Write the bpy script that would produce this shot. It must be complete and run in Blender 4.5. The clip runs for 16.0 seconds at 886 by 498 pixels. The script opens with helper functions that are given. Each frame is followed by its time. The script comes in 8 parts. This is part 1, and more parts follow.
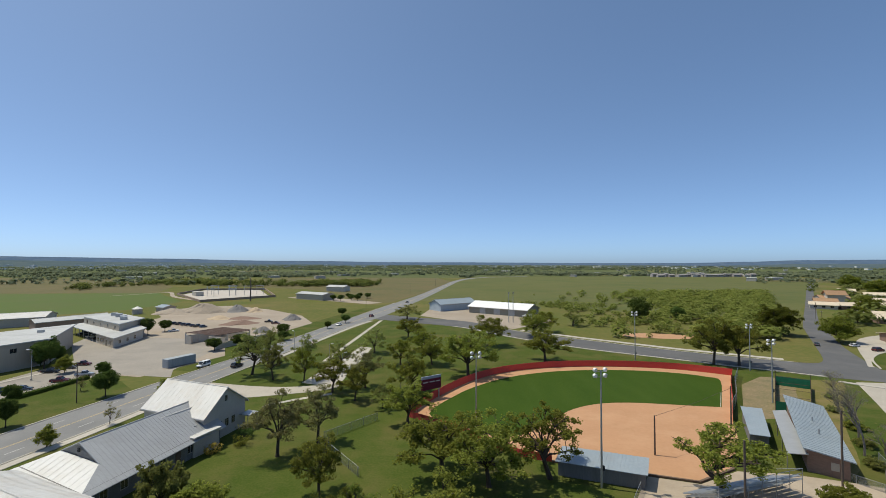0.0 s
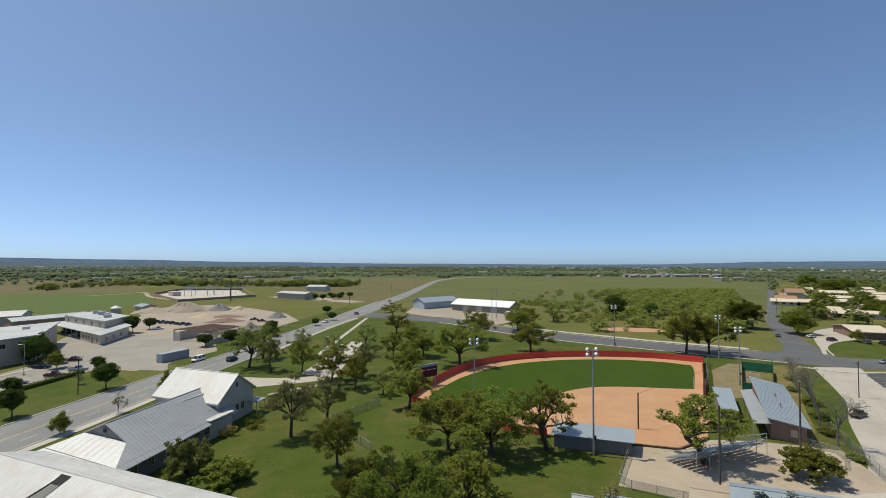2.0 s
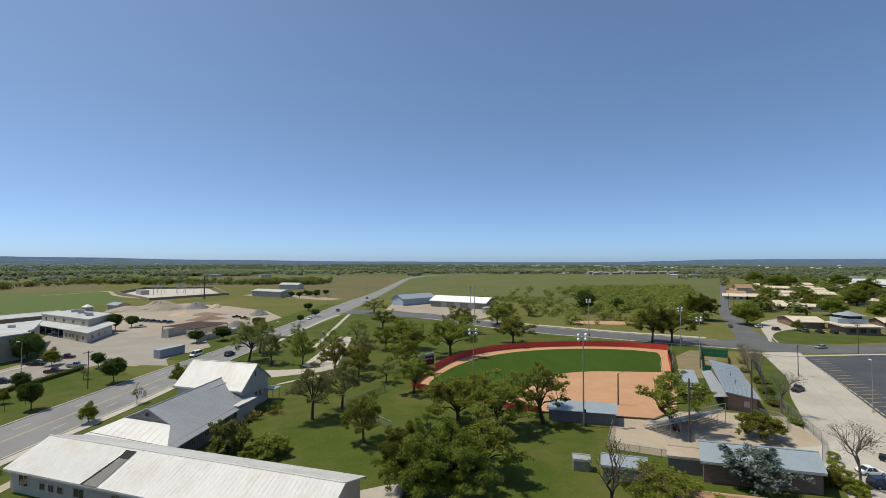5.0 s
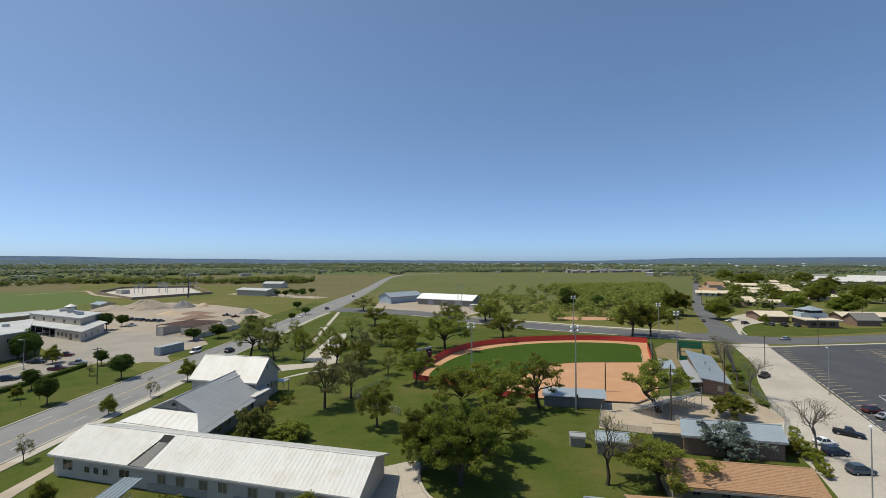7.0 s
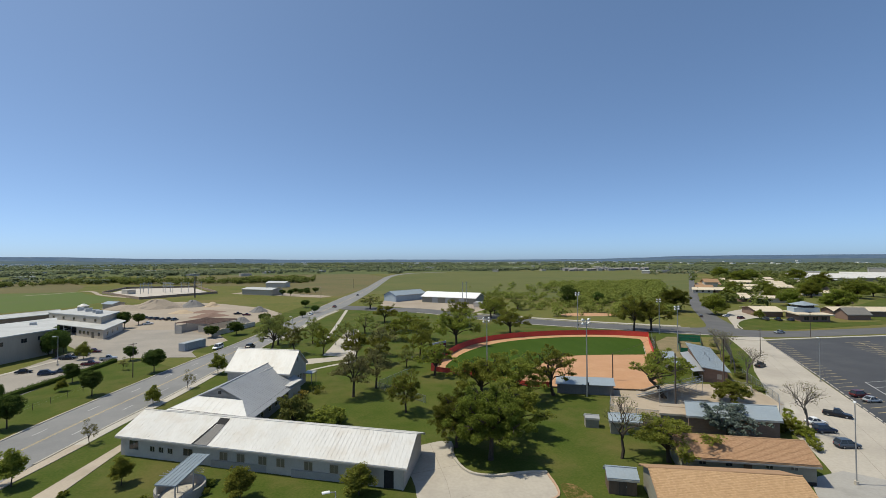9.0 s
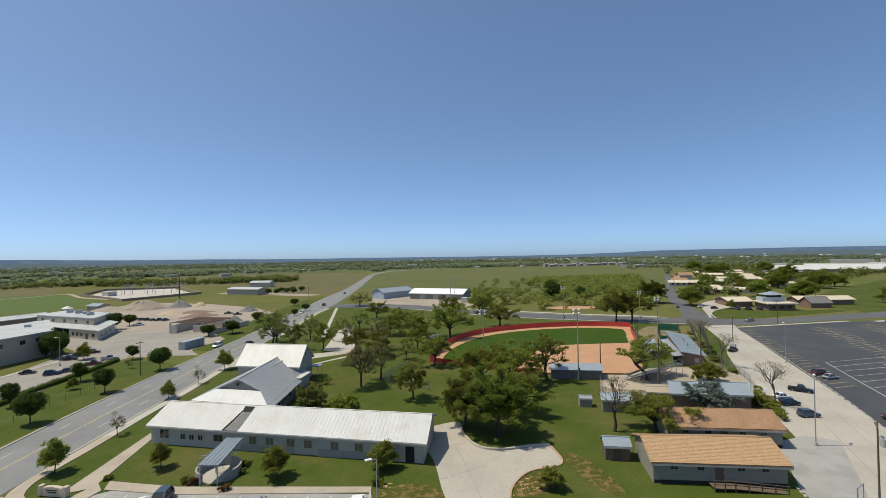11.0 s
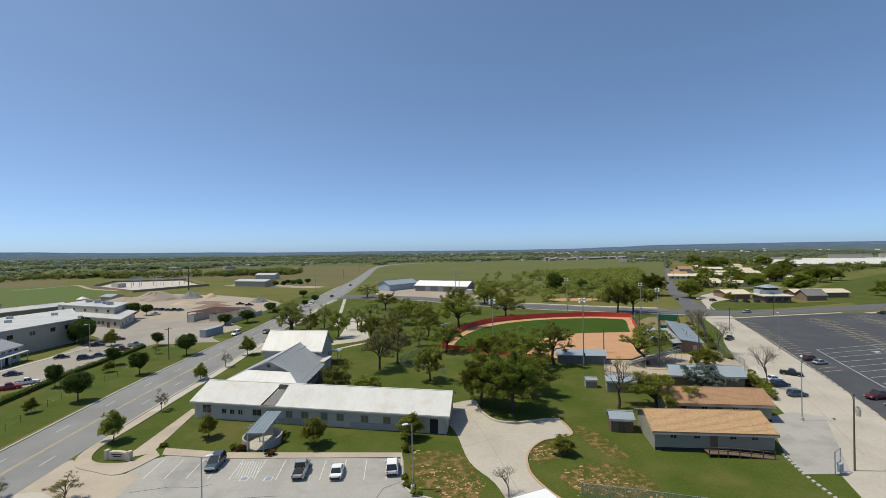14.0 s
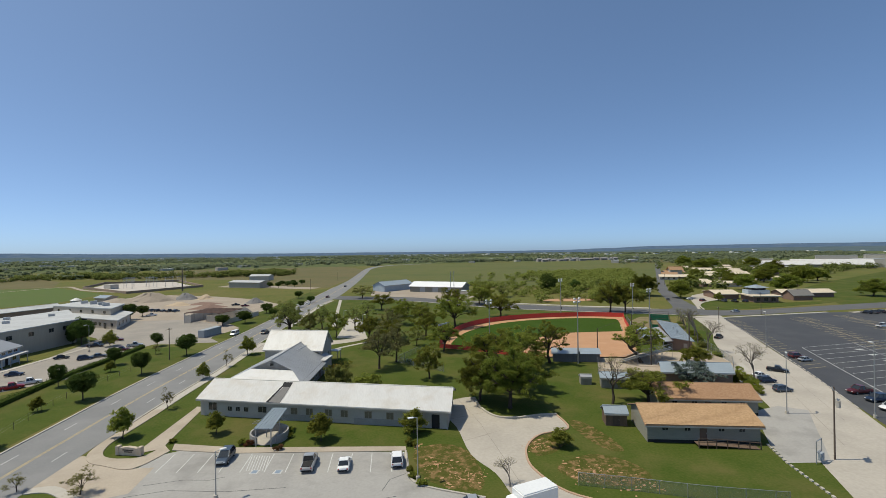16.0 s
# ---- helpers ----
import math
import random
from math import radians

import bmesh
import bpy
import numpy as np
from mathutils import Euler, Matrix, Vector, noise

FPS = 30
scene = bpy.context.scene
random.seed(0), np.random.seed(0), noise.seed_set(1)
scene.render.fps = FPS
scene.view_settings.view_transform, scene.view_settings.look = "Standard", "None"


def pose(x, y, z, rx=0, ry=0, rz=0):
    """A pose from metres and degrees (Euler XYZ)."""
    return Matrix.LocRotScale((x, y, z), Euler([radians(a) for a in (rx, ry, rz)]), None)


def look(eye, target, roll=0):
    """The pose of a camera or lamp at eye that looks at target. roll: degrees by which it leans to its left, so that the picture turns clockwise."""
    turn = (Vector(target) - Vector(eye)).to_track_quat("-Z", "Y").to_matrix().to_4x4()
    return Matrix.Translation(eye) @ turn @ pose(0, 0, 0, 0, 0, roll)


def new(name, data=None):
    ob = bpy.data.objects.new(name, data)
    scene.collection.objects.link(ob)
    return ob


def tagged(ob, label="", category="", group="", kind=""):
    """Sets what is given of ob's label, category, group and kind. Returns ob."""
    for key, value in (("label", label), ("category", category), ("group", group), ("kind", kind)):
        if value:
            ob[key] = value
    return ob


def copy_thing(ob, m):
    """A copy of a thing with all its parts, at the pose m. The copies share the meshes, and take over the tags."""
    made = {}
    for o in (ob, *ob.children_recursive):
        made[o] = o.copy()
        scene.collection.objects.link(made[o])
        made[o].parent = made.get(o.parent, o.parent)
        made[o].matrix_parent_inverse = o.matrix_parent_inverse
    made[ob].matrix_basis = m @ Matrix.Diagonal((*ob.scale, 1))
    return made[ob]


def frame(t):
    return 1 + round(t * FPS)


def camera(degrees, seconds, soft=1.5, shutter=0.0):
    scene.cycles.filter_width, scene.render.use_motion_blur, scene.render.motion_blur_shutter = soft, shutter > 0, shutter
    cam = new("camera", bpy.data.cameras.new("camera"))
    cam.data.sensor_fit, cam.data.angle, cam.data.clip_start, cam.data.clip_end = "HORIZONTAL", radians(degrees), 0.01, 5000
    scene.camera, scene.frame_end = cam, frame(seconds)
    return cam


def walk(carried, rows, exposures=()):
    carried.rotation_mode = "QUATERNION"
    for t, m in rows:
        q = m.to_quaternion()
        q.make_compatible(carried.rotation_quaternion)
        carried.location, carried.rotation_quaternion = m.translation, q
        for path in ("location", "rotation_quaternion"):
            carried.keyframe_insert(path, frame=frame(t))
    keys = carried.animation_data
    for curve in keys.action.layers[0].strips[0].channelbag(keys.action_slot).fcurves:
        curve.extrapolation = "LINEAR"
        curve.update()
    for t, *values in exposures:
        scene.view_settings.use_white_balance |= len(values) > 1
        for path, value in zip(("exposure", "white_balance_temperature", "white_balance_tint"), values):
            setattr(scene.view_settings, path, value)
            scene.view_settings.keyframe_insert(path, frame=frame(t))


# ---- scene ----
cam = camera(90.3, 16.0, soft=0.75)
PATH = [
    (0, 2.86, -1.26, 31.36, 1.56, 1.57, 0.08),
    (0.5, 1.63, -3.10, 30.16, 0.59, 1.93, 0.12),
    (1, 0.46, -4.39, 29.65, -0.30, 2.11, 0.12),
    (1.5, -0.66, -5.62, 29.64, -0.40, 1.96, 0.12),
    (2, -1.92, -6.85, 29.62, -1.57, 1.77, 0.12),
    (2.5, -3.16, -8.08, 29.36, -2.33, 1.80, 0.08),
    (3, -4.44, -9.41, 29.24, -3.28, 1.81, 0.05),
    (3.5, -5.79, -10.97, 29.25, -3.85, 1.78, 0.05),
    (4, -7.30, -12.42, 29.44, -4.79, 1.69, 0.08),
    (6.5, -14.03, -19.44, 29.55, -7.48, 1.32, 0.07),
    (7, -15.60, -20.92, 29.52, -8.60, 1.33, 0.06),
    (7.5, -17.08, -22.43, 29.46, -9.45, 1.30, 0.01),
    (8, -18.48, -24.09, 29.20, -9.79, 1.31, -0.17),
    (8.5, -20.07, -25.15, 29.34, -8.96, 1.26, -0.22),
    (9, -21.64, -26.57, 29.37, -9.12, 1.21, -0.22),
    (9.5, -23.23, -28.05, 29.32, -10.01, 1.18, -0.28),
    (12, -29.23, -33.87, 29.07, -12.47, 0.64, -0.82),
    (12.5, -30.02, -34.87, 28.92, -12.83, 0.58, -0.50),
    (13, -30.80, -35.73, 28.82, -11.87, 0.46, -0.63),
    (13.5, -31.46, -36.51, 28.79, -10.40, 0.29, -0.89),
    (14, -31.82, -37.04, 28.77, -11.73, 0.05, -0.78),
    (14.5, -32.43, -37.89, 28.90, -9.23, 0.12, -1.12),
    (15, -32.79, -38.37, 28.92, -10.00, 0.15, -0.79),
    (15.5, -33.07, -38.70, 28.82, -13.83, 0.20, -0.30),
    (16, -33.70, -39.20, 28.79, -12.68, 0.18, -0.78),
]


def aim(x, y, z, yaw, pitch, roll):
    a, b = radians(yaw), radians(pitch)
    return look((x, y, z), (x - math.sin(a) * math.cos(b), y + math.cos(a) * math.cos(b), z + math.sin(b)), roll)


walk(cam, [(r[0], aim(*r[1:])) for r in PATH], ((0.0, 0.0), (9.5, 0.0), (12.0, 0.02), (12.5, -0.08), (13.0, -0.03), (13.5, 0.02), (15.5, 0.02), (16.0, -0.08)))

# ---- sky and sun ----
SUN_TO = Vector((-0.425, 0.112, 0.899)).normalized()
world = bpy.data.worlds.new("sky")
scene.world = world
world.use_nodes = True
wn = world.node_tree.nodes
sky = wn.new("ShaderNodeTexSky")
sky.sky_type = "NISHITA"
sky.sun_disc = False
sky.sun_elevation = math.asin(SUN_TO.z)
sky.sun_rotation = math.atan2(SUN_TO.x, SUN_TO.y)
sky.altitude = 800
sky.air_density = 0.4
sky.dust_density = 1.6
sky.ozone_density = 3.0
wn["Background"].inputs[1].default_value = 0.239
sky_gamma, sky_tint = wn.new("ShaderNodeGamma"), wn.new("ShaderNodeMixRGB")
sky_gamma.inputs[1].default_value = 0.70
sky_tint.blend_type = "MULTIPLY"
sky_tint.inputs[0].default_value = 1.0
sky_tint.inputs[2].default_value = (0.80, 1.005, 1.155, 1)
world.node_tree.links.new(sky.outputs[0], sky_gamma.inputs[0])
world.node_tree.links.new(sky_gamma.outputs[0], sky_tint.inputs[1])
world.node_tree.links.new(sky_tint.outputs[0], wn["Background"].inputs[0])
sun = new("sun", bpy.data.lights.new("sun", "SUN"))
sun.data.energy = 3.95
sun.data.angle = radians(0.53)
sun.data.color = (1.0, 0.93, 0.74)
sun.matrix_world = look(SUN_TO * 200, (0, 0, 0))
scene.view_settings.exposure = 0.0

# ---- materials ----
MATS = {}


def shade(name, a, b=None, rough=0.85, metal=0.0, scale=1.0, fine=8.0, bump=0.15, spec=0.3, stretch=(1, 1, 1), dirt=None, dirt_scale=0.2, dirt_amount=0.5, rand=0.0):
    """A painted or natural surface: two colours mixed by broad and fine noise, stains of a third colour, and fine relief."""
    if name in MATS:
        return MATS[name]
    m = bpy.data.materials.new(name)
    m.use_nodes = True
    n, l = m.node_tree.nodes, m.node_tree.links
    p = n["Principled BSDF"]
    b = b or tuple(c * 0.78 for c in a)
    co = n.new("ShaderNodeTexCoord")
    mp = n.new("ShaderNodeMapping")
    mp.inputs["Scale"].default_value = stretch
    l.new(co.outputs["Object"], mp.inputs[0])
    n1 = n.new("ShaderNodeTexNoise")
    n1.inputs["Scale"].default_value = scale
    n1.inputs["Detail"].default_value = 6
    n2 = n.new("ShaderNodeTexNoise")
    n2.inputs["Scale"].default_value = scale * fine
    n2.inputs["Detail"].default_value = 4
    for q in (n1, n2):
        l.new(mp.outputs[0], q.inputs["Vector"])
    add = n.new("ShaderNodeMath")
    add.operation = "ADD"
    l.new(n1.outputs["Fac"], add.inputs[0])
    l.new(n2.outputs["Fac"], add.inputs[1])
    rm = n.new("ShaderNodeMapRange")
    rm.inputs[1].default_value, rm.inputs[2].default_value = 0.7, 1.3
    l.new(add.outputs[0], rm.inputs[0])
    mx = n.new("ShaderNodeMixRGB")
    mx.inputs[1].default_value, mx.inputs[2].default_value = (*a, 1), (*b, 1)
    l.new(rm.outputs[0], mx.inputs[0])
    out = mx.outputs[0]
    if dirt:
        n3 = n.new("ShaderNodeTexNoise")
        n3.inputs["Scale"].default_value = dirt_scale
        n3.inputs["Detail"].default_value = 8
        n3.inputs["Roughness"].default_value = 0.65
        l.new(co.outputs["Object"], n3.inputs["Vector"])
        r3 = n.new("ShaderNodeMapRange")
        r3.inputs[1].default_value, r3.inputs[2].default_value = 0.48, 0.68
        r3.inputs[4].default_value = dirt_amount
        l.new(n3.outputs["Fac"], r3.inputs[0])
        m3 = n.new("ShaderNodeMixRGB")
        m3.inputs[2].default_value = (*dirt, 1)
        l.new(r3.outputs[0], m3.inputs[0])
        l.new(out, m3.inputs[1])
        out = m3.outputs[0]
    if rand:
        oi = n.new("ShaderNodeObjectInfo")
        r4 = n.new("ShaderNodeMapRange")
        r4.inputs[3].default_value, r4.inputs[4].default_value = 1 - rand, 1 + rand
        l.new(oi.outputs["Random"], r4.inputs[0])
        hs = n.new("ShaderNodeHueSaturation")
        l.new(r4.outputs[0], hs.inputs["Value"])
        l.new(out, hs.inputs["Color"])
        out = hs.outputs[0]
    l.new(out, p.inputs["Base Color"])
    p.inputs["Roughness"].default_value = rough
    p.inputs["Metallic"].default_value = metal
    p.inputs["Specular IOR Level"].default_value = spec
    if bump:
        bp = n.new("ShaderNodeBump")
        bp.inputs["Strength"].default_value = bump
        bp.inputs["Distance"].default_value = 0.05
        l.new(n2.outputs["Fac"], bp.inputs["Height"])
        l.new(bp.outputs[0], p.inputs["Normal"])
    MATS[name] = m
    return m


def leafy(name, a, b, c, trans=0.3):
    """Foliage: each leaf clump takes its own tone, each tree its own value, and light passes partly through."""
    m = bpy.data.materials.new(name)
    m.use_nodes = True
    n, l = m.node_tree.nodes, m.node_tree.links
    n.remove(n["Principled BSDF"])
    ge = n.new("ShaderNodeNewGeometry")
    ra = n.new("ShaderNodeValToRGB")
    ra.color_ramp.elements[0].color, ra.color_ramp.elements[1].color = (*a, 1), (*c, 1)
    e = ra.color_ramp.elements.new(0.5)
    e.color = (*b, 1)
    l.new(ge.outputs["Random Per Island"], ra.inputs[0])
    oi = n.new("ShaderNodeObjectInfo")
    mr = n.new("ShaderNodeMapRange")
    mr.inputs[3].default_value, mr.inputs[4].default_value = 0.72, 1.25
    l.new(oi.outputs["Random"], mr.inputs[0])
    mh = n.new("ShaderNodeMapRange")
    mh.inputs[3].default_value, mh.inputs[4].default_value = 0.485, 0.515
    l.new(oi.outputs["Random"], mh.inputs[0])
    hs = n.new("ShaderNodeHueSaturation")
    l.new(mr.outputs[0], hs.inputs["Value"])
    l.new(mh.outputs[0], hs.inputs["Hue"])
    l.new(ra.outputs[0], hs.inputs["Color"])
    d, t, mix = n.new("ShaderNodeBsdfDiffuse"), n.new("ShaderNodeBsdfTranslucent"), n.new("ShaderNodeMixShader")
    l.new(hs.outputs[0], d.inputs[0])
    l.new(hs.outputs[0], t.inputs[0])
    mix.inputs[0].default_value = trans
    l.new(d.outputs[0], mix.inputs[1])
    l.new(t.outputs[0], mix.inputs[2])
    l.new(mix.outputs[0], n["Material Output"].inputs[0])
    return m


lawn_m = shade("lawn", (0.046, 0.075, 0.011), (0.089, 0.102, 0.024), scale=0.16, fine=18, bump=0.8, dirt=(0.155, 0.118, 0.05), dirt_scale=0.085, dirt_amount=0.5, spec=0.05)
meadow_m = shade("meadow", (0.085, 0.108, 0.024), (0.150, 0.135, 0.045), scale=0.03, fine=16, bump=0.8, dirt=(0.19, 0.145, 0.065), dirt_scale=0.012, dirt_amount=0.6, spec=0.05)
brownfield_m = shade("dry_field", (0.16, 0.125, 0.06), (0.105, 0.105, 0.042), scale=0.02, fine=14, bump=0.8, dirt=(0.10, 0.11, 0.04), dirt_scale=0.008, dirt_amount=0.6, spec=0.1)
greenfield_m = shade("green_field", (0.086, 0.126, 0.028), (0.096, 0.122, 0.036), scale=0.02, fine=12, bump=0.6, dirt=(0.12, 0.12, 0.05), dirt_scale=0.01, dirt_amount=0.4, spec=0.1)
turf_m = shade("outfield_turf", (0.034, 0.066, 0.008), (0.048, 0.082, 0.012), scale=0.25, fine=20, bump=0.5, stretch=(1, 0.25, 1), spec=0.05)
clay_m = shade("infield_clay", (0.47, 0.265, 0.15), (0.42, 0.235, 0.13), scale=0.15, fine=10, bump=0.25, dirt=(0.52, 0.32, 0.19), dirt_scale=0.12, dirt_amount=0.6, spec=0.1)
asphalt_m = shade("old_asphalt", (0.235, 0.23, 0.225), (0.19, 0.19, 0.19), scale=0.2, fine=25, bump=0.2, dirt=(0.145, 0.145, 0.145), dirt_scale=0.08, dirt_amount=0.5, rough=0.9)
darkasphalt_m = shade("sealed_asphalt", (0.068, 0.070, 0.077), (0.052, 0.054, 0.060), scale=0.15, fine=25, bump=0.2, dirt=(0.10, 0.10, 0.10), dirt_scale=0.06, dirt_amount=0.5, rough=0.85)
street_m = shade("street_asphalt", (0.12, 0.118, 0.118), (0.095, 0.095, 0.098), scale=0.2, fine=25, bump=0.2, dirt=(0.16, 0.155, 0.15), dirt_scale=0.07, dirt_amount=0.5, rough=0.9)
concrete_m = shade("concrete", (0.47, 0.43, 0.37), (0.40, 0.37, 0.32), scale=0.25, fine=14, bump=0.15, dirt=(0.32, 0.29, 0.25), dirt_scale=0.12, dirt_amount=0.6, rough=0.9)
lane_m = shade("worn_concrete", (0.45, 0.405, 0.345), (0.37, 0.335, 0.285), scale=0.15, fine=14, bump=0.2, dirt=(0.31, 0.28, 0.24), dirt_scale=0.09, dirt_amount=0.6, rough=0.92)
yardc_m = shade("yard_concrete", (0.325, 0.29, 0.25), (0.265, 0.24, 0.21), scale=0.12, fine=14, bump=0.2, dirt=(0.24, 0.22, 0.195), dirt_scale=0.06, dirt_amount=0.65, rough=0.92)
lot_m = shade("lot_concrete", (0.36, 0.345, 0.32), (0.31, 0.295, 0.275), scale=0.2, fine=14, bump=0.15, dirt=(0.22, 0.21, 0.195), dirt_scale=0.16, dirt_amount=0.7, rough=0.9)
yard_m = shade("tan_concrete", (0.42, 0.345, 0.265), (0.36, 0.295, 0.225), scale=0.25, fine=14, bump=0.2, dirt=(0.28, 0.225, 0.165), dirt_scale=0.12, dirt_amount=0.6, rough=0.92)
gravel_m = shade("gravel", (0.375, 0.315, 0.25), (0.29, 0.24, 0.19), scale=0.06, fine=20, bump=0.5, dirt=(0.30, 0.25, 0.19), dirt_scale=0.03, dirt_amount=0.7, rough=0.95)
soil_m = shade("bare_soil", (0.48, 0.28, 0.16), (0.38, 0.21, 0.115), scale=0.8, fine=10, bump=0.4)
stone_m = shade("pale_stone", (0.52, 0.44, 0.34), (0.44, 0.36, 0.28), scale=1.5, fine=8, bump=0.3, rand=0.15)
paint_m = shade("road_paint", (0.62, 0.61, 0.58), (0.38, 0.38, 0.37), scale=1.2, fine=10, bump=0.05)
yellow_m = shade("yellow_paint", (0.52, 0.40, 0.20), (0.36, 0.30, 0.18), scale=1.2, fine=10, bump=0.05)
faded_m = shade("faded_road_paint", (0.56, 0.55, 0.53), (0.38, 0.375, 0.36), scale=1.2, fine=10, bump=0.05)
walk_m = shade("tan_pavement", (0.43, 0.365, 0.29), (0.365, 0.31, 0.245), scale=0.3, fine=14, bump=0.15, dirt=(0.31, 0.255, 0.195), dirt_scale=0.15, dirt_amount=0.6, rough=0.92)
worn_m = shade("worn_lawn", (0.050, 0.066, 0.010), (0.10, 0.088, 0.025), scale=0.3, fine=12, bump=0.8, dirt=(0.33, 0.19, 0.10), dirt_scale=0.9, dirt_amount=0.75, spec=0.05)
roof_white_m = shade("galvanised_roof", (0.60, 0.59, 0.57), (0.52, 0.51, 0.49), scale=0.35, fine=10, metal=0.05, rough=0.55, bump=0.03, stretch=(1.6, 0.3, 0.3), dirt=(0.47, 0.42, 0.36), dirt_scale=0.35, dirt_amount=0.55, spec=0.3)
roof_grey_m = shade("grey_metal_roof", (0.37, 0.375, 0.38), (0.32, 0.325, 0.33), scale=0.4, fine=8, metal=0.15, rough=0.42, bump=0.03, stretch=(0.4, 1.4, 0.4), dirt=(0.28, 0.28, 0.275), dirt_scale=0.3, dirt_amount=0.45, spec=0.5)
roof_blue_m = shade("blue_grey_metal_roof", (0.29, 0.335, 0.375), (0.25, 0.295, 0.33), scale=0.4, fine=8, rough=0.45, bump=0.03, dirt=(0.26, 0.28, 0.29), dirt_scale=0.3, dirt_amount=0.5, spec=0.4)
shingle_m = shade("tan_shingle", (0.40, 0.25, 0.145), (0.33, 0.205, 0.12), scale=1.2, fine=6, rough=0.95, bump=0.3, stretch=(0.6, 1.6, 1), dirt=(0.27, 0.16, 0.09), dirt_scale=0.8, dirt_amount=0.4, rand=0.12)
darkshingle_m = shade("grey_shingle", (0.20, 0.19, 0.175), (0.15, 0.145, 0.135), scale=1.0, fine=6, rough=0.95, bump=0.3)
tan_roof_m = shade("tan_flat_roof", (0.62, 0.53, 0.40), (0.52, 0.44, 0.33), scale=0.3, fine=8, rough=0.9)
wall_white_m = shade("white_painted_wall", (0.47, 0.435, 0.385), (0.41, 0.38, 0.335), scale=0.6, fine=8, rough=0.8, bump=0.08, dirt=(0.36, 0.33, 0.29), dirt_scale=0.5, dirt_amount=0.4)
wall_grey_m = shade("grey_green_siding", (0.27, 0.26, 0.215), (0.225, 0.215, 0.18), scale=0.7, fine=8, rough=0.8, bump=0.1, stretch=(1, 1, 4))
wall_tan_m = shade("tan_metal_wall", (0.44, 0.385, 0.315), (0.385, 0.34, 0.28), scale=0.3, fine=10, rough=0.7, stretch=(2, 2, 0.2), bump=0.08)
hall_wall_m = shade("grey_render", (0.20, 0.19, 0.18), (0.16, 0.155, 0.145), scale=0.8, fine=8, rough=0.85, bump=0.1)
panel_m = shade("grey_wall_panel", (0.33, 0.32, 0.30), (0.28, 0.27, 0.255), scale=0.8, fine=8, rough=0.85, bump=0.1)
brick_m = shade("brown_brick", (0.26, 0.17, 0.13), (0.19, 0.125, 0.10), scale=1.5, fine=6, rough=0.92, bump=0.3, stretch=(1, 1, 3))
wood_m = shade("weathered_board", (0.17, 0.115, 0.08), (0.115, 0.08, 0.058), scale=1.0, fine=8, stretch=(4, 4, 0.4), bump=0.2)
pole_m = shade("creosoted_wood", (0.12, 0.09, 0.07), (0.08, 0.06, 0.05), scale=1.5, fine=8, stretch=(4, 4, 0.3), bump=0.2)
steel_m = shade("galvanised_steel", (0.42, 0.43, 0.44), (0.35, 0.36, 0.37), scale=1.0, fine=6, metal=0.7, rough=0.5, bump=0.03, spec=0.5)
dark_m = shade("dark_interior", (0.03, 0.03, 0.03), (0.02, 0.02, 0.02), scale=1.0, rough=0.9)
red_m = shade("red_fence_mesh", (0.58, 0.085, 0.065), (0.50, 0.065, 0.05), scale=0.5, fine=12, rough=0.85, bump=0.2)
green_net_m = shade("green_netting", (0.02, 0.16, 0.085), (0.015, 0.11, 0.06), scale=1.0, fine=8, rough=0.9)
bark_m = shade("bark", (0.085, 0.065, 0.05), (0.05, 0.04, 0.032), scale=2.0, fine=6, stretch=(2, 2, 0.5), bump=0.5, rough=0.95)
palebark_m = shade("pale_bark", (0.22, 0.19, 0.165), (0.15, 0.13, 0.115), scale=2.0, fine=6, stretch=(2, 2, 0.5), bump=0.4, rough=0.95)
rubber_m = shade("rubber", (0.02, 0.02, 0.02), (0.015, 0.015, 0.015), rough=0.85)
glass_m = shade("dark_glass", (0.03, 0.035, 0.04), (0.02, 0.022, 0.026), rough=0.08, bump=0, spec=0.6)
lamp_m = shade("lamp_lens", (0.80, 0.80, 0.78), (0.74, 0.74, 0.72), rough=0.25, bump=0, spec=0.6)
oak_m = leafy("oak_leaves", (0.153, 0.17, 0.030), (0.212, 0.228, 0.043), (0.275, 0.288, 0.064), 0.5)
lightleaf_m = leafy("pale_spring_leaves", (0.17, 0.19, 0.05), (0.22, 0.24, 0.068), (0.275, 0.285, 0.09), 0.45)
spring_m = leafy("fresh_oak_leaves", (0.133, 0.158, 0.024), (0.188, 0.215, 0.036), (0.25, 0.278, 0.054), 0.5)
darkleaf_m = leafy("dark_leaves", (0.062, 0.095, 0.023), (0.09, 0.13, 0.032), (0.122, 0.168, 0.044), 0.35)
cedar_m = leafy("blue_grey_needles", (0.10, 0.13, 0.11), (0.14, 0.175, 0.15), (0.19, 0.225, 0.195), 0.15)
budding_m = leafy("budding_leaves", (0.185, 0.182, 0.07), (0.235, 0.228, 0.092), (0.285, 0.268, 0.118), 0.45)
dense_m = leafy("dense_oak_leaves", (0.100, 0.122, 0.021), (0.148, 0.172, 0.031), (0.21, 0.232, 0.048), 0.5)
wood_far_m = leafy("yard_tree_leaves", (0.125, 0.165, 0.045), (0.17, 0.21, 0.06), (0.22, 0.255, 0.08), 0.45)
# Leaves of the far belts, paled and blued: haze mixed into their colour.
hazy_m = leafy("haze_toned_leaves", (0.16, 0.198, 0.125), (0.205, 0.237, 0.145), (0.25, 0.277, 0.17), 0.55)

# ---- building blocks ----


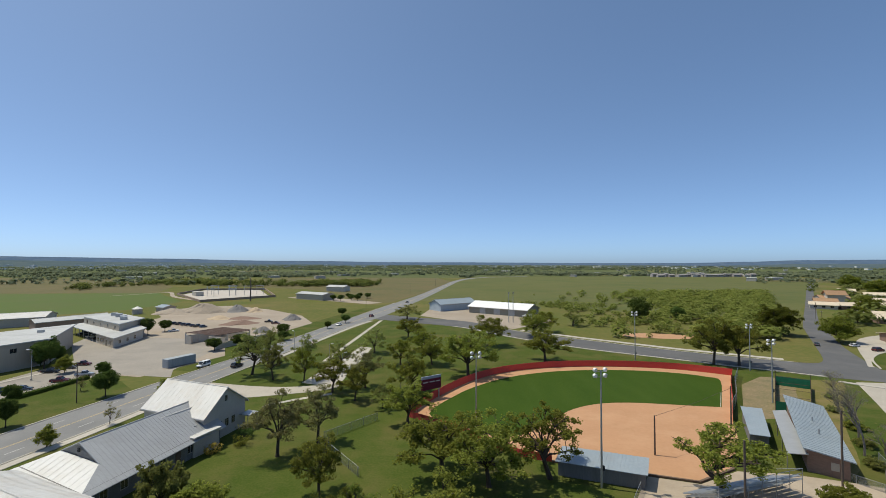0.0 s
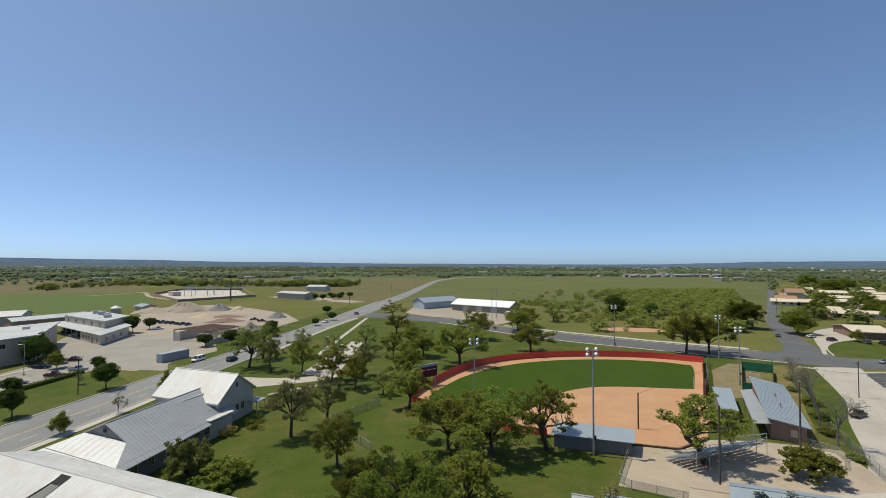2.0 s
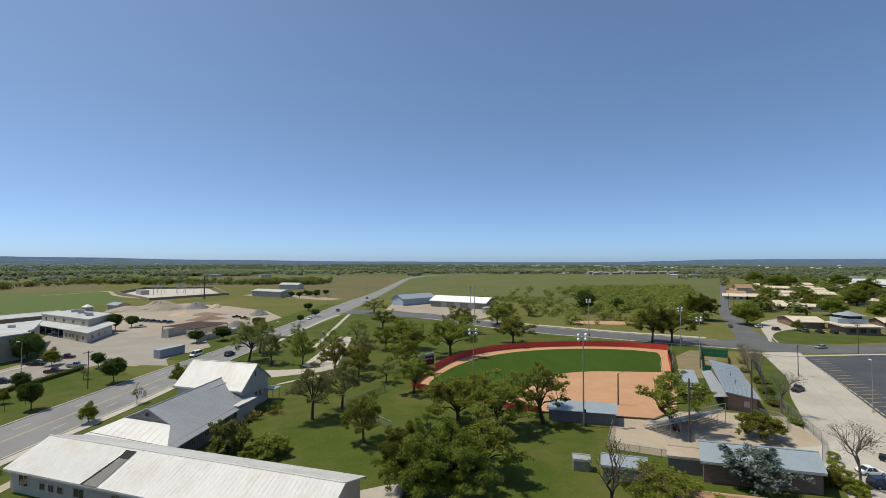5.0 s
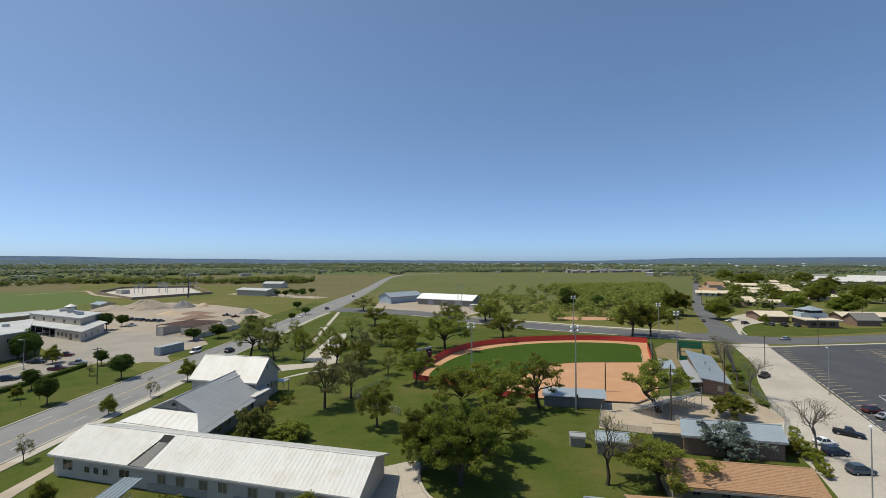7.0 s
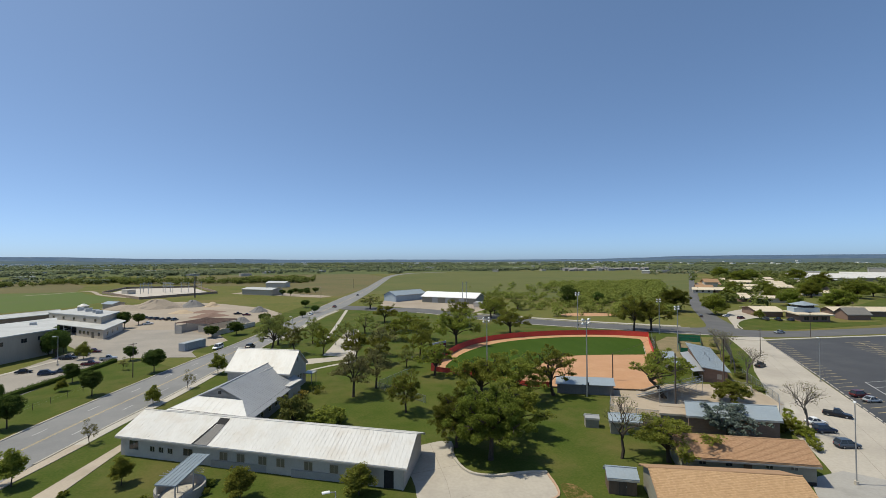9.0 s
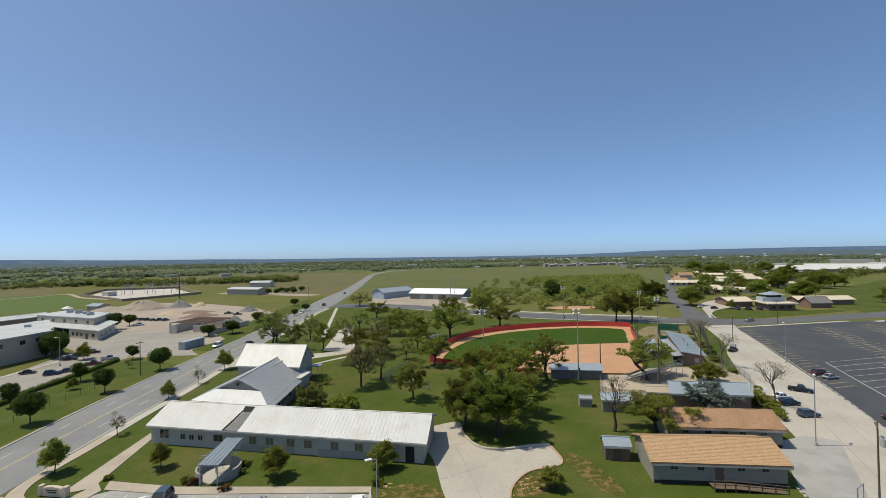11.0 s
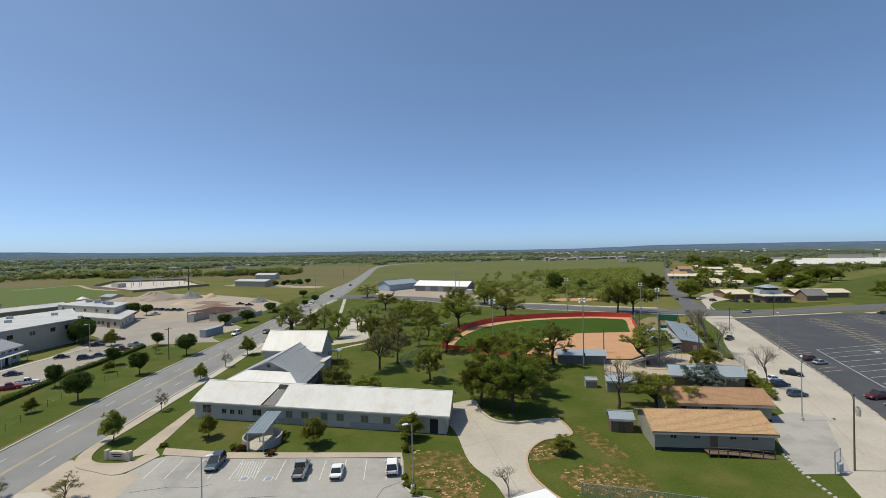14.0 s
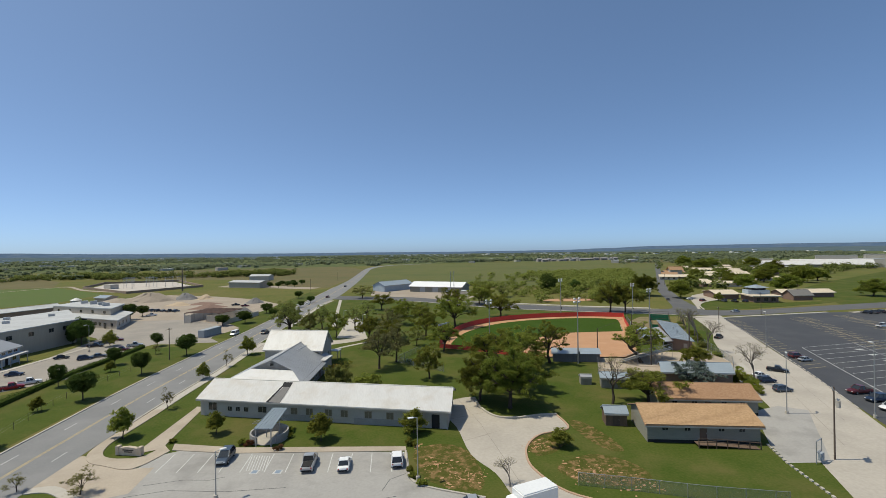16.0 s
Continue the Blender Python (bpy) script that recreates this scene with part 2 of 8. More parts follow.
def part(name, bm, material, parent=None, label=""):
    me = bpy.data.meshes.new(name)
    bm.normal_update()
    bm.to_mesh(me)
    bm.free()
    me.materials.append(material)
    ob = new(name, me)
    if parent is not None:
        ob.parent = parent
    return tagged(ob, label)


def raw(name, verts, faces, material, parent=None, label=""):
    me = bpy.data.meshes.new(name)
    me.from_pydata(verts, [], faces)
    me.update()
    me.materials.append(material)
    ob = new(name, me)
    if parent is not None:
        ob.parent = parent
    return tagged(ob, label)


def share(name, ob, parent, m):
    """A further piece on the same mesh."""
    o = new(name, ob.data)
    o.parent = parent
    o.matrix_basis = m
    return o


def thing(name, x=0.0, y=0.0, z=0.0, turn=0.0, label="", category="", group="", kind=""):
    ob = new(name)
    ob.empty_display_size = 0.5
    ob.matrix_basis = pose(x, y, z, 0, 0, turn)
    return tagged(ob, label, category, group, kind)


def box(bm, x, y, z, sx, sy, sz, turn=0.0, tilt=None):
    """A box with its middle at x, y and its foot at z."""
    m = pose(x, y, z + sz / 2, 0, 0, turn)
    if tilt is not None:
        m = m @ tilt
    vs = [bm.verts.new(m @ Vector((a * sx / 2, b * sy / 2, c * sz / 2))) for c in (-1, 1) for a, b in ((-1, -1), (1, -1), (1, 1), (-1, 1))]
    for f in ((3, 2, 1, 0), (4, 5, 6, 7), (0, 1, 5, 4), (1, 2, 6, 5), (2, 3, 7, 6), (3, 0, 4, 7)):
        bm.faces.new([vs[i] for i in f])
    return bm


def tube(bm, pts, radii, sides=6):
    """A tapered tube along a line of points."""
    rings = []
    for i, p in enumerate(pts):
        p = Vector(p)
        d = (Vector(pts[min(i + 1, len(pts) - 1)]) - Vector(pts[max(i - 1, 0)])).normalized()
        a = d.orthogonal().normalized()
        b = d.cross(a)
        r = radii[i] if hasattr(radii, "__len__") else radii
        rings.append([bm.verts.new(p + (a * math.cos(k * math.tau / sides) + b * math.sin(k * math.tau / sides)) * r) for k in range(sides)])
    for r0, r1 in zip(rings, rings[1:]):
        for k in range(sides):
            bm.faces.new((r0[k], r0[(k + 1) % sides], r1[(k + 1) % sides], r1[k]))
    bm.faces.new(rings[0][::-1])
    bm.faces.new(rings[-1])
    return bm


def prism(bm, pts, z0, z1):
    """An upright prism on a ground outline; z1 may be one height or one for each corner."""
    n = len(pts)
    zs = z1 if hasattr(z1, "__len__") else [z1] * n
    lo = [bm.verts.new((p[0], p[1], z0)) for p in pts]
    hi = [bm.verts.new((p[0], p[1], z)) for p, z in zip(pts, zs)]
    bm.faces.new(lo[::-1])
    top = bm.faces.new(hi)
    for i in range(n):
        bm.faces.new((lo[i], lo[(i + 1) % n], hi[(i + 1) % n], hi[i]))
    if n > 4:
        bmesh.ops.triangulate(bm, faces=[top])
    return bm


def ccw(pts):
    s = sum(a[0] * b[1] - b[0] * a[1] for a, b in zip(pts, pts[1:] + pts[:1]))
    return list(pts) if s > 0 else list(pts)[::-1]


def smooth(pts, n=6, closed=False):
    """A Catmull-Rom curve through the points."""
    out, k = [], len(pts)
    for i in range(k if closed else k - 1):
        p = [np.array(pts[(i + j) % k if closed else min(max(i + j, 0), k - 1)], float) for j in (-1, 0, 1, 2)]
        for s in range(n):
            t = s / n
            out.append(tuple(0.5 * (2 * p[1] + (p[2] - p[0]) * t + (2 * p[0] - 5 * p[1] + 4 * p[2] - p[3]) * t * t + (3 * p[1] - p[0] - 3 * p[2] + p[3]) * t ** 3)))
    if not closed:
        out.append(tuple(pts[-1]))
    return out


def sheet(name, pts, z, material, label="", category="ground", thick=0.3):
    """A slab of the setting with its top at z."""
    ob = part(name, prism(bmesh.new(), ccw(pts), z - thick, z), material)
    return tagged(ob, label, category, kind="structure")


def band(name, left, right, z, material, label="", category="road", thick=0.3, parent=None):
    """A road between two edge lines."""
    bm = bmesh.new()
    rows = []
    for (a, b) in zip(left, right):
        rows.append([bm.verts.new((*a, z)), bm.verts.new((*b, z)), bm.verts.new((*b, z - thick)), bm.verts.new((*a, z - thick))])
    for r, s in zip(rows, rows[1:]):
        for k in range(4):
            bm.faces.new((r[k], s[k], s[(k + 1) % 4], r[(k + 1) % 4]))
    bmesh.ops.recalc_face_normals(bm, faces=bm.faces)
    ob = part(name, bm, material, parent)
    return ob if parent is not None else tagged(ob, label, category, kind="structure")


def offset(pts, d):
    """The line moved d to its left."""
    out = []
    for i, p in enumerate(pts):
        a, b = np.array(pts[max(i - 1, 0)]), np.array(pts[min(i + 1, len(pts) - 1)])
        t = (b - a) / max(np.hypot(*(b - a)), 1e-6)
        out.append((p[0] - t[1] * d, p[1] + t[0] * d))
    return out


def kerb(name, line, width, height, material=None, label="pale concrete kerb along the road"):
    return band(name, offset(line, width / 2), offset(line, -width / 2), height, material or concrete_m, label, "kerb", height + 0.05)


def along(pts, step, start=0.0):
    """Places and headings at even steps along a line."""
    out, left = [], start
    for a, b in zip(pts, pts[1:]):
        a, b = np.array(a, float), np.array(b, float)
        d = np.hypot(*(b - a))
        while left <= d:
            p = a + (b - a) * left / d
            out.append((p[0], p[1], math.degrees(math.atan2(b[1] - a[1], b[0] - a[0]))))
            left += step
        left -= d
    return out

# ---- ground ----
bm = bmesh.new()
rings = [0, 40, 80, 140, 220, 340, 520, 800, 1200, 1800, 2600, 3600, 4700]
vs = [[bm.verts.new((r * math.sin(k * math.tau / 72), r * math.cos(k * math.tau / 72), 0)) for k in range(72)] if r else [bm.verts.new((0, 0, 0))] for r in rings]
for a, b in zip(vs, vs[1:]):
    for k in range(72):
        if len(a) == 1:
            bm.faces.new((a[0], b[(k + 1) % 72], b[k]))
        else:
            bm.faces.new((a[k], a[(k + 1) % 72], b[(k + 1) % 72], b[k]))
bmesh.ops.recalc_face_normals(bm, faces=bm.faces)
if sum(f.normal.z for f in bm.faces) < 0:
    bmesh.ops.reverse_faces(bm, faces=bm.faces)
tagged(part("ground", bm, meadow_m), "rough green and straw-coloured grassland reaching the horizon", "ground", kind="structure")

# distant hills
def skyline(deg):
    """Height of the land against the eye's level, as a slope, by the compass."""
    marks = ((-95, 0.009), (-48, 0.0075), (-34, 0.0045), (-22, 0.001), (-6, -0.0022), (14, -0.0032), (27, -0.0026), (33, 0.0002), (38, 0.0034), (62, 0.0040), (95, 0.003))
    for (a, p), (b, q) in zip(marks, marks[1:]):
        if a <= deg <= b:
            u = (deg - a) / (b - a)
            return p + (q - p) * u * u * (3 - 2 * u)
    return 0.0


def ridge(name, r, lower, wave, seed, material, label, a0=-95, a1=95):
    rng = random.Random(seed)
    ph = [rng.uniform(0, 6.28) for _ in range(6)]
    bm = bmesh.new()
    rows = []
    for k in range(641):
        deg = a0 + (a1 - a0) * k / 640
        a = radians(deg)
        bumps = 0.5 * math.sin(a * 7.1 + ph[0]) + 0.3 * math.sin(a * 17.3 + ph[1]) + 0.22 * math.sin(a * 43 + ph[2]) + 0.14 * math.sin(a * 97 + ph[3]) + 0.10 * math.sin(a * 211 + ph[4])
        h = max(29.0 + (skyline(deg) - lower + wave * bumps) * r, 4.0)
        rows.append([bm.verts.new((q * math.sin(a), q * math.cos(a), z)) for q, z in ((r - 700, -2), (r - 420, h * 0.34), (r - 200, h * 0.72), (r, h), (r + 120, h * 0.7))])
    for p, q in zip(rows, rows[1:]):
        for i in range(4):
            bm.faces.new((p[i], q[i], q[i + 1], p[i + 1]))
    bmesh.ops.recalc_face_normals(bm, faces=bm.faces)
    tagged(part(name, bm, material), label, "hills", kind="structure")


# Distance haze is put into both hill colours, bluer on the far ridge.
hill_m = shade("haze_toned_hill", (0.092, 0.128, 0.145), (0.070, 0.097, 0.108), scale=0.02, fine=9, bump=0.0, spec=0.0, rough=1.0, dirt=(0.125, 0.15, 0.145), dirt_scale=0.012, dirt_amount=0.7)
hill_far_m = shade("haze_toned_far_hill", (0.088, 0.134, 0.205), (0.068, 0.105, 0.165), scale=0.012, fine=8, bump=0.0, spec=0.0, rough=1.0, dirt=(0.15, 0.185, 0.22), dirt_scale=0.015, dirt_amount=0.6)
ridge("backdrop_hills", 3300, 0.0066, 0.0006, 3, hill_m, "low wooded land below the horizon, green with painted haze")
ridge("backdrop_far_hills", 4400, 0.0, 0.0005, 8, hill_far_m, "low wooded hills along the horizon, blue with painted haze")
# pale houses scattered on the slopes
far_town = random.Random(23)
V, F = [], []
for k in range(300):
    deg = far_town.choice((far_town.uniform(-55, -8), far_town.gauss(-38, 6), far_town.gauss(14, 9), far_town.uniform(-5, 60)))
    q, a = far_town.uniform(2050, 2850), radians(deg)
    w, d, h = far_town.uniform(4, 13), far_town.uniform(5, 10), far_town.uniform(2.5, 5.5)
    x, y, z = q * math.sin(a), q * math.cos(a), max(0.0, (q - 2600) / 280 * (29.0 + (skyline(deg) - 0.0042) * 3300) * 0.34)
    n = len(V)
    V += [(x + i * w, y + j * d, z + g) for g in (0, h) for i, j in ((-1, -1), (1, -1), (1, 1), (-1, 1))]
    F += [tuple(n + i for i in f) for f in ((0, 1, 5, 4), (1, 2, 6, 5), (2, 3, 7, 6), (3, 0, 4, 7), (4, 5, 6, 7))]
far_house_m = shade("far_pale_house", (0.80, 0.79, 0.77), (0.55, 0.54, 0.52), scale=0.01, fine=6, bump=0.0)
FAR_TOWN = (V, F)

# fields
sheet("lawn", [(-71, 30), (-60, 112), (-52, 160), (-36, 244), (26, 196), (60, 160), (112, 124), (92, 84), (60, 44), (44, 24), (20, -6), (-20, -12), (-60, -14), (-78, 10)], 0.02, lawn_m, "mown spring lawn with worn straw-coloured patches", "lawn")
sheet("verge", [(-76, 10), (-84, 38), (-81, 66), (-78, 88), (-75, 104), (-84, 112), (-93, 112), (-97, 98), (-97, 80), (-108, 62), (-130, 40)], 0.02, lawn_m, "mown grass verge between road and hedge", "lawn")
sheet("office_lawn", [(-78, 124), (-70, 122), (-58, 200), (-50, 290), (-58, 290), (-76, 190), (-80, 150)], 0.02, lawn_m, "mown grass strip beside the road", "lawn")
sheet("dry_field", [(-46, 330), (-30, 420), (0, 660), (-30, 820), (-320, 820), (-330, 560), (-160, 480), (-110, 420), (-70, 330)], 0.02, brownfield_m, "dry brownish pasture beyond the yards", "field")
sheet("olive_field", [(-30, 345), (20, 330), (70, 320), (120, 260), (200, 260), (420, 520), (690, 850), (640, 930), (420, 890), (70, 850), (20, 780), (-8, 560)], 0.02, shade("olive_field", (0.10, 0.115, 0.035), (0.13, 0.125, 0.045), scale=0.02, fine=14, bump=0.8, dirt=(0.075, 0.10, 0.03), dirt_scale=0.012, dirt_amount=0.7, spec=0.1), "wide olive-green pasture behind the cross street", "field")
sheet("scrub_field", [(-1000, 390), (-400, 406), (-289, 424), (-335, 520), (-460, 670), (-620, 760), (-1000, 760)], 0.024, brownfield_m, "dry brown and olive pasture behind the hay field", "field")
sheet("green_field", [(-500, 150), (-235, 240), (-205, 275), (-205, 330), (-285, 420), (-400, 402), (-900, 385), (-900, 150)], 0.02, greenfield_m, "bright green hay field", "field")
sheet("pasture", [(190, 112), (420, 190), (560, 300), (560, 330), (330, 230), (215, 170), (208, 135)], 0.02, lawn_m, "green pasture beside the school", "field")

tagged(raw("far_town", *FAR_TOWN, far_house_m), "pale specks of distant houses on the wooded slopes", "houses", kind="stuff")
far_scrub_m = shade("far_scrubland", (0.098, 0.120, 0.058), (0.125, 0.140, 0.070), scale=0.015, fine=12, bump=0.6, dirt=(0.075, 0.098, 0.052), dirt_scale=0.01, dirt_amount=0.8, spec=0.0)
sheet("far_scrubland", [(-1000, 765), (-330, 830), (20, 830), (75, 905), (420, 900), (640, 935), (760, 900), (560, 690), (900, 560), (3400, 700), (3000, 2900), (-3000, 2900), (-3400, 700)], 0.026, far_scrub_m, "bushy green land stretching to the hills", "ground")
# patchwork of far fields
patch = random.Random(41)
far_fields = (brownfield_m, greenfield_m, meadow_m, shade("pale_hay", (0.19, 0.18, 0.075), (0.155, 0.155, 0.06), scale=0.02, fine=12, bump=0.6, spec=0.05))
for k in range(20):
    y = patch.uniform(640, 2300)
    x = patch.uniform(-0.95, 0.95) * y
    w, d, t = patch.uniform(60, 260), patch.uniform(50, 200), radians(patch.uniform(-25, 25))
    if -0.14 < x / y < 0.55 and y < 900:
        continue
    u, v = np.array((math.cos(t), math.sin(t))) * w, np.array((-math.sin(t), math.cos(t))) * d
    p = np.array((x, y))
    sheet("far_field", [tuple(p), tuple(p + u), tuple(p + u + v), tuple(p + v)], 0.03 + 0.004 * k, far_fields[k % 4], "distant field among the woods", "field")

# main road
L = smooth([(-88, -10), (-84.5, 18), (-82.5, 40), (-80, 66), (-77, 88), (-73, 112), (-67, 145), (-60, 195), (-46, 300), (-30, 410), (-14, 560), (2, 700), (26, 800), (70, 870), (150, 910)], 8)
R = smooth([(-75, -10), (-72.5, 18), (-70.5, 37), (-67.5, 60), (-64.5, 78), (-61.5, 102), (-56, 140), (-47.5, 205), (-36, 262), (-20, 395), (-5, 545), (11, 690), (36, 790), (76, 858), (152, 898)], 8)
band("road_main", L, R, 0.05, asphalt_m, "long straight grey asphalt road with four lanes", "road")
kerb("kerb_west", [p for p in L if p[1] < 330], 0.35, 0.17)
kerb("kerb_east", [p for p in R if 44 < p[1] < 235], 0.35, 0.17)
mid = [((a[0] + b[0]) / 2, (a[1] + b[1]) / 2) for a, b in zip(L, R)]
marks = thing("lane_markings", label="faded yellow centre line and white dashes on the road", category="road marking", kind="structure")
near = [p for p in mid if p[1] < 640]
band("yellow_line", offset(near, 0.22), offset(near, 0.08), 0.058, yellow_m, thick=0.004, parent=marks)
band("yellow_line", offset(near, -0.08), offset(near, -0.22), 0.058, yellow_m, thick=0.004, parent=marks)
dash = part("dash", box(bmesh.new(), 0, 0, 0, 3.0, 0.14, 0.006), faded_m, marks)
first = True
for side in (-3.2, 3.2):
    for x, y, a in along(offset([p for p in mid if 8 < p[1] < 200], side), 12):
        m = pose(x, y, 0.052, 0, 0, a)
        if first:
            dash.matrix_basis, first = m, False
        else:
            share("dash", dash, marks, m)
# pavement beside the road
E_WALK = [p for p in offset(R, -1.6) if 51 < p[1] < 110]
band("pavement_road", offset(E_WALK, 1.3), offset(E_WALK, -0.5), 0.12, concrete_m, "pale concrete pavement beside the road", "pavement")
P2 = [p for p in offset(R, -2.0) if 138 < p[1] < 232]
band("pavement_road_far", offset(P2, 1.4), offset(P2, -0.4), 0.12, concrete_m, "pale concrete pavement beside the road", "pavement")
band("pavement_church", [(-60.9, 51.8), (-63.5, 32.5)], [(-59.5, 51.3), (-60.3, 33.5)], 0.10, walk_m, "tan concrete footpath beside the white building", "pavement")
band("pavement_corner", smooth([(-66.4, 52), (-67.3, 46), (-68.5, 39), (-68.6, 36), (-67.9, 33.6), (-66.6, 32.2), (-64.6, 31.4), (-62.0, 31.4), (-60.2, 34.6)], 4), smooth([(-68.3, 52), (-69.1, 46), (-70.1, 39), (-70.3, 36), (-69.9, 33.5), (-68.5, 31.2), (-66, 29.6), (-61.7, 27.7), (-58.8, 32.4)], 4), 0.13, walk_m, "tan concrete pavement curving round the corner", "pavement")
band("pavement_south", smooth([(-71.6, 25.2), (-69, 25), (-66.2, 22.8), (-63.8, 20.4)], 4), smooth([(-71.8, 23.8), (-69.4, 23.6), (-67, 21.8), (-64.6, 19.6)], 4), 0.13, concrete_m, "pale concrete pavement beside the driveway mouth", "pavement")

# cross street and the street that leaves it
XN = smooth([(-40, 236), (-20, 224), (6, 208), (24, 184.5), (46, 161.5), (70, 144.5), (92, 130), (110, 119), (130, 113), (170, 113), (230, 112), (330, 112)], 6)
XF = smooth([(-38, 256), (-14, 242), (10, 228), (30, 199), (52, 178.5), (80, 156.5), (106, 141), (122, 133), (140, 125), (172, 125), (232, 127), (330, 130)], 6)
band("road_cross", XN, XF, 0.04, street_m, "dark grey asphalt cross street", "road")
kerb("kerb_cross_near", [p for p in XN if 0 < p[0] < 104], 0.9, 0.16)
kerb("kerb_cross_far", [p for p in XF if 22 < p[0] < 112], 0.5, 0.16)
kerb("verge_kerb_far", [(33, 201), (54.5, 181.5), (82, 159.8), (108, 143.6)], 3.0, 0.10)
band("road_away", smooth([(109, 140), (118, 141), (136.6, 167), (162, 204.5), (180, 229), (258, 328), (405, 515), (560, 710)], 6), smooth([(125, 128), (130, 138), (144, 163), (168, 199), (186, 226), (263, 325), (410, 512), (566, 706)], 6), 0.045, street_m, "narrow asphalt street running between houses", "road")
band("road_lane", smooth([(107, 117), (88.6, 88.3), (76, 74), (65, 60), (56, 50.5), (49, 40), (41.5, 27), (20, -4), (8, -22)], 5), smooth([(120, 116), (113, 106), (98, 84), (82, 60.5), (65, 35), (58.5, 26), (52, 17.5), (42, 4), (28, -16)], 5), 0.035, lane_m, "worn pale concrete lane beside the car park", "road")
sheet("pavement_store", [(48, 49.2), (62, 51), (57, 44), (50, 41.6), (47, 45)], 0.039, concrete_m, "pale concrete strip beside the workshop", "pavement")
sheet("pavement_pad", [(23.4, 7.8), (26.2, 12.9), (35.5, 24), (42, 25), (45, 22), (29, 6.6)], 0.045, lot_m, "grey concrete pad beside the tan-roofed classroom", "pavement")

# big car park
LOT = [(114, 108.6), (88, 68.8), (68, 39.6), (56, 22.5), (46, 8), (70, -8), (330, -8), (330, 104), (200, 104), (168, 108.5)]
sheet("car_park", LOT, 0.045, darkasphalt_m, "wide sealed dark asphalt car park", "car park")
kerb("kerb_car_park", smooth([(103, 117.5), (112, 110.6), (130, 110), (168, 109.2)], 5), 1.5, 0.16)
kerb("kerb_island", [(176, 105.5), (230, 106)], 2.4, 0.16)
paint = thing("car_park_lines", label="faded white and yellow bay lines on dark asphalt", category="car park marking", kind="structure")


def line(a, b, w, z, material, parent, name="line"):
    a, b = np.array(a, float), np.array(b, float)
    d = b - a
    return part(name, box(bmesh.new(), *((a + b) / 2), z, np.hypot(*d), w, 0.006, math.degrees(math.atan2(d[1], d[0]))), material, parent)


EDGE = np.array((-26, -39.8)) / np.hypot(26, 39.8)
INTO = np.array((0.985, 0.02))
for k in range(26):
    a = np.array((112.0, 105.5)) + EDGE * k * 3.0
    line(a + INTO * 1, a + INTO * 6.4, 0.16, 0.047, yellow_m, paint)
for row in range(2):
    for k in range(20):
        a = np.array((138.0 + 22 * row, 101.0)) + EDGE * (k * 3.0)
        line(a, a + INTO * 10.5, 0.16, 0.047, yellow_m, paint)
    a = np.array((143.2 + 22 * row, 101.0))
    line(a, a + EDGE * 58, 0.16, 0.051, yellow_m, paint)
line((92, 60), (62, 17), 0.18, 0.047, paint_m, paint)
for k in range(11):
    a = np.array((92.0, 60.0)) + EDGE * k * 4.6
    line(a, a + np.array((46, 0.6)), 0.13, 0.051, paint_m, paint)
line((112, 61), (80, 15), 0.13, 0.055, paint_m, paint)
for x, y in ((103, 54), (99.6, 48.5), (96.2, 43), (92.5, 37.4), (89, 31.6), (85.4, 26)):
    line((x, y), (x + 2.2, y), 1.1, 0.056, paint_m, paint, "arrow")
stop = None
stops = thing("wheel_stops", label="row of pale concrete wheel stops along the car park edge", category="wheel stop", kind="structure")
for x, y, a in along([(113.5, 107.5), (88, 68), (68, 39), (54, 20)], 2.9):
    m = pose(x - 0.2, y, 0.03, 0, 0, a)
    if stop is None:
        b2 = box(bmesh.new(), 0, 0, 0, 2.0, 0.22, 0.16)
        bmesh.ops.bevel(b2, geom=b2.edges[:], offset=0.03, segments=1, affect="EDGES")
        stop = part("wheel_stop", b2, concrete_m, stops)
        stop.matrix_basis = m
    else:
        share("wheel_stop", stop, stops, m)

# church car park and drive
PARK = [(-59.2, 31.6), (-57.5, 32.2), (-25.2, 23.6), (-25.8, 16.5), (-24.2, 13.6), (-18, 9.5), (-14, 6), (-14, -14), (-60, -14), (-62.6, 22), (-61.6, 27)]
sheet("car_park_church", PARK, 0.035, lot_m, "grey concrete car park in front of the white building", "car park")
sheet("drive_mouth", [(-62.2, 20.4), (-59.4, 21), (-59.0, 27.5), (-61.6, 27.9), (-66, 29.8), (-68.6, 31.4), (-70.2, 33.8), (-72.6, 34), (-73.6, 24.6), (-70.5, 25.0), (-68.6, 24.8), (-66, 22.7), (-63.6, 20.3)], 0.042, walk_m, "tan concrete driveway mouth", "drive")
band("pavement_front", [(-59, 34.9), (-49.7, 31.2), (-25.2, 25.3)], [(-58.6, 32.6), (-49.9, 29.4), (-25.3, 23.9)], 0.12, walk_m, "tan concrete pavement along the car park", "pavement")
kerb("kerb_park", smooth([(-25.4, 24), (-25.9, 16.8), (-24.3, 13.8), (-18, 9.7)], 4), 0.25, 0.17)
bays = thing("bay_lines", label="white bay lines on the grey concrete car park", category="car park marking", kind="structure")
u = np.array((33.3, -8.2)) / np.hypot(33.3, 8.2)
for k in (0.9, 3.7, 6.5, 9.3, 12.1, 15.3, 18.1, 20.9, 23.7, 26.5, 29.3, 32.1):
    a = np.array((-58.6, 31.4)) + u * k
    line(a, a + np.array((-0.55, -5.3)), 0.12, 0.037, paint_m, bays)
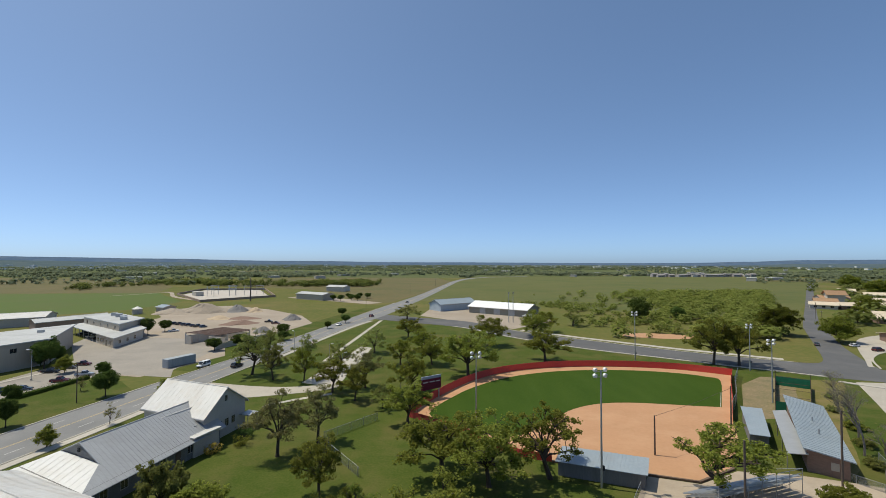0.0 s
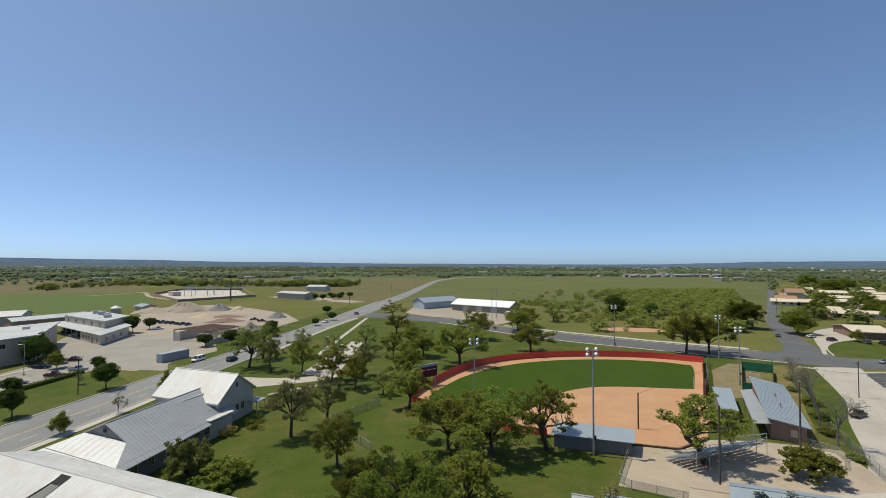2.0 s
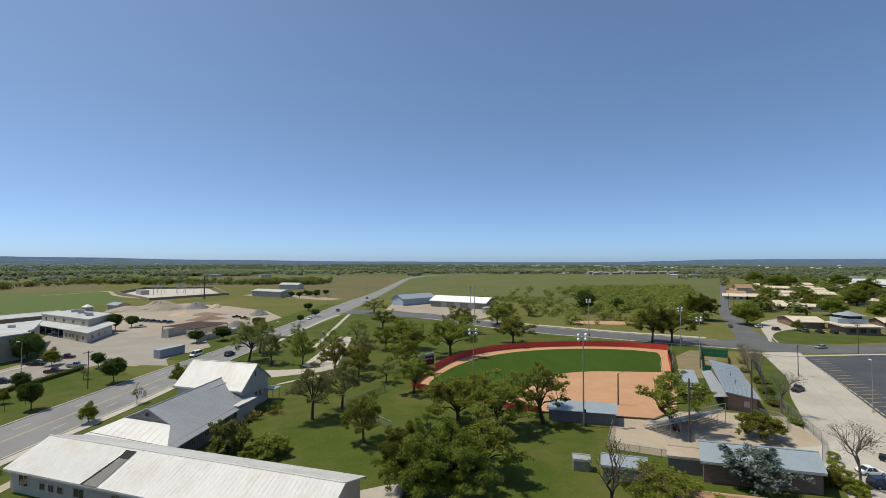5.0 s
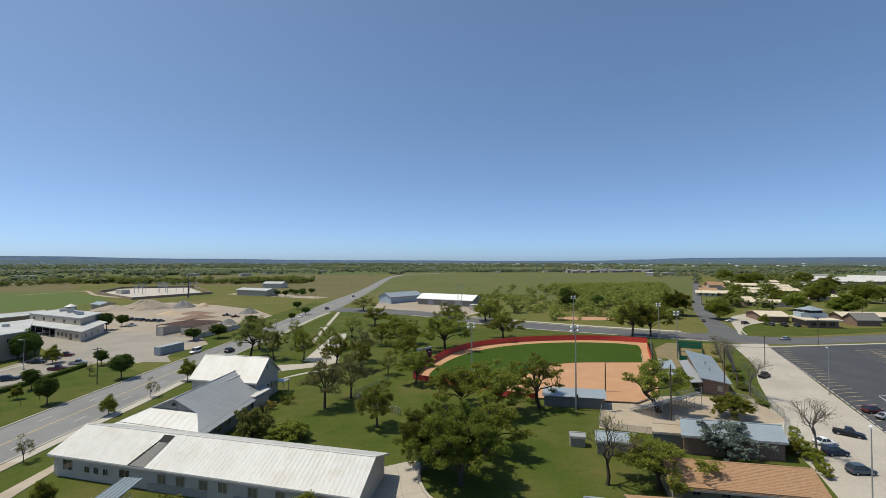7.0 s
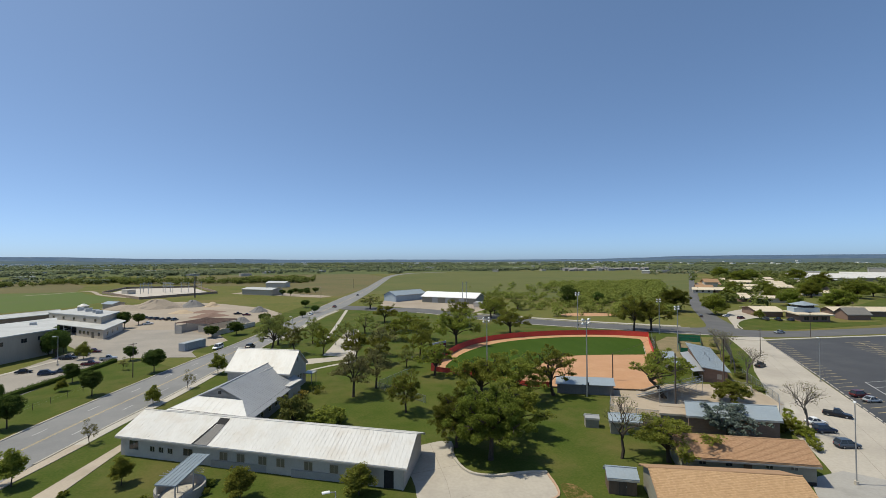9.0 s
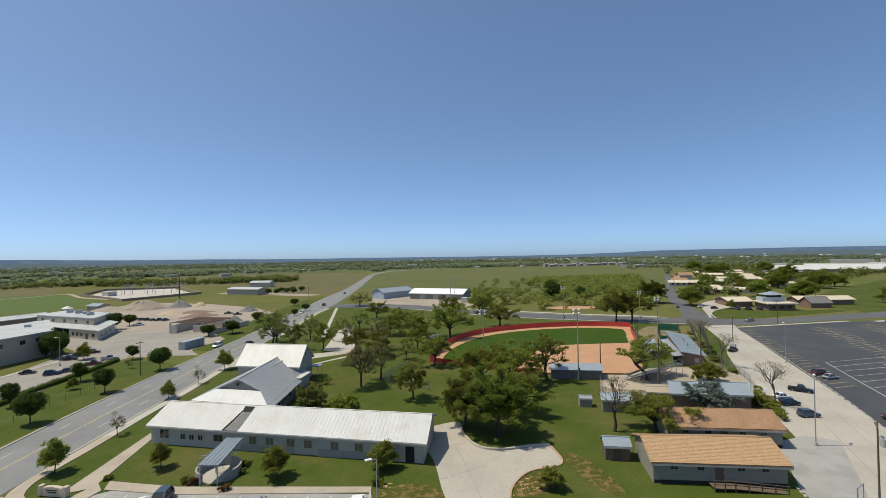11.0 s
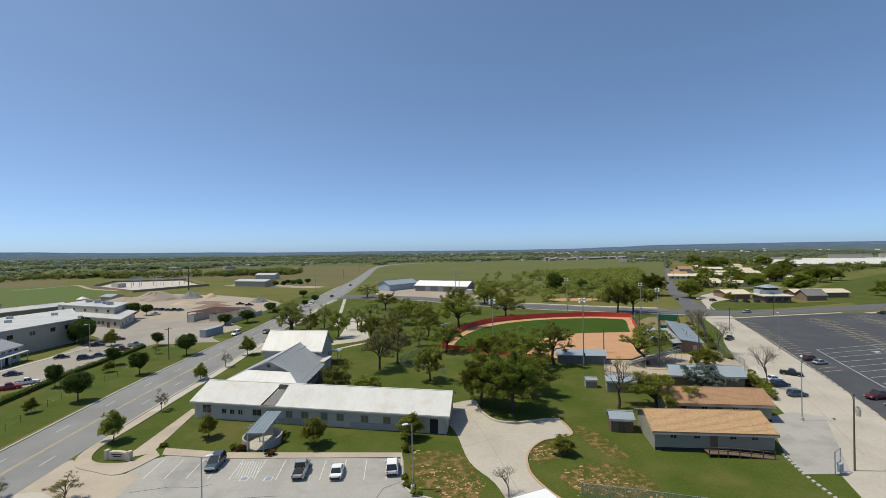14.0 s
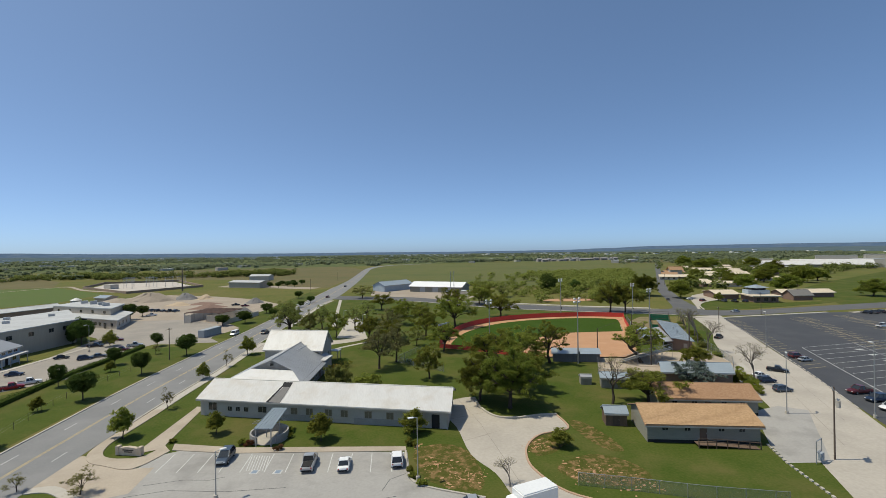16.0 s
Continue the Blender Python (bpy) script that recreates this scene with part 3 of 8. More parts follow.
for k in range(8):
    a = np.array((-58.6, 31.4)) + u * (12.3 + 0.36 * k)
    line(a + np.array((-0.05, -0.4 - 0.05 * k)), a + np.array((-0.5, -4.9)) + u * 0.5, 0.1, 0.038, paint_m, bays)
for k in (13.9, 17.0):
    a = np.array((-58.6, 31.4)) + u * k + np.array((-0.42, -5.2))
    sign = part("bay_symbol", box(bmesh.new(), a[0], a[1], 0.037, 1.1, 1.1, 0.006, -14), faded_m, bays, "pale painted square with a blue-grey sign")
    part("sign", box(bmesh.new(), a[0], a[1], 0.044, 0.7, 0.8, 0.005, -14), shade("blue_grey_paint", (0.24, 0.29, 0.36), (0.20, 0.25, 0.31)), sign)
crack = thing("tar_lines", label="dark sealed cracks across the concrete car park", category="crack", kind="structure")
for pts in (((-58.4, 22.6), (-54, 22.9), (-50.6, 22.0), (-49, 22.4)), ((-59.6, 20.2), (-55, 20.6), (-48, 18.6), (-41, 17.8)), ((-29.6, 14.2), (-28.4, 16.6), (-26.2, 17.6)), ((-44, 13), (-36, 12.2), (-28, 12.6))):
    for a, b in zip(pts, pts[1:]):
        line(a, b, 0.07, 0.036, darkasphalt_m, crack, "crack")
DRIVE = smooth([(-17.2, 40.6), (-13, 43.4), (-9.2, 43.6), (-9.6, 38), (-8.6, 33), (-5.5, 31.2), (-1, 31.4), (1.8, 31), (0.9, 25.4), (-4.1, 24.5), (-7.4, 22), (-9.2, 18.7), (-9.9, 14.5), (-8.3, 8.5), (-3, 4), (2, -4), (-10, -12), (-14, 0), (-14.8, 9), (-15, 14.8), (-16.6, 20.7), (-16.2, 30.6)], 4, True)
sheet("drive", DRIVE, 0.04, lane_m, "worn pale concrete drive curving past the trees", "drive")
kerb("kerb_drive", smooth([(-9.4, 43), (-9.8, 38), (-8.7, 33.2), (-5.6, 31.5), (-1, 31.6), (1.9, 31.2)], 5), 0.35, 0.3)
kerb("kerb_drive_east", smooth([(1.9, 31), (1, 25.4), (-4.1, 24.4), (-7.3, 21.9), (-9.1, 18.7), (-9.8, 14.5), (-8.2, 8.5), (-3, 4)], 5), 0.28, 0.15, shade("red_stained_kerb", (0.46, 0.30, 0.20), (0.40, 0.27, 0.19), scale=0.8))

# joints and cracks in the lane
joint = thing("lane_joints", label="dark joints along the worn concrete lane", category="crack", kind="structure")
joint_m = shade("old_joint", (0.31, 0.28, 0.24), (0.26, 0.235, 0.20), scale=1.0)
for pts in (((98, 96), (86, 78.5), (70, 55), (52, 31), (36, 10)), ((106, 103), (92, 83), (76, 59.5), (60, 36), (46, 17))):
    for a, b in zip(pts, pts[1:]):
        line(a, b, 0.06, 0.036, joint_m, joint, "joint")
for pts in (((-16.6, 25), (-9.6, 27.4)), ((-12.6, 43), (-12.0, 31), (-12.4, 20), (-13.0, 9)), ((-16.2, 34), (-9.4, 35.6))):
    for a, b in zip(pts, pts[1:]):
        line(a, b, 0.06, 0.041, joint_m, joint, "joint")

# worn ground in the lawn
for pts in ([(-24.2, 23.6), (-20, 25), (-16.8, 22), (-16.6, 15), (-18.4, 11.4), (-22.6, 13.6), (-24.4, 17.5)], [(-7.2, 24), (-3.2, 25.2), (-1.6, 22), (-4.4, 18.6), (-8.0, 18.2)], [(-6.6, 14.4), (-0.4, 16.6), (3.4, 13.4), (3.6, 9), (-1, 8), (-5.6, 10.6)], [(2.4, 28), (4.6, 27), (5.4, 21), (4.8, 16.4), (2.6, 17.4), (1.8, 22)]):
    sheet("worn_ground", smooth(pts, 4, True), 0.023, worn_m, "thin lawn worn to orange soil", "ground", 0.1)

# park paths and pad
sheet("pad", [(-36.5, 112), (-31.5, 160), (-27, 158), (-26.5, 108)], 0.04, concrete_m, "concrete play pad under the trees", "pad")
band("drive_park", smooth([(-62, 97), (-50, 98), (-40, 101), (-30, 105), (-26, 109)], 4), smooth([(-62, 112), (-50, 109), (-40, 108), (-31, 110), (-27, 112)], 4), 0.045, lane_m, "grey park drive", "drive")
band("path", smooth([(-38.4, 93.2), (-33, 97.5), (-26, 102.2)], 4), smooth([(-38, 94.6), (-33.4, 98.8), (-26.4, 103.6)], 4), 0.05, concrete_m, "pale curved concrete footpath", "path")
band("path_far", [(-36.8, 231), (-38.6, 136)], [(-35.2, 231), (-37.2, 136)], 0.05, concrete_m, "straight pale footpath across the grass", "path")

# yards west of the road
sheet("yard_gravel", [(-82, 116), (-73, 143), (-82, 160), (-76, 179), (-72, 200), (-69, 220), (-85, 250), (-116, 280), (-152, 303), (-172, 292), (-182, 266), (-160, 240), (-156, 225), (-150, 190), (-124, 150), (-112, 125), (-95, 119)], 0.03, gravel_m, "pale crushed-stone yard with bare tan ground", "yard")
band("substation_track", smooth([(-302, 386), (-289, 411), (-279, 431), (-244, 383), (-212, 355), (-192, 345), (-172, 360), (-154, 384)], 4), smooth([(-302, 380), (-289, 405), (-279, 425), (-244, 377), (-212, 349), (-192, 339), (-172, 354), (-154, 378)], 4), 0.06, gravel_m, "pale gravel track past the substation", "road")
sheet("yard_concrete", [(-118, 60), (-97, 80), (-96, 112), (-93, 119), (-73.5, 116), (-78, 124), (-81, 150), (-97, 172), (-120, 176), (-150, 182), (-140, 160), (-116, 134), (-115, 100), (-130, 80)], 0.035, yardc_m, "pale concrete yard and car park", "yard")
kerb("kerb_yard", [(-118, 88), (-113, 112), (-110, 128)], 1.4, 0.10)
sheet("barn_apron", [(-17, 252), (-12, 300), (20, 290), (57, 235), (30, 204), (4, 230)], 0.03, gravel_m, "pale gravel apron in front of the barns", "yard")
sheet("house_drive", smooth([(126, 134), (133, 143), (150, 165), (168, 184), (190, 194), (200, 190), (186, 170), (163, 161), (146, 150), (134, 138)], 3, True), 0.05, lane_m, "curved pale drive in front of the houses", "drive")
sheet("house_lawn", smooth([(127, 131.5), (137, 145), (150, 155), (164, 159.5), (169, 148), (182, 141), (205, 140), (226, 147), (207, 134.5), (168, 129), (142, 127.5)], 3, True), 0.055, lawn_m, "green lawn island", "lawn")
kerb("kerb_house_lawn", smooth([(127, 131.5), (137, 145), (150, 155), (164, 159.5), (169, 149)], 4), 0.5, 0.16)

# ---- softball field ----
FENCE = smooth([(-6.5, 88), (-4, 95), (0.5, 104), (7, 114.5), (16, 123.5), (28, 129.3), (41, 131.8), (55, 131.6), (68, 128.8), (79, 122.8)], 6)
RIGHTF = [(79, 122.8), (72, 112), (63.5, 97.5), (57, 87)]
LEFTF = smooth([(-6.5, 88), (-1, 84), (7, 77), (12, 71.2), (18, 68.8)], 3)
sheet("infield_clay", FENCE + RIGHTF[1:] + [(53, 79), (45, 67.5), (37.5, 63.2), (31, 65.2), (18, 69)] + LEFTF[::-1][1:-1], 0.05, clay_m, "raked orange-tan clay infield and warning track", "ball field")
TURF = [(3, 84), (-2.4, 90), (2.8, 102), (9, 111), (18, 119.4), (29, 125), (41, 127.6), (54, 127.6), (65, 125), (71.2, 121.2), (72.4, 117), (60.2, 96), (55, 96.6), (49, 97.6), (42, 98.4), (35, 97.6), (28, 93.8), (21.5, 86.5), (15, 79.5), (9, 79.5)]
sheet("outfield_turf", smooth(TURF[:12], 4) + smooth(TURF[11:], 4)[1:], 0.07, turf_m, "dense dark green outfield turf", "ball field")
line((60, 96), (66.6, 107), 0.1, 0.072, paint_m, None, "foul_line")
tagged(bpy.data.objects["foul_line"], "faded chalk foul line on turf", "line", kind="structure")
HOME = [(18, 68.8), (31, 64.9), (37.5, 62.9), (45, 67.2)]
kerb("clay_edge", HOME, 0.35, 0.32, wood_m, "low brown retaining edge behind home plate")
fence = thing("outfield_fence", label="red mesh outfield fence on steel posts", category="fence")
post = None
for line_pts in (FENCE, RIGHTF, LEFTF):
    pts = along(line_pts, 2.4) + [(*line_pts[-1], 0)]
    for a, b in zip(pts, pts[1:]):
        d = math.hypot(b[0] - a[0], b[1] - a[1])
        if d < 0.2:
            continue
        h = 1.85 if line_pts is not LEFTF else 1.25
        q = bmesh.new()
        box(q, 0, 0, 0.06, d - 0.006, 0.035, h - 0.06)
        part("mesh_panel", q, red_m, fence).matrix_basis = pose((a[0] + b[0]) / 2, (a[1] + b[1]) / 2, 0.03, 0, 0, math.degrees(math.atan2(b[1] - a[1], b[0] - a[0])))
        if post is None:
            post = part("post", tube(bmesh.new(), [(0, 0, 0), (0, 0, 2.05)], 0.04, 6), red_m, fence)
            post.matrix_basis = pose(a[0], a[1], 0)
        else:
            share("post", post, fence, pose(a[0], a[1], 0))
sheet("yard_home", [(28.3, 60.7), (23.1, 52), (31.8, 47.4), (49, 49), (59, 49.6), (63, 62), (58, 64), (52, 66), (45, 66.6), (37.5, 62.6), (31, 64.6)], 0.045, yard_m, "tan concrete yard behind home plate", "yard")
sheet("cage_ground", [(66, 98), (60, 88), (70, 90), (88, 106), (98, 118), (86, 122), (76, 114)], 0.03, shade("trodden_soil", (0.26, 0.19, 0.11), (0.14, 0.13, 0.06), scale=0.25, fine=8, bump=0.4), "trodden bare soil beside the batting cage", "ground")


sheet("weedy_strip", smooth([(61, 66), (66, 70), (76, 84), (90, 101), (103, 116), (97, 119), (88, 112), (78, 97), (74.5, 88), (66, 76)], 3, True), 0.036, shade("weedy_grass", (0.125, 0.122, 0.034), (0.185, 0.155, 0.062), scale=0.3, fine=10, bump=0.8, dirt=(0.24, 0.17, 0.09), dirt_scale=0.25, dirt_amount=0.6, spec=0.05), "weedy yellowish grass strip beside the lane", "ground")


# ---- houses and halls ----
def bil(c, s, t):
    a, b, cc, d = (np.array(p, float) for p in c)
    return a * (1 - s) * (1 - t) + b * s * (1 - t) + cc * s * t + d * (1 - s) * t


def slab(bm, pts, thick):
    """A flat plate under four points."""
    top = [bm.verts.new(p) for p in pts]
    low = [bm.verts.new((p[0], p[1], p[2] - thick)) for p in pts]
    bm.faces.new(top)
    bm.faces.new(low[::-1])
    n = len(pts)
    for i in range(n):
        bm.faces.new((low[i], low[(i + 1) % n], top[(i + 1) % n], top[i]))


def recalc(bm):
    bmesh.ops.recalc_face_normals(bm, faces=bm.faces)
    return bm


def ribs(parent, material, p00, p10, p11, p01, step, w=0.04, h=0.02):
    """Raised seams, each a piece of its own, from the edge p00-p10 up to the edge p01-p11."""
    p00, p10, p11, p01 = (np.array(p, float) for p in (p00, p10, p11, p01))
    n = max(2, int(np.linalg.norm(p10 - p00) / step))
    e = (p10 - p00) / np.linalg.norm(p10 - p00) * w / 2
    for i in range(n + 1):
        a, b = p00 + (p10 - p00) * i / n, p01 + (p11 - p01) * i / n
        if np.linalg.norm(b - a) < 0.3:
            continue
        lo = [a - e, a + e, b + e, b - e]
        raw("seam", [tuple(v) for v in lo] + [tuple(v + np.array((0, 0, h))) for v in lo], [(4, 5, 6, 7), (0, 1, 5, 4), (1, 2, 6, 5), (2, 3, 7, 6), (3, 0, 4, 7)], material, parent)


def window(parent, a, b, s, sill, w, h, frame_m=None, pane_m=None, name="window", deep=0.06):
    """A framed window in the wall from a to b (the outside on its right hand), s of the way along."""
    a, b = np.array(a, float), np.array(b, float)
    d = (b - a) / np.hypot(*(b - a))
    c = a + (b - a) * s
    turn = math.degrees(math.atan2(d[1], d[0]))
    q = bmesh.new()
    f = 0.07
    box(q, 0, 0, 0, w + 2 * f, deep * 2, f)
    box(q, 0, 0, h + f, w + 2 * f, deep * 2, f)
    for k in (-1, 1):
        box(q, k * (w + f) / 2, 0, f, f, deep * 2, h)
    box(q, 0, 0, f, 0.05, deep, h)
    fr = part(name, q, frame_m or wall_white_m, parent)
    fr.matrix_basis = pose(c[0], c[1], sill, 0, 0, turn)
    part("pane", box(bmesh.new(), 0, 0, f, w, deep * 0.7, h), pane_m or glass_m, fr)
    return fr


def door(parent, a, b, s, w=1.0, h=2.05, material=None, z=0.0):
    a, b = np.array(a, float), np.array(b, float)
    d = (b - a) / np.hypot(*(b - a))
    c = a + (b - a) * s
    q = box(bmesh.new(), 0, 0, 0, w, 0.1, h)
    ob = part("door", q, material or wood_m, parent)
    ob.matrix_basis = pose(c[0], c[1], z, 0, 0, math.degrees(math.atan2(d[1], d[0])))
    part("handle", box(bmesh.new(), w * 0.4, -0.07, h * 0.48, 0.05, 0.05, 0.14), steel_m, ob)
    return ob


def gable(name, c, eave, ridge_z, wall_m, roof_m, label, category="building", axis="s", over=0.5, seam=0.0, base=0.0, hip=0.0, plinth=None, group=""):
    """A gabled (or, with hip, hipped) house on four ground corners: front-left, front-right, back-right, back-left."""
    root = thing(name, label=label, category=category, group=group)
    cc = c if axis == "s" else [c[1], c[2], c[3], c[0]]
    ls, lt = np.hypot(*(np.array(cc[1]) - cc[0])), np.hypot(*(np.array(cc[3]) - cc[0]))
    os, ot = over / ls, over / lt
    drop = (ridge_z - eave) * over / (lt / 2)
    # walls with gable triangles
    q = bmesh.new()
    lo = [q.verts.new((*p, base)) for p in cc]
    hi = [q.verts.new((*p, eave)) for p in cc]
    rl, rr = (q.verts.new((*bil(cc, s, 0.5), ridge_z - 0.05 if not hip else eave)) for s in (0, 1))
    q.faces.new((lo[0], lo[1], hi[1], hi[0]))
    q.faces.new((lo[1], lo[2], hi[2], rr, hi[1]))
    q.faces.new((lo[2], lo[3], hi[3], hi[2]))
    q.faces.new((lo[3], lo[0], hi[0], rl, hi[3]))
    q.faces.new(lo[::-1])
    part("wall", recalc(q), wall_m, root)
    # roof slopes
    hs = hip * (lt / 2) / ls
    P = lambda s, t, z: (*bil(cc, s, t), z)
    fl, fr, br, bl = P(-os, -ot, eave - drop), P(1 + os, -ot, eave - drop), P(1 + os, 1 + ot, eave - drop), P(-os, 1 + ot, eave - drop)
    ra, rb = P((-os if not hip else hs), 0.5, ridge_z), P((1 + os if not hip else 1 - hs), 0.5, ridge_z)
    faces = [(fl, fr, rb, ra), (br, bl, ra, rb)]
    if hip:
        faces += [(bl, fl, ra), (fr, br, rb)]
    for f in faces:
        q = bmesh.new()
        slab(q, [(x, y, z + 0.14) for x, y, z in f], 0.13)
        sl = part("roof_slope", recalc(q), roof_m, root)
        if seam:
            g = [np.array((x, y, z + 0.14)) for x, y, z in f]
            ribs(sl, roof_m, g[0], g[1], g[2], g[3 if len(g) == 4 else 2], seam)
    q = bmesh.new()
    tube(q, [Vector(ra) + Vector((0, 0, 0.15)), Vector(rb) + Vector((0, 0, 0.15))], 0.11, 6)
    part("ridge_cap", q, roof_m, root)
    # fascia boards
    for a, b in ((fl, fr), (br, bl)):
        d = np.array(b) - np.array(a)
        m = (np.array(a) + np.array(b)) / 2
        part("fascia", box(bmesh.new(), m[0], m[1], a[2] - 0.2, np.hypot(d[0], d[1]), 0.05, 0.22, math.degrees(math.atan2(d[1], d[0]))), wall_white_m, root)
    return root


def quad(x, y, turn, length, depth):
    """Four corners of a rectangle from its front-left corner."""
    a = radians(turn)
    u, v = np.array((math.cos(a), math.sin(a))), np.array((-math.sin(a), math.cos(a)))
    p = np.array((x, y), float)
    return [tuple(p), tuple(p + u * length), tuple(p + u * length + v * depth), tuple(p + v * depth)]


# the long white wing
blind_m = shade("tan_blind", (0.20, 0.165, 0.11), (0.15, 0.125, 0.085), rough=0.4, stretch=(1, 1, 6))
W = [(-59.0, 47.2), (-17.7, 30.0), (-14.4, 40.0), (-55.9, 56.8)]
wing = gable("school_wing", W, 3.1, 4.95, wall_white_m, roof_white_m, "long white single-storey wing with a pale standing-seam metal roof", seam=0.62, over=0.55)
for s, w, h in ((0.055, 1.6, 1.3), (0.13, 0.8, 0.75), (0.165, 0.8, 0.75), (0.20, 0.8, 0.75), (0.27, 1.6, 1.0), (0.403, 1.2, 1.1), (0.466, 1.2, 1.1), (0.543, 1.2, 1.1), (0.606, 1.2, 1.1), (0.70, 1.2, 1.1), (0.784, 1.2, 1.1)):
    window(wing, W[0], W[1], s, 1.0, w, h, frame_m=wall_tan_m if s > 0.4 else None, pane_m=blind_m if s > 0.4 else None)
# recessed doorway at the end
part("doorway", box(bmesh.new(), *bil(W, 0.955, 0.002), 0.05, 1.3, 0.12, 2.2, -21), dark_m, wing, "dark recessed doorway")
part("downpipe", tube(bmesh.new(), [(*bil(W, 0.997, -0.012), 0), (*bil(W, 0.997, -0.012), 3.0)], 0.06, 6), wall_white_m, wing)
# grey boards on the lower front wall paint in the eave's shadow
for s0, s1 in ((0.36, 0.64), (0.645, 0.93)):
    u0, u1 = bil(W, s0, -0.004), bil(W, s1, -0.004)
    part("lower_panel", box(bmesh.new(), *((u0 + u1) / 2), 0.02, np.hypot(*(u1 - u0)), 0.06, 1.0, -21), panel_m, wing, "grey board toned as the shaded lower wall")
# the roof's step beside the entrance
def plate(name, pts, m, label):
    q = bmesh.new()
    slab(q, [(*bil(W, u, v), z) for u, v, z in pts], 0.05)
    part(name, recalc(q), m, wing, label)


# A plain dark plate on the slope marks the notch.
plate("roof_recess", ((0.316, 0.34, 4.56), (0.350, 0.34, 4.56), (0.350, 0.46, 5.00), (0.310, 0.46, 5.00)), dark_m, "dark plate at the notch in the roof")
plate("roof_valley", ((0.300, -0.055, 3.10), (0.350, -0.055, 3.10), (0.350, 0.335, 4.54), (0.322, 0.335, 4.54)), hall_wall_m, "grey metal valley panel")
plate("valley_edge", ((0.292, -0.055, 3.11), (0.300, -0.055, 3.11), (0.320, 0.40, 4.79), (0.315, 0.40, 4.79)), dark_m, "dark joint beside the valley")

# entrance court: sloping canopy over a round walled court
court = thing("entrance_court", -45.3, 33.6, 0, label="round entrance court with low curved wall and blue-grey sloping canopy", category="entrance")
q = bmesh.new()
ring = []
for k in range(29):
    a = radians(-62 + 300 * k / 28)
    ring.append([q.verts.new((r * math.cos(a), r * math.sin(a), z)) for r, z in ((2.6, 0), (2.85, 0), (2.85, 1.25), (2.6, 1.25))])
for a, b in zip(ring, ring[1:]):
    for i in range(4):
        q.faces.new((a[i], a[(i + 1) % 4], b[(i + 1) % 4], b[i]))
q.faces.new(ring[0])
q.faces.new(ring[-1][::-1])
part("curved_wall", recalc(q), panel_m, court, "low curved rendered wall")
q = bmesh.new()
prism(q, [(2.6 * math.cos(k * math.tau / 24), 2.6 * math.sin(k * math.tau / 24)) for k in range(24)], 0, 0.08)
part("court_floor", q, concrete_m, court)
q = bmesh.new()
slab(q, [(-1.7, -2.9, 2.8), (0.9, -3.6, 2.8), (2.2, 3.6, 3.3), (-0.1, 4.2, 3.3)], 0.12)
canopy_m = shade("blue_grey_canopy", (0.23, 0.27, 0.30), (0.19, 0.23, 0.26), scale=0.5, rough=0.45)
ribs(part("canopy", recalc(q), canopy_m, court, "blue-grey ribbed metal canopy"), canopy_m, (-1.7, -2.9, 2.8), (0.9, -3.6, 2.8), (2.2, 3.6, 3.3), (-0.1, 4.2, 3.3), 0.45, 0.06, 0.05)
for x, y, z in ((-1.5, -2.8, 2.7), (0.7, -3.3, 2.7), (-0.5, 0.4, 2.95), (1.4, 0.2, 2.95)):
    part("canopy_post", tube(bmesh.new(), [(x, y, 0), (x, y, z)], 0.09, 8), steel_m, court)
for k in (8, 22, 36, 50, 118, 132, 146, 160, 174):
    a = radians(k)
    part("trellis_slat", box(bmesh.new(), 1.75 * math.cos(a), 1.75 * math.sin(a), 2.4, 1.7, 0.06, 0.06, math.degrees(a)), steel_m, court)

# hip-roofed middle building
H = [(-57.0, 58.4), (-42.3, 51.6), (-37.6, 74.5), (-51.0, 79.5)]
hall = thing("hip_hall", label="hall with a grey metal roof, white front hip and small gablet", category="building")
part("wall", recalc(prism(bmesh.new(), H, 0, 3.1)), hall_wall_m, hall)
P = lambda s, t, z: np.array((*bil(H, s, t), z))
EZ, RZ, GT, GS = 2.75, 6.35, 0.17, 0.30
GZ = EZ + (RZ - EZ) * (0.55 - GS) / 0.55
slopes = (
    ("roof_slope", [P(1.05, -0.04, EZ), P(1.05, 1.03, EZ), P(0.5, 1.03, RZ), P(0.5, GT, RZ), P(0.5 + GS, GT, GZ)], roof_grey_m, "grey metal roof slope", (0, 1, 2, 3)),
    ("roof_slope", [P(-0.05, 1.03, EZ), P(-0.05, -0.04, EZ), P(0.5 - GS, GT, GZ), P(0.5, GT, RZ), P(0.5, 1.03, RZ)], roof_grey_m, "grey metal roof slope", (0, 1, 3, 4)),
    ("front_hip", [P(-0.05, -0.04, EZ), P(1.05, -0.04, EZ), P(0.5 + GS, GT, GZ), P(0.5 - GS, GT, GZ)], shade("white_hip_roof", (0.66, 0.65, 0.63), (0.60, 0.59, 0.57), scale=0.35, fine=10, rough=0.55, dirt=(0.52, 0.46, 0.38), dirt_scale=0.35, dirt_amount=0.4), "white metal hip", (0, 1, 2, 3)))
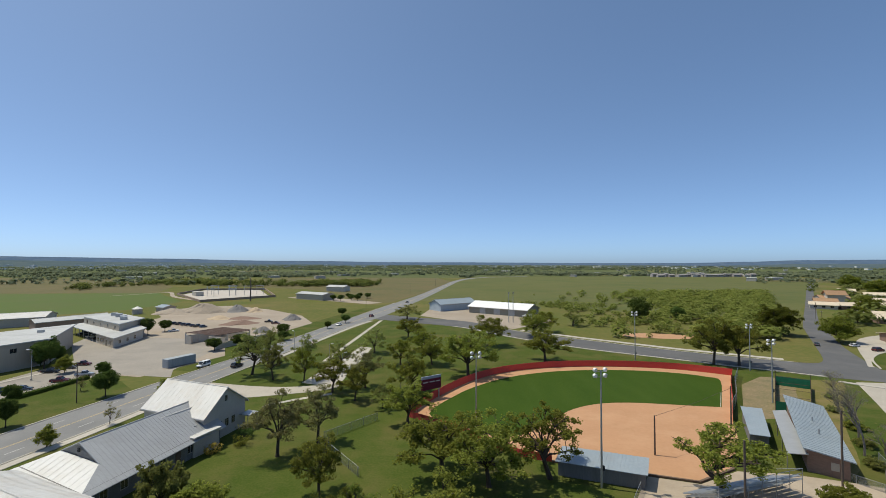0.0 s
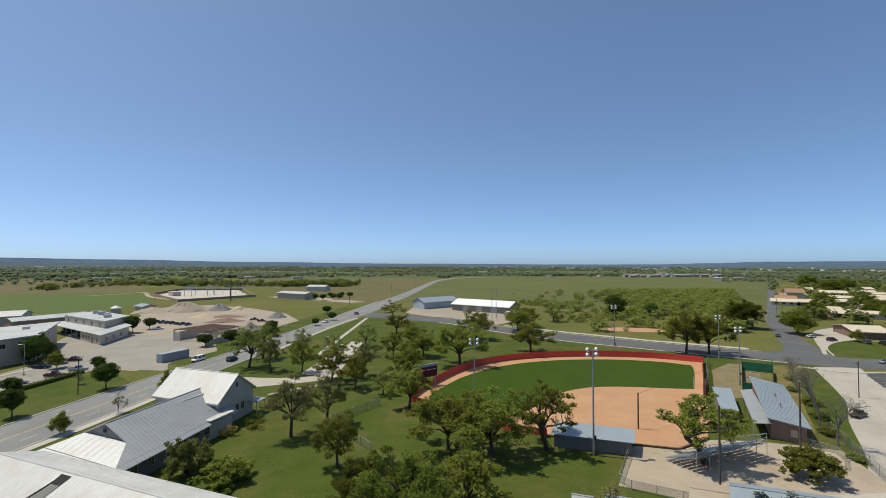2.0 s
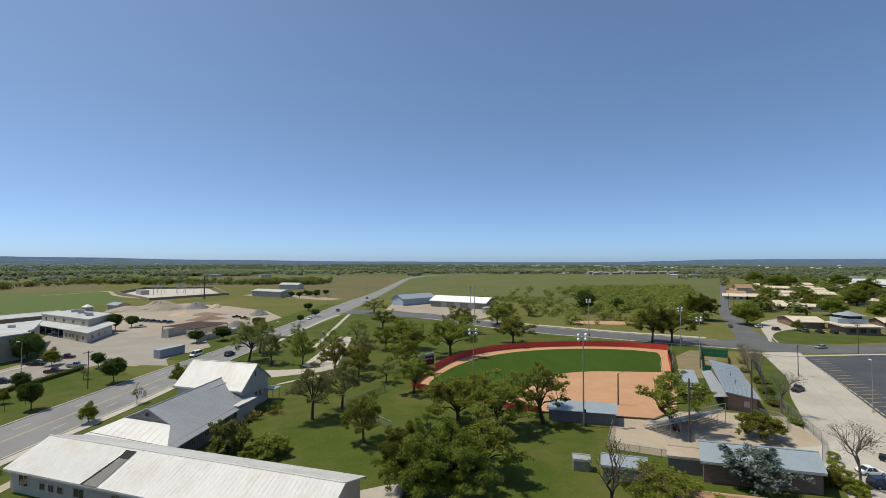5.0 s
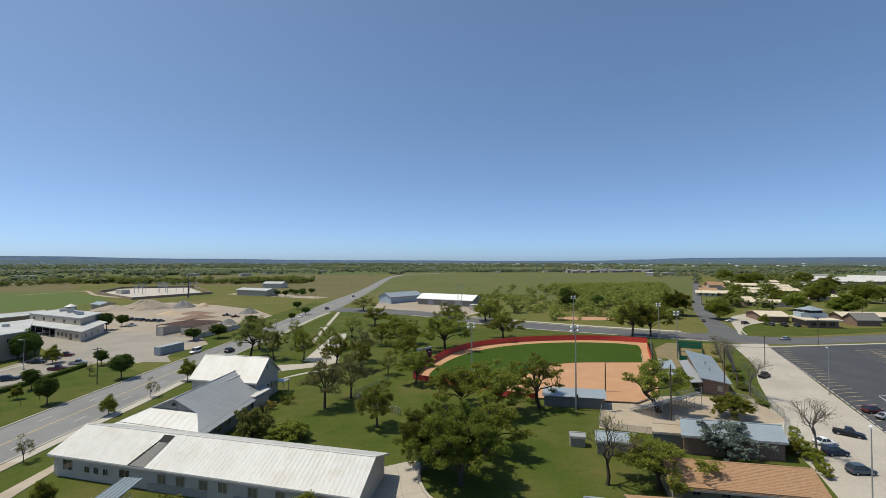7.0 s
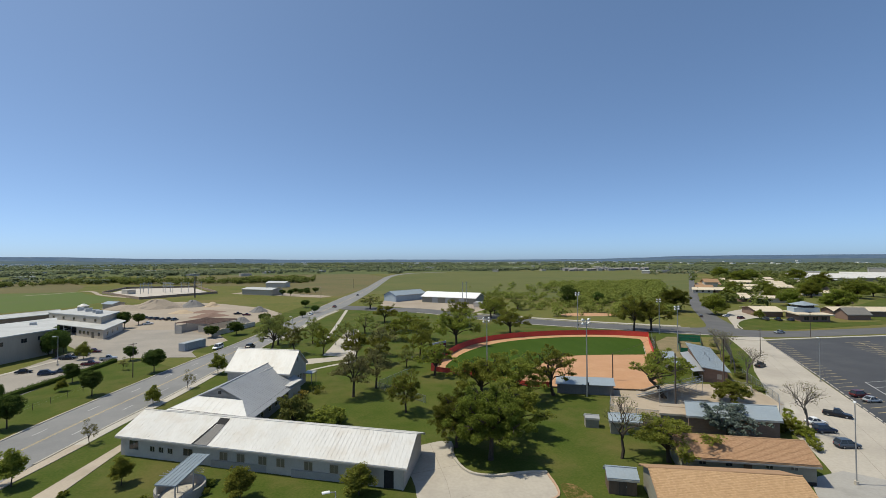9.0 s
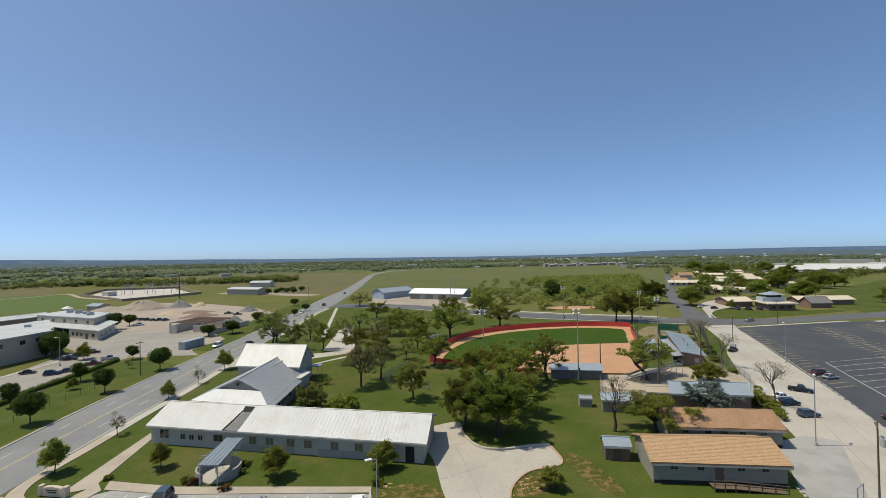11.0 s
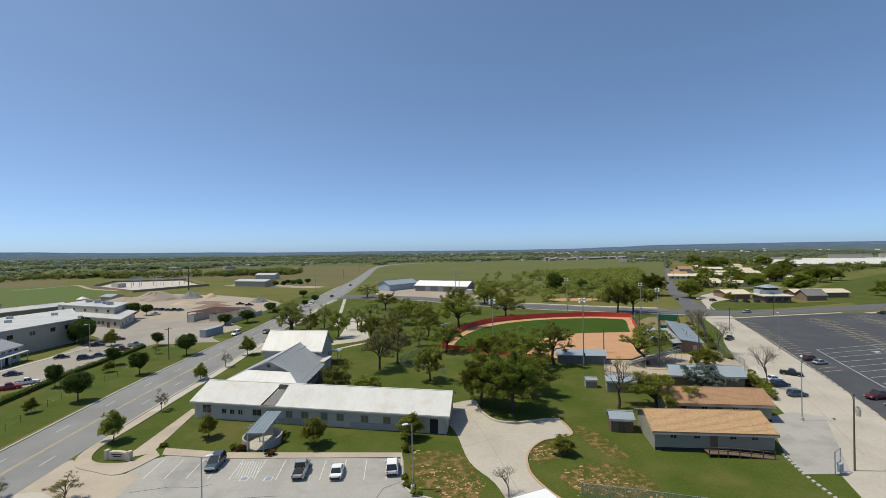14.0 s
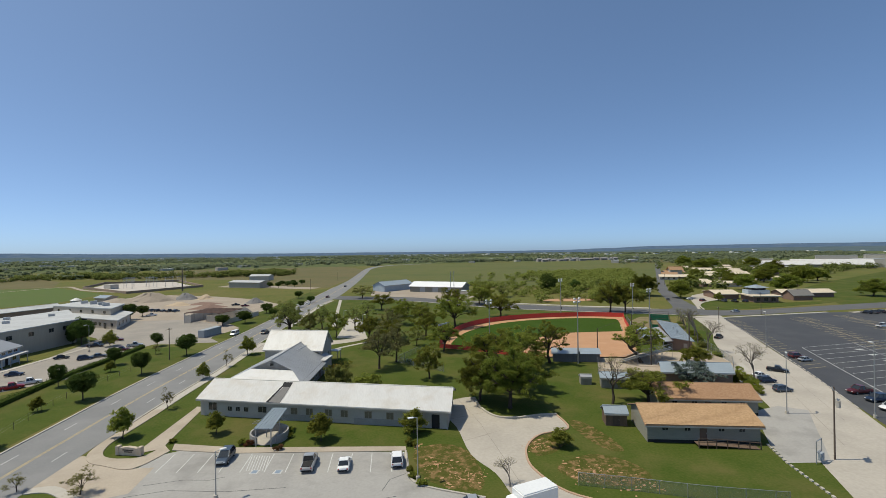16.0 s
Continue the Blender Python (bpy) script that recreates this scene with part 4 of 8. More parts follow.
for nm, g, m, lab, e in slopes:
    q = bmesh.new()
    slab(q, [tuple(v) for v in g], 0.13)
    sl = part(nm, recalc(q), m, hall, lab)
    for k in range(40):
        f = k / 39
        if nm == "front_hip":
            if k % 3:
                continue
            s0 = -0.05 + 1.1 * f
            t1 = GT if abs(s0 - 0.5) <= GS else -0.04 + (GT + 0.04) * (0.55 - abs(s0 - 0.5)) / (0.55 - GS)
            lo, up = P(s0, -0.04, EZ), P(s0, t1, EZ + (GZ - EZ) * (t1 + 0.04) / (GT + 0.04))
            e = np.array((0.022, -0.009, 0))
        else:
            t0, k0 = -0.04 + 1.07 * f, 1 if g[0][0] > g[-1][0] else -1
            s1 = 0.5 if t0 >= GT else 0.55 - (0.55 - GS) * (t0 + 0.04) / (GT + 0.04)
            s1 = 0.0 if t0 >= GT else s1
            lo, up = P(0.5 + k0 * 0.55, t0, EZ), P(0.5 + k0 * s1, t0, EZ + (RZ - EZ) * (0.55 - s1) / 0.55)
            e = np.array((0.005, 0.022, 0))
        if np.linalg.norm(up - lo) > 0.4:
            base = [lo - e, lo + e, up + e, up - e]
            raw("seam", [tuple(v) for v in base] + [tuple(v + np.array((0, 0, 0.025))) for v in base], [(4, 5, 6, 7), (0, 1, 5, 4), (1, 2, 6, 5), (2, 3, 7, 6), (3, 0, 4, 7)], m, sl)
q = bmesh.new()
slab(q, [tuple(P(0.5 - GS * 0.97, GT + 0.004, GZ)), tuple(P(0.5 + GS * 0.97, GT + 0.004, GZ)), tuple(P(0.5, GT + 0.004, RZ - 0.04))], 0.02)
part("gablet", recalc(q), roof_grey_m, hall, "small grey gablet")
part("gablet_cap", recalc(tube(bmesh.new(), [P(0.5 - GS, GT, GZ), P(0.5, GT - 0.004, RZ + 0.02), P(0.5 + GS, GT, GZ)], 0.09, 5)), roof_grey_m, hall)
part("vent", box(bmesh.new(), *(P(0.5, GT - 0.006, 0)[:2]), GZ + 0.75, 0.5, 0.12, 0.5, -24), dark_m, hall, "dark louvre")
part("ridge_cap", tube(bmesh.new(), [P(0.5, GT, RZ + 0.02), P(0.5, 1.03, RZ + 0.02)], 0.11, 6), roof_grey_m, hall)
part("gutter", tube(bmesh.new(), [P(1.055, -0.04, EZ - 0.06), P(1.055, 1.03, EZ - 0.06)], 0.08, 6), roof_grey_m, hall)
for s in (0.12, 0.24, 0.38, 0.5, 0.72):
    window(hall, H[1], H[2], s, 1.0, 1.0, 1.2)
door(hall, H[1], H[2], 0.62)

# tall gabled hall
G = [(-53.2, 77.6), (-39.4, 72.6), (-37.3, 82.9), (-51.0, 87.9)]
tall = gable("gabled_hall", G, 4.9, 8.5, wall_white_m, roof_white_m, "tall white gabled hall with a pale standing-seam metal roof", over=0.45, seam=1.1)
for s in (0.36, 0.52, 0.68):
    window(tall, G[1], G[2], s, 1.6, 0.9, 1.3)
window(tall, G[1], G[2], 0.5, 6.1, 0.6, 1.0)
window(tall, G[0], G[1], 0.85, 2.0, 0.9, 1.2)
low = gable("link_building", [(-47.0, 71.0), (-42.5, 69.3), (-40.2, 76.2), (-44.6, 78)], 3.6, 5.6, wall_white_m, roof_white_m, "low gabled link between the white halls", axis="t", over=0.4, seam=1.1)
q = bmesh.new()
prism(q, [(-42.6, 69.8), (-38.6, 68.4), (-37.0, 73.0), (-40.8, 74.6)], 0, 3.1)
flat = tagged(part("flat_porch", q, wall_white_m), "flat-roofed white porch block beside the hall", "porch")
part("roof_edge", prism(bmesh.new(), [(-42.8, 69.6), (-38.3, 68.0), (-36.7, 73.2), (-40.9, 74.8)], 3.1, 3.3), roof_white_m, flat)
part("roof_fan", box(bmesh.new(), -40.4, 71.6, 3.3, 0.6, 0.6, 0.7), steel_m, flat)
part("back_porch", prism(bmesh.new(), [(-37.6, 81.2), (-35.4, 80.4), (-34.6, 82.8), (-36.9, 83.6)], 2.5, 2.65), roof_grey_m, tall, "small grey porch roof")
for x, y in ((-35.7, 80.7), (-34.9, 82.6)):
    part("porch_post", tube(bmesh.new(), [(x, y, 0), (x, y, 2.5)], 0.08, 6), wall_white_m, tall)

# two tan-shingled classrooms
def shingles(root, p00, p10, p11, p01, rows, cols, seed):
    """Courses of overlapping shingle tabs on one slope."""
    rng = random.Random(seed)
    p00, p10, p11, p01 = (np.array(p, float) for p in (p00, p10, p11, p01))
    w = np.linalg.norm(p10 - p00) / cols
    hgt = np.linalg.norm(p01 - p00) / rows
    up = (p01 - p00) / np.linalg.norm(p01 - p00)
    al = (p10 - p00) / np.linalg.norm(p10 - p00)
    no = np.cross(al, up)
    no = no if no[2] > 0 else -no
    V, F = [], []
    for r in range(rows):
        for k in range(cols):
            o = p00 + up * r * hgt + al * (k + 0.5 * (r % 2) * (k < cols - 1)) * w + no * (0.03 + 0.012 * rng.random())
            n = len(V)
            V += [o + no * 0.02, o + al * w * 0.97 + no * 0.02, o + al * w * 0.97 + up * hgt * 1.05, o + up * hgt * 1.05, o, o + al * w * 0.97]
            F += [(n, n + 1, n + 2, n + 3), (n + 4, n + 5, n + 1, n)]
    tagged(raw("shingles", [tuple(v) for v in V], F, tabs_m, root), kind="stuff")


tabs_m = leafy("shingle_tabs", (0.375, 0.235, 0.135), (0.41, 0.257, 0.15), (0.445, 0.285, 0.168), 0.0)


def classroom(c, label, seed):
    root = gable("classroom", c, 2.75, 4.2, wall_grey_m, shingle_m, label, over=0.45, group="tan-roofed classrooms")
    P = lambda s, t, z: (*bil(c, s, t), z)
    shingles(root, P(-0.026, -0.055, 2.80), P(1.026, -0.055, 2.80), P(1.026, 0.5, 4.34), P(-0.026, 0.5, 4.34), 20, 66, seed)
    for s in (0.16, 0.36, 0.66, 0.84):
        window(root, c[0], c[1], s, 1.75, 0.8, 0.4, frame_m=wall_grey_m)
    door(root, c[0], c[1], 0.5, z=0.45)
    # A dark board along the foot stands in for the shadow gap.
    u0, u1 = bil(c, 0.004, -0.004), bil(c, 0.996, -0.004)
    part("skirting", box(bmesh.new(), *((u0 + u1) / 2), 0.0, np.hypot(*(u1 - u0)), 0.06, 0.45, math.degrees(math.atan2(u1[1] - u0[1], u1[0] - u0[0]))), dark_m, root, "dark board painting in the shadow gap below the floor")
    return root


C1 = [(9.8, 18.0), (24.9, 13.2), (28.0, 21.4), (12.7, 25.8)]
C2 = [(19.4, 27.4), (34.6, 22.2), (37.4, 29.0), (22.4, 34.2)]
one = classroom(C1, "grey-green classroom with a tan shingle roof and a wooden ramp", 1)
two = classroom(C2, "grey-green classroom with a tan shingle roof, partly shaded by a tree", 2)
ramp = thing("ramp", 15.6, 15.0, 0, -17.4, label="weathered wooden access ramp with railings beside the classroom", category="ramp")
part("deck", box(bmesh.new(), 1.2, 0, 0.4, 2.4, 1.5, 0.08), wood_m, ramp)
q = bmesh.new()
slab(q, [(2.4, -0.75, 0.48), (8.4, -0.75, 0.06), (8.4, 0.75, 0.06), (2.4, 0.75, 0.48)], 0.06)
part("slope", recalc(q), wood_m, ramp)
for x in (0, 1.2, 2.4, 3.9, 5.4, 6.9, 8.4):
    part("rail_post", box(bmesh.new(), x, -0.75, 0, 0.1, 0.1, 1.45 - max(0, x - 2.4) * 0.07), wood_m, ramp)
for z in (0.95, 1.4):
    part("rail", tube(bmesh.new(), [(0, -0.75, z), (2.4, -0.75, z), (8.4, -0.75, z - 0.42)], 0.05, 4), wood_m, ramp)

# garden hut
hut = gable("garden_hut", quad(7.4, 24.9, -20, 3.3, 2.6), 2.1, 2.75, wood_m, roof_blue_m, "small brown wooden hut with a grey metal roof", axis="s", over=0.25, seam=0.5, category="hut")
door(hut, quad(7.4, 24.9, -20, 3.3, 2.6)[0], quad(7.4, 24.9, -20, 3.3, 2.6)[1], 0.5, material=pole_m)
# low sheds behind the classrooms
gable("metal_store", [(30.8, 40.5), (43.6, 35.9), (47.4, 41.7), (34.8, 46.5)], 2.9, 4.0, brick_m, roof_blue_m, "low workshop with a blue-grey sheet-metal roof", over=0.4, seam=0.7, category="shed")
gable("annex", [(27.8, 43.6), (32.0, 42.0), (35, 46.4), (31, 48.2)], 2.3, 2.6, hall_wall_m, yard_m, "low annex with a rust-stained flat roof", over=0.2, category="shed")
gable("pale_shed", [(17.6, 42.2), (22.6, 40.4), (24.2, 43.4), (19.2, 45.4)], 2.2, 2.8, wall_grey_m, roof_blue_m, "small shed with a patched corrugated roof", over=0.3, seam=0.5, category="shed")
gable("store_box", [(14.8, 45.4), (16.9, 44.7), (17.5, 46.2), (15.3, 47)], 1.6, 1.9, wall_grey_m, roof_grey_m, "small grey storage box on the lawn", over=0.1, category="shed")

# concession building with a sloping roof
S = [(55.6, 67.0), (59.2, 63.9), (73.4, 86.6), (69.8, 90.4)]
snack = thing("concession_stand", label="brown brick concession stand with a sloping grey metal roof", category="building")
q = prism(bmesh.new(), S, 0, (3.4, 2.9, 3.3, 4.0))
part("wall", recalc(q), brick_m, snack)
q = bmesh.new()
P = lambda s, t, z: np.array((*bil(S, s, t), z))
slab(q, [P(-0.12, -0.03, 3.65), P(1.12, -0.03, 3.05), P(1.1, 1.02, 3.4), P(-0.1, 1.02, 4.25)], 0.14)
ribs(part("roof", recalc(q), roof_blue_m, snack, "blue-grey sheet-metal roof"), roof_blue_m, P(-0.12, -0.03, 3.65), P(-0.1, 1.02, 4.25), P(1.1, 1.02, 3.4), P(1.12, -0.03, 3.05), 0.8, 0.05, 0.04)
q = bmesh.new()
slab(q, [(53.0, 67.4, 2.5), (55.4, 66.4, 2.75), (66.4, 86, 2.85), (64.2, 86.4, 2.6)], 0.1)
part("lean_to", recalc(q), roof_grey_m, snack, "pale lean-to roof")
for x, y in ((53.4, 68), (57.0, 74), (60.8, 80.4), (64.4, 85.8)):
    part("lean_to_post", tube(bmesh.new(), [(x, y, 0), (x, y, 2.55)], 0.07, 6), steel_m, snack)
window(snack, S[0], S[1], 0.66, 1.0, 0.8, 1.0, frame_m=wall_tan_m, pane_m=wall_tan_m)
for t in (0.3, 0.55):
    q = bmesh.new()
    tube(q, [P(0.5, t, 3.4), P(0.5, t, 4.3)], 0.14, 8)
    part("vent_pipe", q, steel_m, snack)
door(snack, S[3], S[0], 0.5, material=dark_m)

# dugouts
def dugout(c, label):
    root = thing("dugout", label=label, category="dugout", group="dugouts")
    part("wall", prism(bmesh.new(), c, 0, (2.1, 2.1, 2.4, 2.4)), shade("dugout_board", (0.20, 0.19, 0.185), (0.15, 0.145, 0.14), scale=0.6, stretch=(3, 3, 0.3)), root)
    P = lambda s, t, z: np.array((*bil(c, s, t), z))
    q = bmesh.new()
    slab(q, [P(-0.03, -0.12, 2.2), P(1.03, -0.12, 2.2), P(1.03, 1.2, 2.65), P(-0.03, 1.2, 2.65)], 0.08)
    ribs(part("roof", recalc(q), roof_blue_m, root, "ribbed pale metal roof"), roof_blue_m, P(-0.03, -0.12, 2.2), P(1.03, -0.12, 2.2), P(1.03, 1.2, 2.65), P(-0.03, 1.2, 2.65), 0.5)


dugout([(18.0, 64.6), (29.0, 60.8), (30.6, 64.2), (19.6, 67.9)], "long grey dugout with a ribbed pale metal roof")
dugout([(53.4, 76.6), (56.0, 75.6), (61.6, 85.4), (58.6, 86.6)], "open dugout with a pale blue-grey roof beside the field")

# bleachers
bl = thing("bleachers", 33.8, 59.6, 0, 20, label="aluminium bleachers with eight rows on a braced frame", category="bleachers")
for k in range(8):
    part("bench", box(bmesh.new(), 7, -0.2 - k * 0.66, 0.42 + k * 0.32, 15, 0.30, 0.05), steel_m, bl)
    part("foot_board", box(bmesh.new(), 7, -0.53 - k * 0.66, 0.14 + k * 0.32, 15, 0.38, 0.04), steel_m, bl)
for x in (-0.4, 2.1, 4.5, 7, 9.5, 12, 14.4):
    q = bmesh.new()
    tube(q, [(x, 0, 0.02), (x, -5.3, 0.02)], 0.04, 4)
    tube(q, [(x, 0, 0.3), (x, -5.3, 2.75)], 0.04, 4)
    tube(q, [(x, -5.3, 0), (x, -5.3, 3.8)], 0.04, 4)
    tube(q, [(x, -2.7, 0), (x, -2.7, 1.5)], 0.035, 4)
    tube(q, [(x, -2.7, 0), (x, -5.3, 2.6)], 0.03, 4)
    part("frame", q, steel_m, bl)
for z in (3.2, 3.8):
    part("guard_rail", tube(bmesh.new(), [(-0.5, -5.3, z), (14.5, -5.3, z)], 0.035, 5), steel_m, bl)
for x in (-0.5, 14.5):
    part("side_rail", tube(bmesh.new(), [(x, 0, 1.3), (x, -5.3, 3.8)], 0.035, 5), steel_m, bl)

# batting cage
cage = thing("batting_cage", label="green netted batting cage on steel posts", category="batting cage")
cq = [(69.6, 93.2), (74.6, 90.2), (90, 110), (84.4, 114)]
for i, (a, b) in enumerate(zip(cq, cq[1:] + cq[:1])):
    d = math.hypot(b[0] - a[0], b[1] - a[1])
    part("net", box(bmesh.new(), (a[0] + b[0]) / 2, (a[1] + b[1]) / 2, 0.05, d, 0.03, 1.6 if i % 2 else 2.3, math.degrees(math.atan2(b[1] - a[1], b[0] - a[0]))), green_net_m, cage)
for s in range(5):
    for t in (0, 1):
        x, y = bil(cq, t, s / 4)
        part("post", tube(bmesh.new(), [(x, y, 0), (x, y, 3.6)], 0.06, 6), pole_m, cage)
    a, b = bil(cq, 0, s / 4), bil(cq, 1, s / 4)
    part("cross_bar", tube(bmesh.new(), [(*a, 3.55), (*b, 3.55)], 0.04, 5), pole_m, cage)

# ---- trees ----
def crown_mesh(name, rng, h, r, bottom, clumps, leaves, size, material, parent, round_top=1.0, centres=None):
    """Leaves in clumps around a crown's uneven outline. Returns the clump centres."""
    if centres is None:
        centres = []
        for k in range(clumps):
            for _ in range(40):
                v = np.array([rng.gauss(0, 1) for _ in range(3)])
                v /= np.linalg.norm(v)
                q = rng.uniform(0.45, 1.0) ** 0.6 * rng.uniform(0.78, 1.08)
                mid = (h + bottom) / 2
                c = np.array((v[0] * r * q * 0.86, v[1] * r * q * 0.86, mid + v[2] * (h - bottom) / 2 * q * 0.86))
                if c[2] < mid:
                    c[:2] *= 0.75 + 0.25 * (c[2] - bottom) / max(mid - bottom, 0.1)
                if all(np.linalg.norm(c - o) > r * 0.19 for o in centres):
                    break
            centres.append(c)
    V, F = [], []
    nr = np.random.RandomState(rng.randint(0, 99999))
    for c in centres:
        sp = r * rng.uniform(0.12, 0.24)
        n = int(leaves * rng.uniform(0.6, 1.35))
        d = nr.normal(0, 1, (n, 3))
        d /= np.linalg.norm(d, axis=1)[:, None]
        d *= (nr.uniform(0.25, 1.0, n) ** 0.5 * 1.5 * sp)[:, None]
        d[:, 2] *= 0.72
        pos = c + d
        face = nr.normal(0, 0.6, (n, 3)) + d / (1.5 * sp) * 0.6 + np.array((0, 0, 0.8))
        a = np.cross(face, nr.normal(0, 1, (n, 3)))
        a /= np.linalg.norm(a, axis=1)[:, None]
        b = np.cross(face, a)
        b /= np.linalg.norm(b, axis=1)[:, None]
        s = size * nr.uniform(0.6, 1.35, (n, 1))
        up = np.cross(a, b) * s * 0.25
        base = len(V)
        V += list(map(tuple, np.stack([pos - a * s, pos - b * s * 0.6 + up, pos + a * s, pos + b * s * 0.6 + up], 1).reshape(-1, 3)))
        F += [(base + 4 * i, base + 4 * i + 1, base + 4 * i + 2, base + 4 * i + 3) for i in range(n)]
    raw(name, V, F, material, parent)
    return centres


def limbs(rng, parent, h, r, bottom, trunk_r, centres, material, lean=0.0, forks=12):
    q = bmesh.new()
    ly = rng.uniform(-lean, lean) * 0.6
    lx = rng.uniform(-lean, lean)
    fork = Vector((lx * 0.6, ly * 0.6, bottom * 1.0 + 0.02 * h))
    tube(q, [(0, 0, -0.1), (lx * 0.1, ly * 0.1, bottom * 0.15), (lx * 0.4, ly * 0.3, bottom * 0.6), fork], [trunk_r * 1.5, trunk_r * 1.05, trunk_r * 0.9, trunk_r * 0.8], 7)
    for c in rng.sample(list(centres), min(forks, len(centres))):
        c = Vector(c)
        m = fork.lerp(c, 0.5) + Vector((rng.uniform(-0.1, 0.1) * r, rng.uniform(-0.1, 0.1) * r, -0.08 * h * rng.random()))
        k = rng.uniform(0.35, 0.6)
        tube(q, [fork - Vector((0, 0, 0.1)), m, c], [trunk_r * k, trunk_r * k * 0.6, trunk_r * 0.12], 5)
    part("trunk", q, material, parent)


def leafy_tree(name, seed, h, r, bottom, trunk_r, clumps, leaves, size, leaf_m, label, group, wood=None, lean=0.3, forks=12):
    rng = random.Random(seed)
    root = thing(name, label=label, category="tree", group=group)
    centres = crown_mesh("crown", rng, h, r, bottom, clumps, leaves, size, leaf_m, root)
    limbs(rng, root, h, r, bottom, trunk_r, centres, wood or bark_m, lean, forks)
    return root


def bare_tree(name, seed, h, r, trunk_r, label, group, wood, leaf_m=None, fuzz=0):
    """A tree still almost bare: limbs that fork again and again."""
    rng = random.Random(seed)
    root = thing(name, label=label, category="tree", group=group)
    q = bmesh.new()
    tips = []

    def grow(p, d, ln, rad, depth):
        e = p + d * ln
        m = p.lerp(e, 0.5) + Vector((rng.uniform(-1, 1), rng.uniform(-1, 1), rng.uniform(-0.3, 0.3))) * ln * 0.08
        tube(q, [p, m, e], [rad, rad * 0.85, rad * 0.65], 5 if depth < 3 else 3)
        if depth >= 5:
            tips.append(np.array(e))
            return
        for _ in range(rng.choice((2, 3, 3)) if depth else 4):
            v = Vector((rng.gauss(0, 1), rng.gauss(0, 1), rng.gauss(0, 0.7)))
            n = (d + v.normalized() * rng.uniform(0.5, 0.85)).normalized()
            n.z = n.z * 0.8 + 0.12
            grow(e, n.normalized(), ln * rng.uniform(0.62, 0.84), rad * rng.uniform(0.5, 0.66), depth + 1)

    grow(Vector((0, 0, -0.1)), Vector((rng.uniform(-0.1, 0.1), rng.uniform(-0.1, 0.1), 1)).normalized(), h * 0.24, trunk_r, 0)
    sx = max(abs(v.co.x) for v in q.verts)
    sz = max(v.co.z for v in q.verts)
    for v in q.verts:
        v.co.x *= r / sx
        v.co.y *= r / sx
        v.co.z *= h / sz
    part("trunk", q, wood, root)
    if leaf_m and fuzz:
        cs = [np.array((t[0] * r / sx, t[1] * r / sx, t[2] * h / sz)) for t in rng.sample(tips, min(110, len(tips)))]
        crown_mesh("crown", rng, h, r * 0.6, h * 0.3, 0, fuzz, 0.10, leaf_m, root, centres=cs)
    return root


